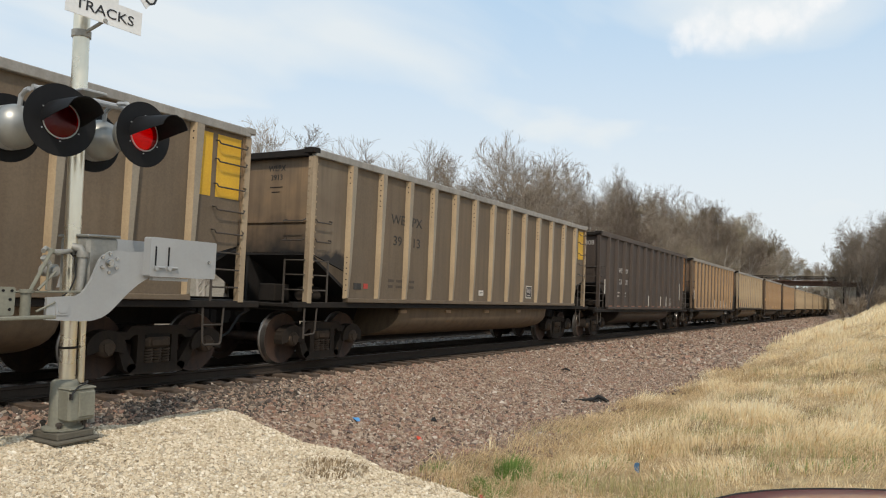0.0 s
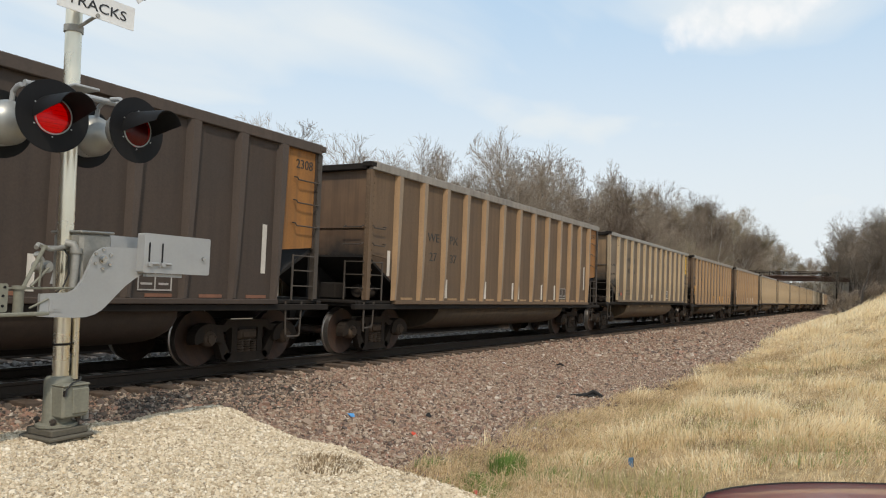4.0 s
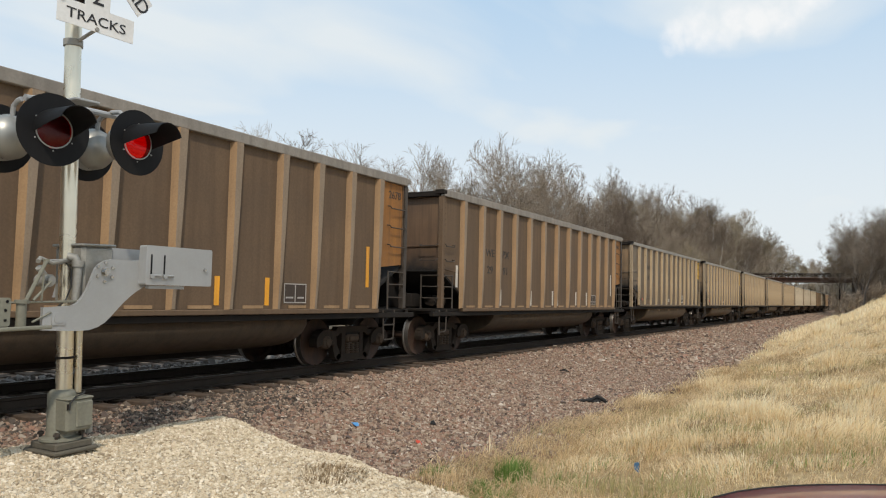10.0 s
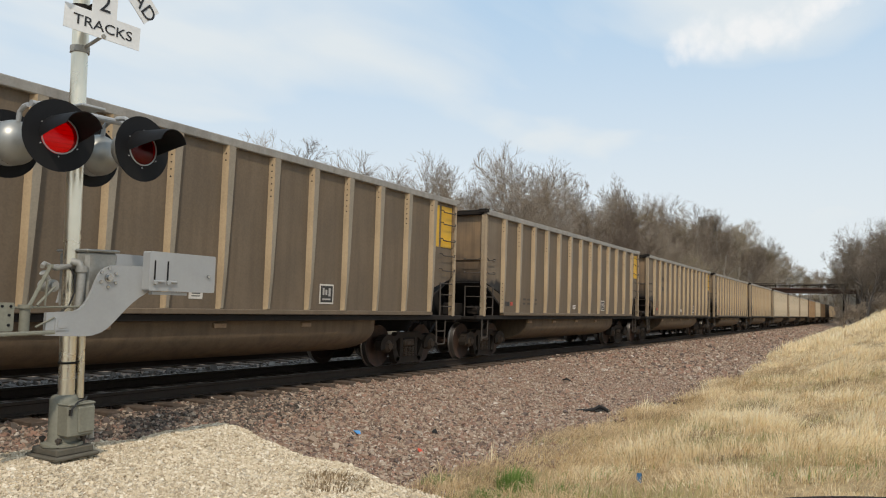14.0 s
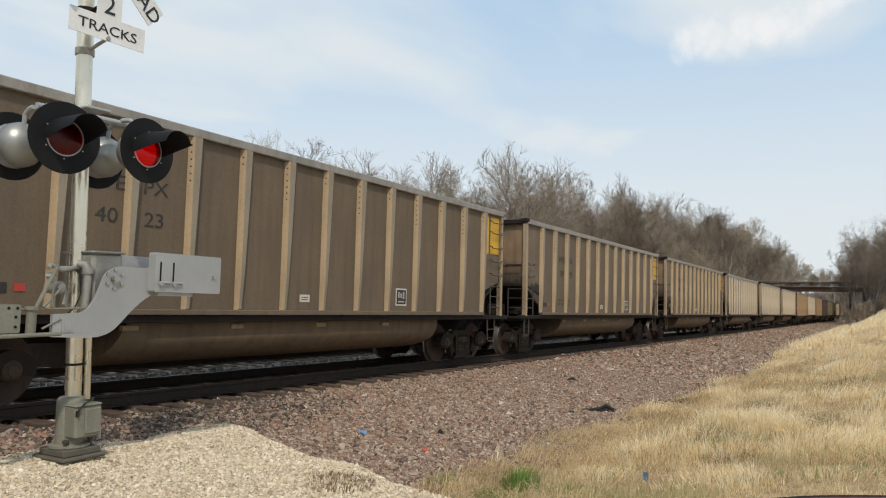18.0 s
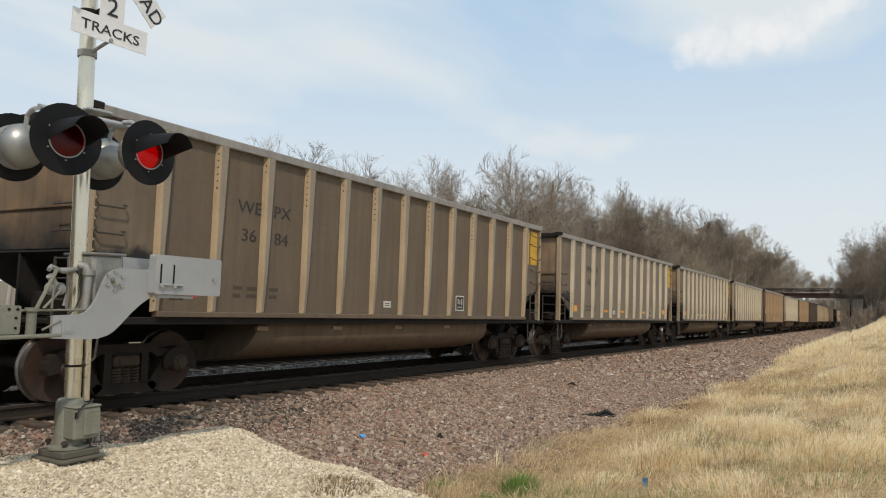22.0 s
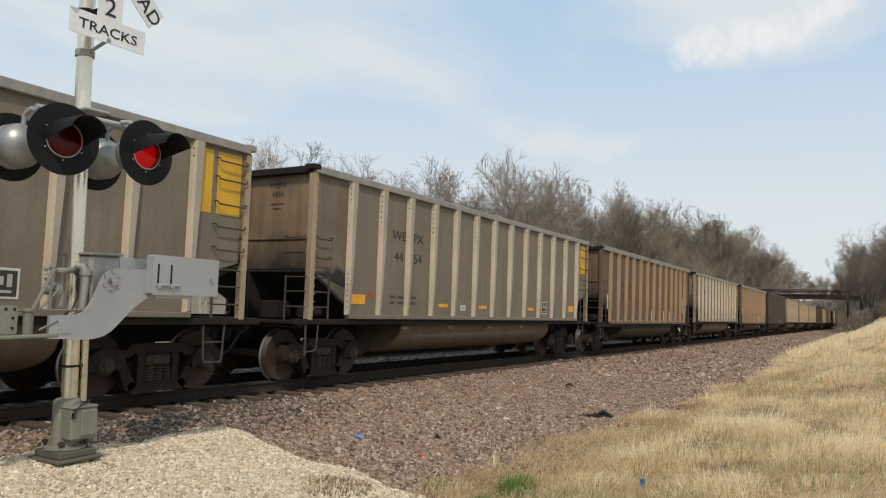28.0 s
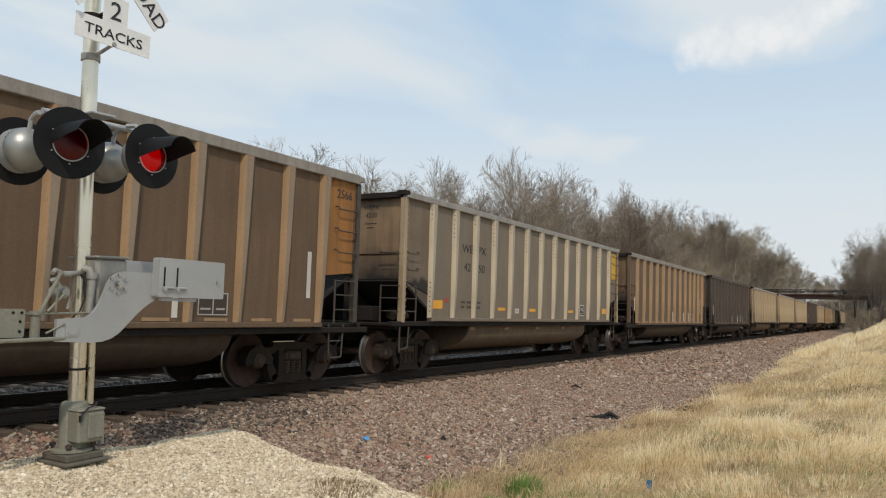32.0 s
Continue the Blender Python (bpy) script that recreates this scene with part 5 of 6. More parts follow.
def lamp(sig, place, turn, front):
    """One lamp unit: back housing, round background, hood, lens and, in front lamps, added slats that close off the
    glow.
    """
    body = part("lamp", Form().lathe([(0.16, 0.11), (0.20, 0.115), (0.20, 0.14), (0.17, 0.22), (0.09, 0.27), (0.03, 0.28)], 22, pose(0, 0, 0, -90, 0, 0)), DOME, sig, "grey lamp housing with black background", smooth=True, at=Matrix.Translation(place) @ pose(0, 0, 0, 0, 0, turn))
    ring = [(0.158, 0.0), (0.305, 0.0), (0.305, 0.006), (0.158, 0.006), (0.158, 0.0)]
    v, f, n = [], [], 40
    for r, d in ring[:4]:
        v += [(r * math.cos(2 * math.pi * k / n), d - 0.006, r * math.sin(2 * math.pi * k / n)) for k in range(n)]
    for i in range(4):
        for k in range(n):
            f.append((i * n + k, i * n + (k + 1) % n, ((i + 1) % 4) * n + (k + 1) % n, ((i + 1) % 4) * n + k))
    part("background", Form().add(v, f), SIGNAL_BLACK, body, "round matt black background")
    hood = Form()
    m = 18
    rows = []
    for d, r, drop in ((0.0, 0.172, 0.0), (0.13, 0.168, 0.0), (0.28, 0.162, 0.0), (0.40, 0.156, 0.002)):
        reach = radians(206 - 145 * d)
        for rr in (r, r - 0.006):
            rows.append([(rr * math.sin(-reach / 2 + reach * k / (m - 1)), -d - 0.006, rr * math.cos(-reach / 2 + reach * k / (m - 1)) - drop) for k in range(m)])
    vv = [p for row in rows for p in row]
    ff = []
    for i in range(3):
        for off in (0, 1):
            a, b = (2 * i + off) * m, (2 * i + 2 + off) * m
            ff += [(a + k, a + k + 1, b + k + 1, b + k) for k in range(m - 1)]
        for k in (0, m - 1):
            a = 2 * i * m + k
            ff.append((a, a + m, a + 3 * m, a + 2 * m))
    for i in (0, 3):
        a = 2 * i * m
        ff += [(a + k, a + k + 1, a + m + k + 1, a + m + k) for k in range(m - 1)]
    hood.add(vv, ff)
    part("hood", hood, SIGNAL_BLACK, body, "matt black visor hood", smooth=True)
    part("lens_rim", Form().tube([(0.152 * math.cos(a), -0.012, 0.152 * math.sin(a)) for a in np.linspace(0, 2 * math.pi, 33)], 0.006, 6, caps=False), GALV, body)
    for k in range(6):
        a = k * math.pi / 3 + 0.5
        part("screw", Form().tube([(0.178 * math.cos(a), -0.014, 0.178 * math.sin(a)), (0.178 * math.cos(a), -0.004, 0.178 * math.sin(a))], 0.006, 6), GALV, body)
    part("lens", Form().lathe([(0.150, 0.0), (0.146, 0.008), (0.11, 0.020), (0.06, 0.027), (0.02, 0.029)], 28, pose(0, -0.003, 0, 90, 0, 0)), LENS, body, "round red glass lens", smooth=True)
    collar = Form()
    for k in range(28):
        a, b = 2 * math.pi * k / 28, 2 * math.pi * (k + 1) / 28
        q = [(r * math.cos(w), y, r * math.sin(w)) for r in (0.157, 0.20) for w in (a, b) for y in (0.001, 0.112)]
        collar.add(q, [(0, 1, 3, 2), (4, 6, 7, 5)])
    part("collar", collar, GALV, body, smooth=True)
    part("hinge_arm", Form().tube([(0.0, 0.16, 0.16), (0.0, 0.18, 0.27), (0.0, 0.24, 0.31), (0.0, 0.36 if front else 0.30, 0.32)], 0.022, 8), GALV, body, smooth=True)
    if front:
        part("reflector", Form().lathe([(0.148, 0.0), (0.148, 0.004)], 28, pose(0, 0.044, 0, -90, 0, 0)), GLOW, body, "glowing red reflector")
        # slats added to stand in for the lamp switching on and off
        for k in range(8):
            z = -0.1295 + 0.037 * k
            half = math.sqrt(0.152 ** 2 - max(abs(z) - 0.0185, 0.0) ** 2) - 0.003
            slat = part("added_slat", Form().box((-half, -0.001, -0.0183), (half, 0.001, 0.0183)), VANE, body, "added slat that hides the glow between flashes", at=pose(0, 0.022, z))
            VANES.append((slat, z, 0 if place.x < 0 else 1))
    return body


build_signal()

# ---- woods ----


def tree_arrays(seed, height, spread, levels=5, wide=0.36, low=0.30):
    """Limbs of a bare tree as tapered segments: start, end, two radii, level. The crown is drawn in to a rounded outline of its own width."""
    rnd = random.Random(seed)
    segs = []

    def side(d, out):
        a = d.orthogonal().normalized()
        a.rotate(Matrix.Rotation(rnd.uniform(0, 6.283), 3, d))
        return (d + a * out).normalized()

    def grow(p, d, length, r, level):
        n = 4 if level == 0 else 3 if level < 3 else 2
        for i in range(n):
            bend = Vector((rnd.gauss(0, 1), rnd.gauss(0, 1), rnd.gauss(0, 0.5))) * (0.05 + 0.045 * level)
            d2 = (d + bend + Vector((0, 0, 0.10 if level < 2 else 0.05))).normalized()
            q = p + d2 * (length / n)
            r2 = r * (0.86 if i < n - 1 else 0.72)
            segs.append((p, q, r, r2, level))
            p, d, r = q, d2, r2
            if level < levels - 1 and (i > 0 or level > 0):
                for _ in range(rnd.choice((1, 2, 2)) if level < 2 else rnd.choice((2, 2, 3)) if level < 3 else rnd.choice((3, 4, 4))):
                    grow(p, side(d, rnd.uniform(0.55, 1.0) * spread), length * rnd.uniform(0.42, 0.66), r * rnd.uniform(0.42, 0.62), level + 1)
        if level < levels - 1:
            for _ in range(2):
                grow(p, side(d, 0.42 * spread), length * rnd.uniform(0.5, 0.75), r * 0.72, level + 1)

    grow(Vector((0, 0, -0.3)), Vector((rnd.gauss(0, 0.04), rnd.gauss(0, 0.04), 1)).normalized(), height * 0.50, height * 0.013 + 0.03, 0)
    top = max(s[1].z for s in segs)
    f = height / top
    mid, rz, rx = height * (0.5 + low / 2), height * (0.5 - low / 2) * 0.98, height * wide
    lumps = [(Vector((rnd.gauss(0, 1), rnd.gauss(0, 1), rnd.gauss(0.3, 0.8))).normalized(), rnd.uniform(0.10, 0.26)) for _ in range(5)]

    def draw_in(p):
        p = p * f
        q = Vector((p.x / rx, p.y / rx, (p.z - mid) / rz))
        k = q.length
        if k < 1e-6 or p.z < height * low * 0.8:
            return p
        u = q / k
        edge = 0.74 + sum(h * max(0.0, u.dot(w)) ** 4 for w, h in lumps)
        if k > edge:
            q = u * (edge + 0.30 * (1 - math.exp(-(k - edge) / 0.42)))
        return Vector((q.x * rx, q.y * rx, mid + q.z * rz))

    return [(draw_in(a), draw_in(b), r0 * f, r1 * f, level) for a, b, r0, r1, level in segs]


def limb_mesh(name, segs, material, n):
    P0 = np.array([s[0] for s in segs])
    P1 = np.array([s[1] for s in segs])
    R0 = np.array([s[2] for s in segs])[:, None, None]
    R1 = np.array([s[3] for s in segs])[:, None, None]
    d = P1 - P0
    d /= np.linalg.norm(d, axis=1, keepdims=True) + 1e-9
    ref = np.where(np.abs(d[:, 2:3]) > 0.9, np.array([[1.0, 0, 0]]), np.array([[0, 0, 1.0]]))
    a = np.cross(d, ref)
    a /= np.linalg.norm(a, axis=1, keepdims=True)
    b = np.cross(d, a)
    ang = 2 * np.pi * np.arange(n) / n
    ring = a[:, None] * np.cos(ang)[None, :, None] + b[:, None] * np.sin(ang)[None, :, None]
    v = np.concatenate([P0[:, None] + ring * R0, P1[:, None] + ring * R1], 1)
    k = np.arange(n)
    q = np.stack([k, (k + 1) % n, n + (k + 1) % n, n + k], -1)
    quads = (np.arange(len(segs))[:, None, None] * 2 * n + q[None]).reshape(-1, 4)
    return fast_mesh(name, v.reshape(-1, 3), quads, material, smooth=True)


def twig_material(name, lo, hi):
    m = Mat(name, 0.9)
    m.color(m.ramp(m.mix(0.72, m.noise(0.5, 3), m.random()), [(0.15, lo), (0.85, hi)]))
    return m.m


TWIG = twig_material("brown_grey_twigs", (0.14, 0.105, 0.078), (0.37, 0.305, 0.235))
DARK_TWIG = twig_material("dark_brown_twigs", (0.11, 0.087, 0.068), (0.25, 0.205, 0.16))
BUD = twig_material("olive_budding_twigs", (0.22, 0.18, 0.10), (0.35, 0.295, 0.17))


def leaf_specks(name, segs, seed, material, count, size):
    """Small opening leaves along the outer twigs."""
    rs = np.random.RandomState(seed)
    tips = [s for s in segs if s[4] >= 3]
    pick = rs.randint(0, len(tips), count)
    P0 = np.array([tips[i][0] for i in pick])
    P1 = np.array([tips[i][1] for i in pick])
    c = P0 + (P1 - P0) * rs.rand(count, 1) + rs.normal(0, 0.12, (count, 3))
    a = rs.normal(0, 1, (count, 3))
    a /= np.linalg.norm(a, axis=1, keepdims=True)
    b = np.cross(a, rs.normal(0, 1, (count, 3)))
    b /= np.linalg.norm(b, axis=1, keepdims=True)
    s = size * rs.uniform(0.6, 1.3, (count, 1))
    v = np.stack([c - a * s, c + b * s * 0.5, c + a * s, c - b * s * 0.5], 1).reshape(-1, 3)
    q = np.arange(count * 4).reshape(-1, 4)
    return fast_mesh(name, v, q, material)


KINDS = []


def build_kinds():
    for k, (h, sp, wide, low, bud) in enumerate(((15, 0.75, 0.34, 0.22, 0), (13, 0.85, 0.42, 0.2, 0), (17, 0.75, 0.28, 0.2, 0), (14, 0.85, 0.42, 0.16, 1), (16, 0.85, 0.38, 0.18, 1), (12, 0.9, 0.46, 0.1, 0), (18, 0.6, 0.18, 0.2, 0), (14, 1.15, 0.55, 0.12, 0))):
        segs = tree_arrays(100 + k, h, sp, 5, wide, low)
        segs = [q for q in segs if (q[0] - q[1]).length > 0.02]
        top = max(q[1].z for q in segs)
        f = h / top
        segs = [(q[0] * f, q[1] * f, q[2] * f, q[3] * f, q[4]) for q in segs]
        trunk = limb_mesh("trunk", [(a, b, c * 1.2, d * 1.2, l) for a, b, c, d, l in segs if l <= 1], DARK_BARK if k in (5, 7) else BARK, 7)
        thick = [(a, b, max(c * 1.1, 0.0085), max(d * 1.05, 0.0055), l) for a, b, c, d, l in segs if l > 1]
        crown = limb_mesh("crown", thick, DARK_TWIG if k in (5, 7) else TWIG, 3)
        buds = leaf_specks("foliage", segs, k, BUD, 3200 if bud else 120, 0.09 if bud else 0.06)
        KINDS.append((h, trunk, crown, buds, bud))


def plant(kind, x, y, height, rz, label, group, lean=0.0):
    h, trunk, crown, buds, bud = KINDS[kind]
    t = thing("tree", pose(x, y, float(ground_z(x, y)) - 0.1, lean, 0, rz), label, "tree", group)
    s = height / h
    t.scale = (s, s, s)
    part("trunk", trunk, None, t)
    c = part("crown", crown, None, t, "bare twiggy crown" if not bud else "bare crown with olive buds")
    part("foliage", buds, None, c)
    return t


# the trees that make the skyline: kind, place and the height of the top
SKYLINE = ((1, 29.3, 28, 10.8), (5, 33.1, 29, 10.6), (1, 40.4, 29, 11.8), (0, 46.1, 30, 13.0), (1, 52.0, 31, 12.7), (0, 59.9, 32, 14.2), (0, 63.1, 31, 15.6), (0, 67.6, 30, 18.3),
           (1, 72.5, 30, 17.6), (0, 80.6, 32, 17.2), (2, 87.9, 31, 17.0), (6, 93.3, 29, 19.2), (1, 106, 32, 18.8), (0, 118, 33, 20.5), (1, 125, 31, 21.2), (3, 143, 32, 22.0), (0, 161, 33, 24.2),
           (1, 173, 29, 25.2), (4, 182, 31, 24.5), (3, 205, 30, 26.5), (4, 227, 29, 28.0), (3, 248, 29, 25.5), (4, 270, 28, 24.5), (3, 305, 29, 24.0), (4, 347, 28, 23.0))


def build_woods():
    build_kinds()
    rnd = random.Random(11)
    rows = ((27.5, 0.80, 1.5), (34, 0.95, 1.35), (43, 1.05, 1.5))
    for y0, hs, gap in rows:
        x = 7.0 + (y0 - 27)
        while x < 400:
            y = y0 + rnd.uniform(-2.5, 2.5) + float(bend_off(x))
            top = 1.4 + y * float(np.interp(x / y, [0.9, 1.06, 1.46, 1.75, 2.0, 2.15, 2.6, 3.2, 4.35, 5.6, 7.5, 9, 11.6], [0.26, 0.345, 0.37, 0.37, 0.42, 0.50, 0.53, 0.58, 0.62, 0.74, 0.82, 0.84, 0.80]))
            lump = 0.93 + 0.11 * math.sin(x / 4.3 + 2 * math.sin(x / 9.0)) + 0.05 * math.sin(x / 1.9)
            tall = 0.84 * min(top - float(ground_z(x, y)), 25.0) * lump * (1.05 if rnd.random() < 0.4 else rnd.uniform(0.66, 1.0))
            k = rnd.choice((0, 1, 2, 1, 0, 0, 1, 6)) if x < 110 or rnd.random() < 0.55 else rnd.choice((3, 4))
            bud = k in (3, 4)
            plant(k, x, y, tall, rnd.uniform(0, 360), "bare tree with olive buds in spring woods" if bud else "bare grey-brown tree at the edge of woods", "trees of the woods beyond the tracks")
            x += rnd.uniform(3.2, 6.2) * gap * (1 if x < 110 else 0.8) * (1 + x / 260)
    for kind, x, y, top in SKYLINE:
        bud = kind in (3, 4)
        plant(kind, x, y, top - float(ground_z(x, y)) + 0.1, x * 40, "bare tree with olive buds in spring woods" if bud else "bare grey-brown tree at the edge of woods", "trees of the woods beyond the tracks")
    # the far bank by the bridge
    plant(7, 168, 3.6, 17.5, 40, "bare spreading tree leaning over the line", "trees on the near bank", -9)
    plant(7, 158, 2.0, 18.0, 140, "bare dark tree on the grassy bank", "trees on the near bank", -4)
    plant(7, 176, 1.0, 20.0, 220, "bare dark tree on the grassy bank", "trees on the near bank", 2)
    for i in range(30):
        x = rnd.uniform(105, 184)
        y = rnd.uniform(-22, 1.0) if i > 9 else rnd.uniform(-3.5, 2.2)
        plant(rnd.choice((5, 5, 7, 7)), x, y, rnd.uniform(14.0, 19.5) * (0.72 + 0.28 * (x - 95) / 85), rnd.uniform(0, 360), "bare dark tree on the grassy bank", "trees on the near bank", rnd.uniform(-6, 6))
    for i in range(70):
        x = rnd.uniform(205, 345) if i < 30 else rnd.uniform(285, 420)
        y = (rnd.uniform(-30, 3) if i < 20 else rnd.uniform(-6, 4.5)) + float(bend_off(x))
        plant(rnd.choice((0, 1, 2, 3)), x, y, rnd.uniform(11, 16) if i < 30 else rnd.uniform(5, 8), rnd.uniform(0, 360), "bare tree beyond the road bridge", "trees beyond the bridge")
    for i in range(46):
        x = rnd.uniform(395, 450)
        y = rnd.uniform(2, 100)
        if abs(y - TRACK_Y - 2 - float(bend_off(x))) > 8:
            plant(rnd.choice((0, 1, 3, 4)), x, y, rnd.uniform(9, 14), rnd.uniform(0, 360), "bare tree beyond the road bridge", "trees beyond the bridge")
    # brush on the bank and under the woods
    segs = tree_arrays(300, 2.6, 1.25, 4, 0.8, 0.0)
    segs = [(a, b, max(c * 0.5, 0.012), max(d * 0.5, 0.01), l) for a, b, c, d, l in segs]
    bush = limb_mesh("bush", segs, TWIG, 3)
    for i in range(120):
        if i < 50:
            x = rnd.uniform(88, 186)
            y = rnd.uniform(-8, 3.0 - 0.006 * (x - 88))
            g, lb = "brush on the near bank", "tangled bare brush on the grassy bank"
        else:
            x = rnd.uniform(30, 200)
            y = rnd.uniform(21.5, 27)
            g, lb = "brush below the woods", "bare brush at the foot of the woods"
        b = tagged(new("bush", bush), lb, "bush", g)
        b.matrix_basis = pose(x, y, float(ground_z(x, y)) - 0.05, 0, 0, rnd.uniform(0, 360)) @ Matrix.Diagonal((*(rnd.uniform(0.9, 1.5),) * 3, 1))


build_woods()

# ---- ballast, gravel and grass ----


def stones(name, n, seed, where, size, material, label, sink=0.35):
    """Broken stones strewn over the ground."""
    rs = np.random.RandomState(seed)
    x, y = where(rs, n)
    z = ground_z(x, y)
    s = size * rs.lognormal(0, 0.32, n)
    base = np.array([(a, b, c) for a in (-1, 1) for b in (-1, 1) for c in (-1, 1)], float) * 0.5
    jit = rs.normal(0, 0.14, (n, 8, 3))
    shape = (base[None] + jit) * np.stack([np.ones(n), rs.uniform(0.6, 1, n), rs.uniform(0.45, 0.85, n)], -1)[:, None]
    a, b, c = (rs.uniform(0, 6.283, n), rs.normal(0, 0.55, n), rs.normal(0, 0.55, n))
    ca, sa, cb, sb, cc, sc = np.cos(a), np.sin(a), np.cos(b), np.sin(b), np.cos(c), np.sin(c)
    rot = np.stack([np.stack([ca * cb, ca * sb * sc - sa * cc, ca * sb * cc + sa * sc], -1), np.stack([sa * cb, sa * sb * sc + ca * cc, sa * sb * cc - ca * sc], -1), np.stack([-sb, cb * sc, cb * cc], -1)], 1)
    v = np.einsum("nij,nkj->nki", rot, shape) * s[:, None, None] + np.stack([x, y, z + s * (0.5 - sink) * 0.6], -1)[:, None]
    f = np.array([(0, 1, 3, 2), (4, 6, 7, 5), (0, 4, 5, 1), (2, 3, 7, 6), (0, 2, 6, 4), (1, 5, 7, 3)])
    q = (np.arange(n)[:, None, None] * 8 + f[None]).reshape(-1, 4)
    return tagged(new(name, fast_mesh(name, v.reshape(-1, 3), q, material)), label, "stones", kind="stuff")


def stone_material(name, stops):
    m = Mat(name, 0.85)
    c = m.ramp(m.island(), stops)
    m.color(m.mix(0.3, c, m.noise(90, 3), "OVERLAY")).bump(m.noise(140, 3), 0.3, 0.003)
    return m.m


BALLAST = stone_material("pinkish_ballast_stone", [(0.0, (0.085, 0.062, 0.05)), (0.2, (0.18, 0.12, 0.092)), (0.4, (0.30, 0.170, 0.118)), (0.55, (0.27, 0.188, 0.132)), (0.75, (0.31, 0.232, 0.168)), (0.94, (0.40, 0.32, 0.245)), (1.0, (0.50, 0.43, 0.36))])
LIME = stone_material("pale_limestone_chip", [(0.0, (0.30, 0.235, 0.155)), (0.2, (0.52, 0.425, 0.295)), (0.8, (0.66, 0.56, 0.415)), (1.0, (0.78, 0.70, 0.57))])


def ballast_spread(x0, x1, y0, y1, power=1.0):
    def where(rs, n):
        x = x0 + (x1 - x0) * rs.rand(n * 2) ** power
        y = rs.uniform(y0, y1, n * 2)
        keep = (gravel_edge(x, y) < -0.03 + rs.normal(0, 0.08, n * 2))
        edge = 4.2 + 0.4 * step(60, 120, x) + 0.25 * wobble(x, y, 0.8, 0.2) - 0.6 * np.exp(-((x - 26) / 9) ** 2) + rs.normal(0, 0.28, n * 2) - np.abs(rs.normal(0, 0.55, n * 2)) * (rs.rand(n * 2) < 0.35)
        keep &= y > edge
        tie = np.abs(((x + 6) / 0.53) % 1 - 0.5) > 0.28
        keep &= ~((y > 8.86) & tie & (rs.rand(n * 2) < 0.93))
        keep &= np.abs(y - 9.457) > 0.09
        k = np.flatnonzero(keep)[:n]
        k = np.resize(k, n)
        return x[k], y[k]
    return where


stones("ballast_stones", 105000, 1, ballast_spread(4.3, 24, 3.4, 9.9, 1.3), 0.031, BALLAST, "pinkish grey broken ballast stones beside the rails")
stones("ballast_stones", 24000, 2, ballast_spread(22, 60, 3.4, 9.2, 1.4), 0.06, BALLAST, "pinkish grey ballast stones along the line")


stones("ballast_stones", 11000, 9, ballast_spread(58, 150, 3.4, 9.0, 1.2), 0.10, BALLAST, "pinkish grey ballast stones far along the line")


def grimy(rs, n):
    x = 4.2 + 7 * rs.rand(n * 3)
    y = rs.uniform(6.9, 9.2, n * 3)
    k = np.flatnonzero((gravel_edge(x, y) < 0) & (y > 7.2 + 0.12 * (x - 4) + rs.normal(0, 0.25, n * 3)) & (rs.rand(n * 3) < step(11.2, 8.6, x) * (0.35 + 0.65 * step(5.2, 7.2, x))))
    k = np.resize(k[:n], n)
    return x[k], y[k]


stones("oily_ballast_stones", 9000, 6, grimy, 0.034, stone_material("oil_grimed_ballast", [(0.0, (0.03, 0.025, 0.02)), (0.5, (0.085, 0.065, 0.05)), (0.85, (0.15, 0.115, 0.088)), (1.0, (0.33, 0.27, 0.21))]), "dark oil-grimed ballast stones at the rail")


def apron(rs, n):
    x = rs.uniform(1.0, 7.4, n * 3)
    y = rs.uniform(0.5, 7.4, n * 3)
    near = rs.normal(0, 0.10, n * 3) - np.where(rs.rand(n * 3) < 0.06, 0.35, 0)
    k = np.resize(np.flatnonzero((gravel_edge(x, y) > near) & (rs.rand(n * 3) < step(1.0, 2.6, x) * step(0.5, 2.2, y)))[:n], n)
    return x[k], y[k]


stones("gravel_chips", 60000, 3, apron, 0.017, LIME, "pale crushed limestone chips of the road shoulder", 0.3)


def far_strip(rs, n):
    x = rs.uniform(3, 50, n)
    y = np.where(rs.rand(n) < 0.6, rs.uniform(11.75, 13.1, n), rs.uniform(9.8, 10.7, n))
    return x, y


stones("ballast_stones", 9000, 4, far_strip, 0.06, stone_material("grey_ballast_stone", [(0.0, (0.08, 0.07, 0.062)), (0.6, (0.16, 0.145, 0.13)), (1.0, (0.28, 0.26, 0.235))]), "grey ballast stones between the tracks")


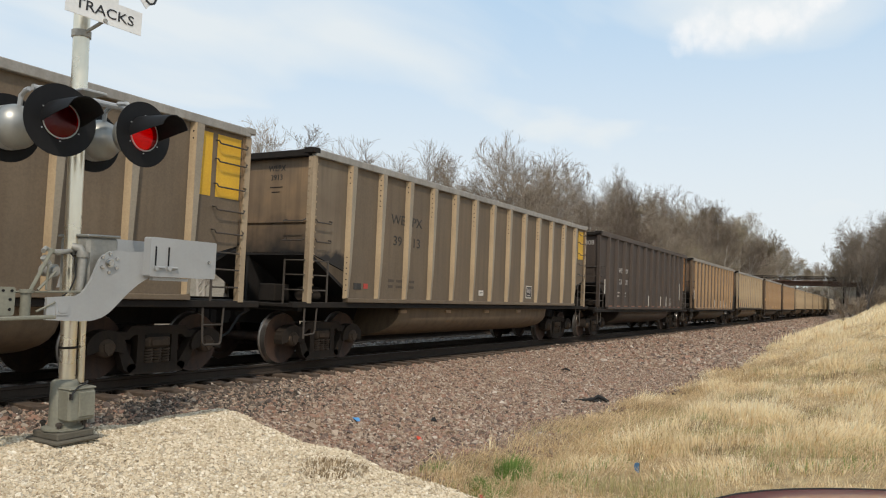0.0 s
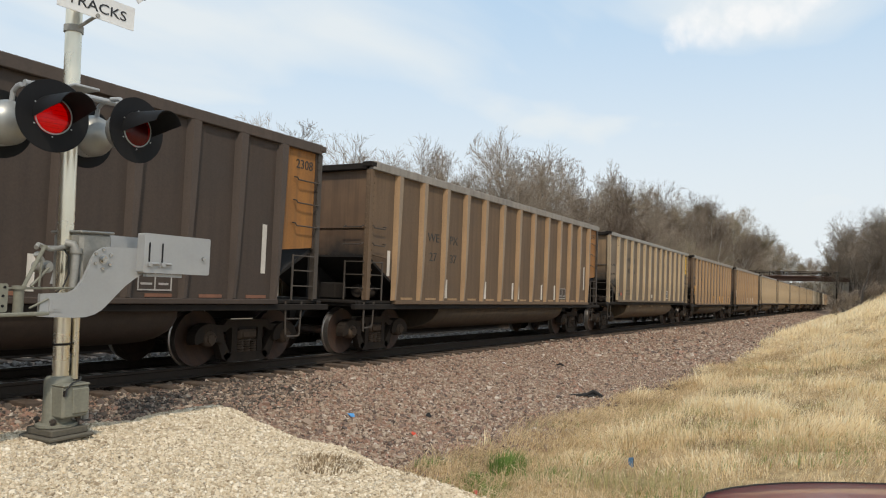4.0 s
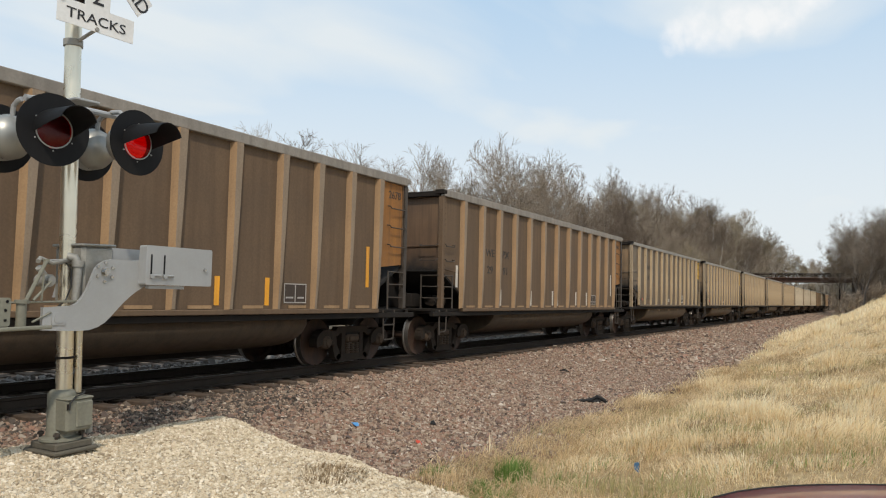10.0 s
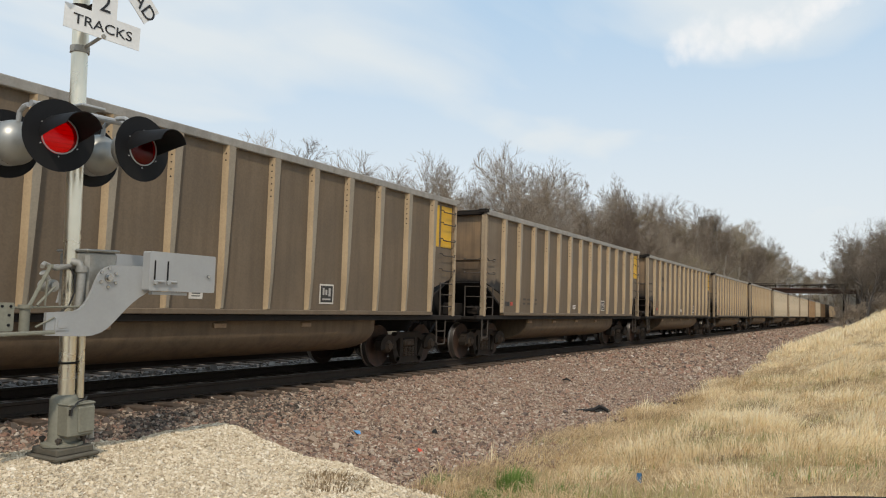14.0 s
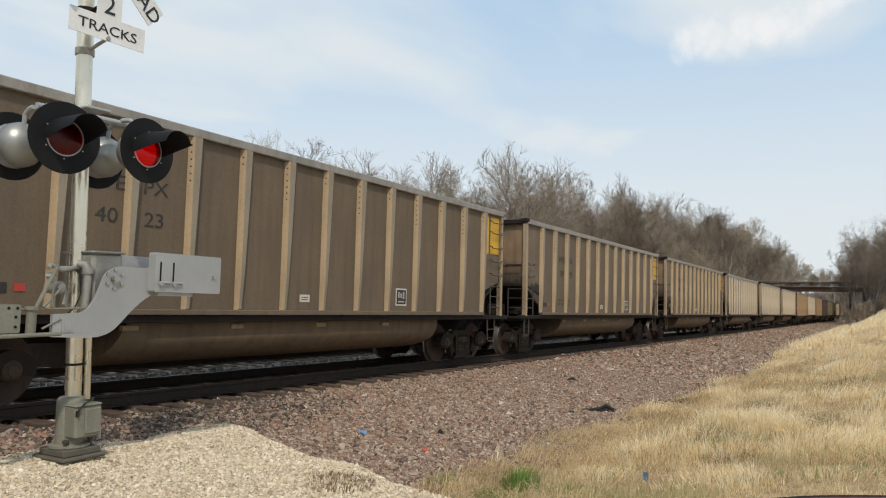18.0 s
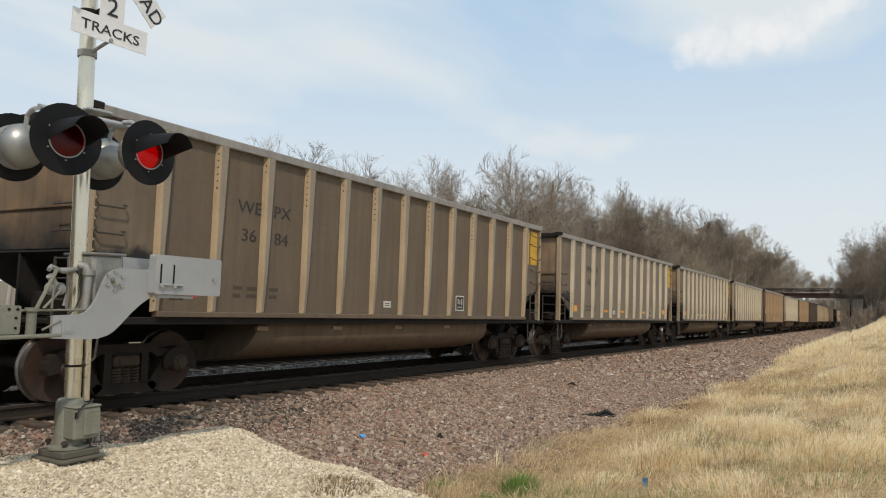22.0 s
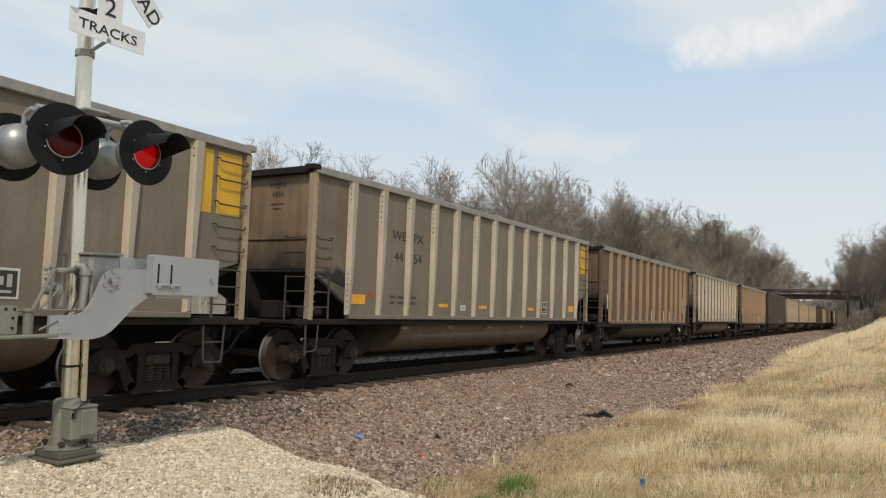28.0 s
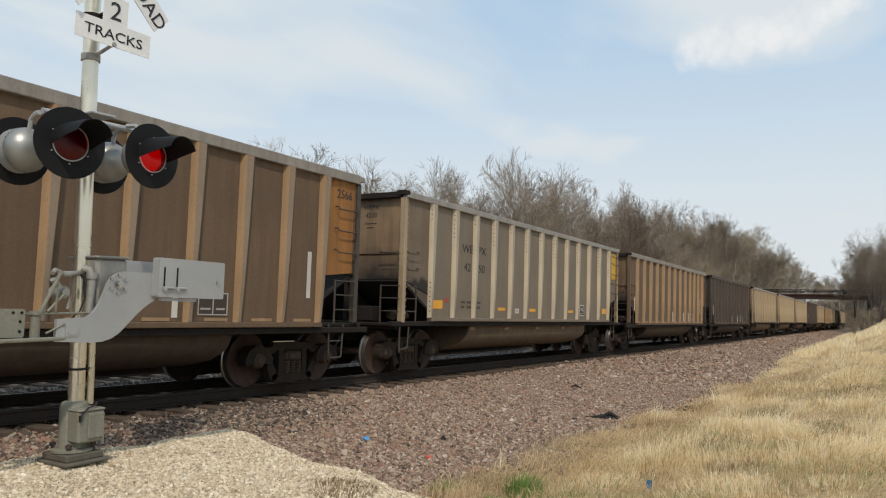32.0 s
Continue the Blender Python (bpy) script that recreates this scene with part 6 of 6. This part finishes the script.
def blades(name, x, y, length, lean, width, seed, material, label, wind=(0.5, -0.3)):
    """Bent grass blades rooted at x, y."""
    rs = np.random.RandomState(seed)
    n = len(x)
    z = ground_z(x, y) - 0.01
    a = rs.uniform(0, 6.283, n)
    dx = np.cos(a) * lean * rs.rand(n) + wind[0] * lean * rs.rand(n)
    dy = np.sin(a) * lean * rs.rand(n) + wind[1] * lean * rs.rand(n)
    L = length * rs.uniform(0.55, 1.2, n)
    side = np.stack([-np.sin(a), np.cos(a), np.zeros(n)], -1) * (width * rs.uniform(0.6, 1.3, n))[:, None]
    root = np.stack([x, y, z], -1)
    mid = root + np.stack([dx * 0.35 * L, dy * 0.35 * L, 0.58 * L], -1)
    up = np.sqrt(np.clip(1 - 0.6 * (dx ** 2 + dy ** 2), 0.12, 1))
    tip = root + np.stack([dx * L, dy * L, L * up], -1)
    v = np.stack([root - side, root + side, mid - side * 0.8, mid + side * 0.8, tip], 1).reshape(-1, 3)
    i = np.arange(n)[:, None] * 5
    q = i + np.array([[0, 1, 3, 2]])
    t = i + np.array([[2, 3, 4]])
    return tagged(new(name, fast_mesh(name, v, q, material, tris=t)), label, "grass", kind="stuff")


def grass_material(name, stops):
    m = Mat(name, 0.75)
    c = m.ramp(m.mix(0.55, m.island(), m.noise(1.1, 4)), stops)
    m.color(c)
    tl = m.t.nodes.new("ShaderNodeBsdfTranslucent")
    wire(m.t, c, tl.inputs["Color"])
    mx = m.t.nodes.new("ShaderNodeMixShader")
    mx.inputs[0].default_value = 0.45
    wire(m.t, m.b.outputs[0], mx.inputs[1])
    wire(m.t, tl.outputs[0], mx.inputs[2])
    wire(m.t, mx.outputs[0], m.t.nodes["Material Output"].inputs[0])
    return m.m


STRAW = grass_material("dry_straw_grass", [(0.22, (0.42, 0.29, 0.14)), (0.34, (0.84, 0.66, 0.38)), (0.48, (0.97, 0.82, 0.54)), (0.8, (1.0, 0.94, 0.75))])
MATTED = grass_material("matted_dead_grass", [(0.2, (0.32, 0.22, 0.12)), (0.45, (0.68, 0.51, 0.30)), (0.85, (0.90, 0.75, 0.52))])
BROWN_MAT = grass_material("flattened_brown_grass", [(0.2, (0.38, 0.27, 0.15)), (0.5, (0.70, 0.53, 0.31)), (0.85, (0.92, 0.75, 0.49))])
STALK = grass_material("dark_dead_stalks", [(0.2, (0.13, 0.09, 0.05)), (0.5, (0.28, 0.20, 0.115)), (0.85, (0.50, 0.375, 0.23))])
OLIVE = grass_material("dull_olive_grass", [(0.2, (0.28, 0.255, 0.11)), (0.5, (0.50, 0.44, 0.22)), (0.85, (0.72, 0.62, 0.36))])
GREEN = grass_material("fresh_green_grass", [(0.2, (0.10, 0.18, 0.035)), (0.8, (0.24, 0.36, 0.09))])


def clump(x, y, s=1.0, k=0.0):
    """Tall in tufts, thin between them, from 0 to 1."""
    w = 0.5 + 0.3 * np.sin(x * 1.9 * s + 1.7 * np.sin(y * 1.3 * s + k)) * np.cos(y * 2.3 * s + 1.1 * np.sin(x * 0.9 * s + k)) + 0.25 * np.sin(x * 5.1 * s + y * 3.7 * s + k)
    return np.clip(w, 0, 1)


def bank_edge(x, y):
    """Metres on to the grassy side of the ballast's foot."""
    return 4.1 + 0.45 * np.exp(-((x - 9.6) / 2.2) ** 2) + 0.25 * wobble(x, y, 0.8, 0.2) - 0.6 * np.exp(-((x - 26) / 9) ** 2) + 0.4 * step(60, 120, x) - y


def tufts(x, y, pitch, seed=20):
    """The nearest of many scattered tuft centres, with the tuft's own height and heading."""
    rs = np.random.RandomState(seed)
    n = 256
    ox, oy, oh, oa = rs.rand(n, n), rs.rand(n, n), rs.rand(n, n), rs.normal(-2.2, 1.1, (n, n))
    ix, iy = np.floor(x / pitch).astype(int), np.floor(y / pitch).astype(int)
    best = np.full(len(x), 1e9)
    out = [np.zeros(len(x)) for _ in range(4)]
    for i in (-1, 0, 1):
        for j in (-1, 0, 1):
            a, b = (ix + i) % n, (iy + j) % n
            cx, cy = (ix + i + ox[a, b]) * pitch, (iy + j + oy[a, b]) * pitch
            d = np.hypot(x - cx, y - cy)
            near = d < best
            best = np.where(near, d, best)
            for k, q in enumerate((cx, cy, oh[a, b], oa[a, b])):
                out[k] = np.where(near, q, out[k])
    return out


# hollows where the tall straw is beaten down and dark stalks show: place and reach
HOLLOWS = ((12.6, 0.75, 0.55), (17.5, 0.6, 0.8), (10.7, 2.0, 0.5), (14.6, 1.9, 0.5), (11.4, -0.4, 0.5), (15.4, -0.7, 0.7), (22.5, 2.4, 1.3), (13.3, 3.1, 0.6), (9.3, 1.5, 0.4), (19.5, -0.6, 0.9), (26.5, 0.8, 1.0))


def build_grass():
    rs = np.random.RandomState(7)

    def scatter(n, x0, x1, y0, y1, power):
        x = x0 + (x1 - x0) * rs.rand(n) ** power
        y = rs.uniform(y0, y1, n)
        ok = (bank_edge(x, y) > rs.normal(0.1, 0.15, n)) & (gravel_edge(x, y) < -0.10 + rs.normal(0, 0.06, n))
        return x[ok], y[ok]

    # tall straw in tufts, each leaning its own way
    x, y = scatter(520000, 5.2, 44, -4.5, 4.6, 1.6)
    tx, ty, th, ta = tufts(x, y, 1.05)
    be = bank_edge(x, y)
    tall = step(6.0, 10.5, x) * step(-0.2, 0.5, be - 1.5 * step(15.0, 12.0, x) + 0.6 * step(11, 9, x) + 0.5 * step(15, 19, x) + 0.3 * wobble(x, y, 1.3, 0.8))
    tall = tall * (1 - 0.95 * np.exp(-((x - 23) / 4) ** 2 - ((y - 2.5) / 1.0) ** 2)) * (1 - 0.6 * np.exp(-((x - 15) / 2) ** 2 - ((y - 1.2) / 0.8) ** 2))
    for hx, hy, hr in HOLLOWS:
        tall = tall * (1 - 0.85 * np.exp(-((x - hx) / (1.3 * hr)) ** 2 - ((y - hy) / (0.7 * hr)) ** 2))
    d = np.hypot(x - tx, y - ty)
    hump = np.clip(1.2 - d / (0.26 + 0.46 * th), 0, 1)
    keep = rs.rand(len(x)) < (0.05 + 0.95 * hump) * (0.08 + 0.92 * tall)
    x, y, tx, ty, th, ta, d, hump, tall = (q[keep] for q in (x, y, tx, ty, th, ta, d, hump, tall))
    L = (0.07 + (0.12 + 0.50 * th ** 1.4) * (0.30 + 0.70 * hump) * tall * (0.75 + 0.25 * wobble(x, y, 0.7, 0.4))) * rs.uniform(0.55, 1.15, len(x))
    fan = 0.8 * d / 0.5
    way = (0.55 * np.cos(ta) + fan * (x - tx) / (d + 0.02), 0.55 * np.sin(ta) + fan * (y - ty) / (d + 0.02))
    blades("dry_grass", x, y, L, 0.62, 0.0027 + 0.00017 * x, 3, STRAW, "tall dry straw-coloured grass in leaning tufts on the bank", (way[0] * 2.2, way[1] * 2.2))
    # matted thatch
    x, y = scatter(160000, 4.6, 40, -4.5, 4.9, 1.5)
    low = step(17, 13, x) * step(1.9, 1.0, bank_edge(x, y))
    keep = rs.rand(len(x)) < (0.25 + 0.75 * clump(x, y, 1.4, 1.0)) * (1 - 0.62 * low)
    x, y = x[keep], y[keep]
    tx, ty, th, ta = tufts(x, y, 0.35, 40)
    blades("dead_grass", x, y, 0.10 + 0.14 * th, 1.0, 0.0022 + 0.00013 * x, 5, MATTED, "flattened dead grass at the foot of the bank", (1.9 * np.cos(ta), 1.9 * np.sin(ta)))
    # long dead blades laid flat along the foot of the bank
    x, y = scatter(70000, 6.6, 26, -1.0, 5.0, 1.3)
    be = bank_edge(x, y)
    keep = rs.rand(len(x)) < step(-0.25, 0.25, be) * step(1.9, 0.9, be) * (0.3 + 0.7 * clump(x, y, 1.1, 2.3))
    x, y = x[keep], y[keep]
    tx, ty, th, ta = tufts(x, y, 0.5, 61)
    blades("dead_grass", x, y, 0.14 + 0.16 * th, 1.25, 0.0026 + 0.00014 * x, 9, BROWN_MAT, "long brown dead grass laid flat beside the ballast", (2.1 * np.cos(ta), 2.1 * np.sin(ta)))
    # dull olive shoots in the hollows between the tufts
    x, y = scatter(60000, 6.8, 22, -3.0, 3.6, 1.3)
    keep = (clump(x, y, 0.8, 5.1) > 0.70) & (rs.rand(len(x)) < 0.7 * step(1.0, 1.8, bank_edge(x, y)))
    x, y = x[keep], y[keep]
    blades("green_grass", x, y, np.full(len(x), 0.19), 0.6, 0.0028 + 0.00012 * x, 10, OLIVE, "dull olive grass in the hollows of the bank")
    # a little fresh green coming through
    x, y = scatter(6000, 6.5, 12, -1.5, 4.2, 1.2)
    keep = clump(x, y, 0.9, 4.0) > 0.62
    blades("green_grass", x[keep], y[keep], np.full(keep.sum(), 0.13), 0.7, 0.003, 6, GREEN, "fresh green blades among the dead grass")
    # beyond
    x, y = scatter(80000, 40, 150, -6, 7.0, 1.3)
    blades("dry_grass", x, y, 0.35 + 0.3 * clump(x, y, 0.4), 0.6, 0.018 + 0.0002 * (x - 40), 8, STRAW, "dry straw-coloured grass further along the bank")


build_grass()


def tuft(x, y, r, n, length, seed, material, name, label, lean=0.55):
    rs = np.random.RandomState(seed)
    a, q = rs.uniform(0, 6.283, n), r * np.sqrt(rs.rand(n))
    px, py = x + q * np.cos(a), y + q * np.sin(a)
    ob = blades(name, px, py, np.full(n, length) * rs.uniform(0.6, 1.1, n), lean, 0.0035, seed, material, label)
    ob["category"] = "grass tuft"
    return ob

# ---- small things on the ground ----
for gx, gy, r, n, h, s in ((7.18, 4.15, 0.17, 260, 0.14, 21), (7.42, 3.33, 0.22, 460, 0.25, 22), (6.80, 3.38, 0.16, 260, 0.13, 23), (7.3, 2.75, 0.3, 150, 0.12, 24), (8.3, 2.6, 0.35, 120, 0.10, 25), (6.35, 3.05, 0.25, 260, 0.13, 26)):
    tuft(gx, gy, r, n, h, s, GREEN, "grass_tuft", "fresh green grass tuft among dead grass")
tuft(5.25, 4.05, 0.30, 420, 0.10, 31, STALK, "grass_tuft", "low brown dead grass on pale gravel", 1.1)
for k, (hx, hy, hr) in enumerate(HOLLOWS):
    tuft(hx, hy, hr, int(420 * hr / 0.5), 0.16, 70 + k, STALK, "grass_tuft", "dark beaten-down stalks in a hollow of the bank", 1.0)
tuft(8.61, 4.18, 0.05, 26, 0.26, 32, STRAW, "grass_tuft", "pale dead stalks at the ballast's foot", 0.3)


def flake(name, x, y, outline, up, material, label, category, rz=0.0, tilt=0.0, crumple=0.02, seed=1):
    """A crumpled sheet with thickness, resting on the stones."""
    rnd = random.Random(seed)
    f = Form()
    pts = [Vector((a, b, rnd.uniform(0, crumple))) for a, b in outline]
    c = sum(pts, Vector()) / len(pts) + Vector((0, 0, up))
    n = len(pts)
    v = pts + [c] + [p - Vector((0, 0, 0.004)) for p in pts] + [c - Vector((0, 0, 0.004))]
    fc = [(i, (i + 1) % n, n) for i in range(n)] + [(n + 1 + (i + 1) % n, n + 1 + i, 2 * n + 1) for i in range(n)] + [(i, n + 1 + i, n + 1 + (i + 1) % n, (i + 1) % n) for i in range(n)]
    f.add(v, fc)
    ob = new(name, f.mesh(name, material))
    ob.matrix_basis = pose(x, y, float(ground_z(x, y)) + 0.02, tilt, 0, rz)
    return tagged(ob, label, category)


SCRAP_ORANGE = worn("orange_plastic", (0.62, 0.075, 0.035), (0.42, 0.06, 0.03), 0.5)
SCRAP_BLUE = worn("blue_plastic", (0.10, 0.33, 0.66), (0.05, 0.2, 0.5), 0.5)
SCRAP_RED = worn("red_plastic", (0.5, 0.03, 0.03), (0.3, 0.03, 0.03), 0.5)
flake("scrap", 8.54, 5.19, [(-0.06, -0.03), (0.02, -0.05), (0.07, 0.0), (0.03, 0.05), (-0.04, 0.04)], 0.03, SCRAP_ORANGE, "crumpled orange plastic scrap on the ballast", "litter", 20, 35, 0.04, 3)
flake("scrap", 8.85, 6.44, [(-0.05, -0.07), (0.05, -0.07), (0.06, 0.06), (-0.03, 0.08)], 0.06, SCRAP_BLUE, "small blue plastic scrap on the ballast", "litter", 60, 40, 0.04, 4)
flake("scrap", 6.28, 3.12, [(-0.04, -0.03), (0.04, -0.03), (0.03, 0.04), (-0.03, 0.03)], 0.02, SCRAP_RED, "small red plastic scrap in the grass", "litter", 0, 20, 0.03, 5)
rub = Form().tube([(-0.62, 0.10, 0.02), (-0.34, 0.05, 0.035), (-0.05, -0.02, 0.05), (0.14, -0.06, 0.15), (0.30, -0.12, 0.10), (0.46, -0.22, 0.03)], 0.035, 7, 0.05)
rub.tube([(-0.12, 0.12, 0.03), (0.08, 0.02, 0.08), (0.22, 0.06, 0.13), (0.36, 0.02, 0.06), (0.42, 0.10, 0.03)], 0.05, 7, 0.03)
rub.prism([(-0.05, -0.14), (0.2, -0.2), (0.34, -0.06), (0.28, 0.1), (0.05, 0.08)], 0.03, pose(0, 0, 0.04, 12, -8, 0))
scrap = new("rubber_scrap", rub.mesh("rubber_scrap", RUBBER, True))
scrap.matrix_basis = pose(14.05, 4.64, float(ground_z(14.05, 4.64)) + 0.01, 0, 0, -55) @ Matrix.Diagonal((0.55, 0.7, 0.8, 1))
tagged(scrap, "torn strip of black rubber on the ballast", "litter")
flake("rubber_scrap", 9.87, 5.74, [(-0.09, -0.03), (0.08, -0.05), (0.10, 0.02), (0.0, 0.05)], 0.05, RUBBER, "small black rubber scrap on the ballast", "litter", 40, 10, 0.05, 7)
flake("rubber_scrap", 18.3, 6.79, [(-0.2, -0.05), (0.15, -0.06), (0.2, 0.03), (-0.05, 0.08)], 0.07, UNDER, "dark metal scrap on the ballast", "litter", 60, 10, 0.05, 8)
flake("paper_scrap", 16.9, 7.73, [(-0.05, -0.04), (0.04, -0.03), (0.05, 0.04), (-0.04, 0.04)], 0.03, SIGN_WHITE, "scrap of white paper on the ballast", "litter", 30, 20, 0.03, 9)


def survey_flag(x, y):
    t = thing("marker_flag", pose(x, y, float(ground_z(x, y))), "small blue marker flag on a wire in dry grass", "flag")
    part("wire", Form().tube([(0, 0, -0.02), (0.01, 0, 0.13)], 0.003, 5), ROD, t)
    part("flag", Form().prism([(0, 0), (0.03, 0.005), (0.115, -0.015), (0.13, -0.08), (0.03, -0.10), (0.0, -0.085)], 0.003, pose(0.01, 0, 0.13, 90, 0, 40)), SCRAP_BLUE, t, "creased blue flag")


survey_flag(7.75, 2.06)
plank = new("wooden_plank", Form().box((-0.14, -0.03, 0), (0.14, 0.03, 0.025), 0.006).mesh("wooden_plank", TIE))
plank.matrix_basis = pose(7.04, 5.45, float(ground_z(7.04, 5.45)) + 0.03, 0, 6, -35)
tagged(plank, "short dark weathered plank at the gravel's edge", "plank")

# ---- parked car ----


def car_paint():
    m = Mat("maroon_car_paint", 0.3, 0.0)
    m.color(m.mix(m.noise(400, 2), (0.20, 0.028, 0.026), (0.27, 0.042, 0.038)))
    m.b.inputs["Coat Weight"].default_value = 0.6
    m.b.inputs["Coat Roughness"].default_value = 0.05
    return m.m


PAINT = car_paint()
GLASS = Mat("dark_car_glass", 0.05).color((0.02, 0.025, 0.03)).m


def loft(rows, close=False):
    """A skin over rows of points."""
    f = Form()
    n = len(rows[0])
    f.add([p for r in rows for p in r], [(i * n + k, i * n + k + 1, (i + 1) * n + k + 1, (i + 1) * n + k) for i in range(len(rows) - 1) for k in range(n - 1)])
    return f


def build_car():
    # nose towards +x, its own origin on the ground under the nose
    car = thing("parked_car", pose(3.17, 0.07, -0.27, 0, 0, 30), "maroon parked car with a glossy hood", "car")
    car.scale = (1, 1, 1.135)
    half = 0.86

    def sec(x, z, w, zs, crown):
        out = []
        for k in range(17):
            u = -1 + k / 8
            au = abs(u)
            yy = w * math.copysign(min(1, au) ** 0.9, u)
            edge = max(0, au - 0.72) / 0.28
            out.append((x - 0.30 * au ** 3.2 * max(0.0, 1 + x / 1.15), yy, z + crown * (1 - u * u) - (z - zs) * edge ** 2.4))
        return out

    hood_rows = [sec(x, z, w, zs, c) for x, z, w, zs, c in ((0.0, 0.62, 0.62, 0.42, 0.03), (-0.03, 0.74, 0.70, 0.5, 0.03), (-0.10, 0.83, 0.76, 0.55, 0.035), (-0.25, 0.88, 0.81, 0.6, 0.04), (-0.6, 0.925, 0.84, 0.66, 0.045), (-1.15, 0.97, half, 0.7, 0.05))]
    part("hood", loft(hood_rows), PAINT, car, "glossy maroon hood and fenders", smooth=True)
    part("trim", Form().tube([tuple(Vector(p) + Vector((0.0, 0, 0.004))) for p in hood_rows[2]], 0.006, 6), PAINT, car, "raised maroon lip at the hood's edge", smooth=True)
    part("seam", Form().tube([tuple(Vector(p) + Vector((0.0, 0, 0.001))) for p in hood_rows[3]], 0.004, 6), RUBBER, car)
    body = []
    for x, w, z in ((0.0, 0.62, 0.62), (-0.25, 0.81, 0.72), (-1.15, half, 0.84), (-3.6, half, 0.88), (-4.4, 0.80, 0.86), (-4.5, 0.7, 0.7)):
        body.append([(x, -w * 0.9, 0.22), (x, -w, 0.45), (x, -w, z), (x, 0, z + (0.02 if x > -1.2 else 0.0)), (x, w, z), (x, w, 0.45), (x, w * 0.9, 0.22), (x, 0, 0.2), (x, -w * 0.9, 0.22)])
    f = loft(body)
    f.add(body[0][:8], [tuple(range(8))])
    f.add(body[-1][:8], [tuple(range(8))])
    part("body", f, PAINT, car, "maroon body", smooth=True)
    part("bumper", Form().box((-0.12, -0.66, 0.3), (0.06, 0.66, 0.52), 0.04), PAINT, car)
    cab = [[(-1.2, -0.74, 0.95), (-1.2, 0.74, 0.95)], [(-1.75, -0.62, 1.36), (-1.75, 0.62, 1.36)], [(-2.9, -0.62, 1.38), (-2.9, 0.62, 1.38)], [(-3.6, -0.72, 0.95), (-3.6, 0.72, 0.95)]]
    part("windscreen", loft(cab[:2]), GLASS, car, "dark windscreen")
    part("roof", loft(cab[1:3]), PAINT, car)
    part("rear_window", loft(cab[2:]), GLASS, car)
    for s in (-1, 1):
        part("side_window", Form().add([(-1.2, s * 0.745, 0.95), (-1.75, s * 0.622, 1.36), (-2.9, s * 0.622, 1.38), (-3.6, s * 0.725, 0.95)], [(0, 1, 2, 3)]), GLASS, car)
        part("headlight", Form().box((-0.16, s * 0.60 - 0.13, 0.56), (0.0, s * 0.60 + 0.13, 0.70), 0.03), SIGN_WHITE, car)
        for x in (-0.85, -3.55):
            w = part("wheel", Form().lathe([(0.20, -0.09), (0.30, -0.10), (0.32, -0.07), (0.32, 0.07), (0.30, 0.10), (0.20, 0.09)], 24, pose(0, 0, 0, 90, 0, 0)), RUBBER, car, smooth=True, at=pose(x, s * 0.74, 0.32))
            part("rim", Form().lathe([(0.05, -0.06), (0.20, -0.085), (0.20, 0.085), (0.05, 0.06)], 18, pose(0, 0, 0, 90, 0, 0)), GALV, w, smooth=True)
    return car


build_car()

# ---- what moves ----


RUN = [(0.0, -5.92), (6.0, -51.525), (13.0, -104.725), (19.0, -149.817), (23.0, -179.564), (25.0, -194.215), (28.0, -216.296), (32.0, -245.879)]


def train_s(t):
    """Where the leading end of the first car is, in metres along the line: a smooth run through the stations of RUN."""
    n = len(RUN)
    slope = []
    for i in range(n):
        p, q = RUN[max(i - 1, 0)], RUN[min(i + 1, n - 1)]
        slope.append((q[1] - p[1]) / (q[0] - p[0]))
    i = max(k for k in range(n - 1) if RUN[k][0] <= max(t, 0))
    (a, x), (b, y) = RUN[i], RUN[i + 1]
    u, d = (t - a) / (b - a), b - a
    return (2 * u ** 3 - 3 * u ** 2 + 1) * x + (u ** 3 - 2 * u ** 2 + u) * d * slope[i] + (3 * u ** 2 - 2 * u ** 3) * y + (u ** 3 - u ** 2) * d * slope[i + 1]


def motions():
    times = [k * 1.0 for k in range(33)]
    for k, car in enumerate(CARS):
        walk(car, [(t, line_pose(train_s(t) + k * PITCH + BODY / 2, TRACK_Y)) for t in times])
    spins = [k / 15 for k in range(481)]
    turn = [-(train_s(0) - train_s(t)) / 0.457 for t in spins]
    for ws in WHEELSETS:
        x = ws.location.x
        walk(ws, [(t, Matrix.Translation((x, 0, 0.457)) @ Matrix.Rotation(a, 4, "Y")) for t, a in zip(spins, turn)])
    # the two lamps flash in turn: added slats uncover and hide a constant glow
    beat, first, span = 1.107, 0.34, 0.495
    for slat, z, lamp_no in VANES:
        shut, wide = pose(0, 0.022, z), pose(0, 0.022, z, -78, 0, 0)
        rows = [(0.0, shut if lamp_no == 0 else wide)]
        for n in range(30):
            for t, opens in ((first + beat * n, lamp_no == 0), (first + beat * n + span, lamp_no == 1)):
                k = math.floor(t * FPS)
                if (k + 1) / FPS < 32.0:
                    rows += [(k / FPS, shut if opens else wide), ((k + 1) / FPS, wide if opens else shut)]
        rows.append((32.0, rows[-1][1]))
        walk(slat, rows)


motions()
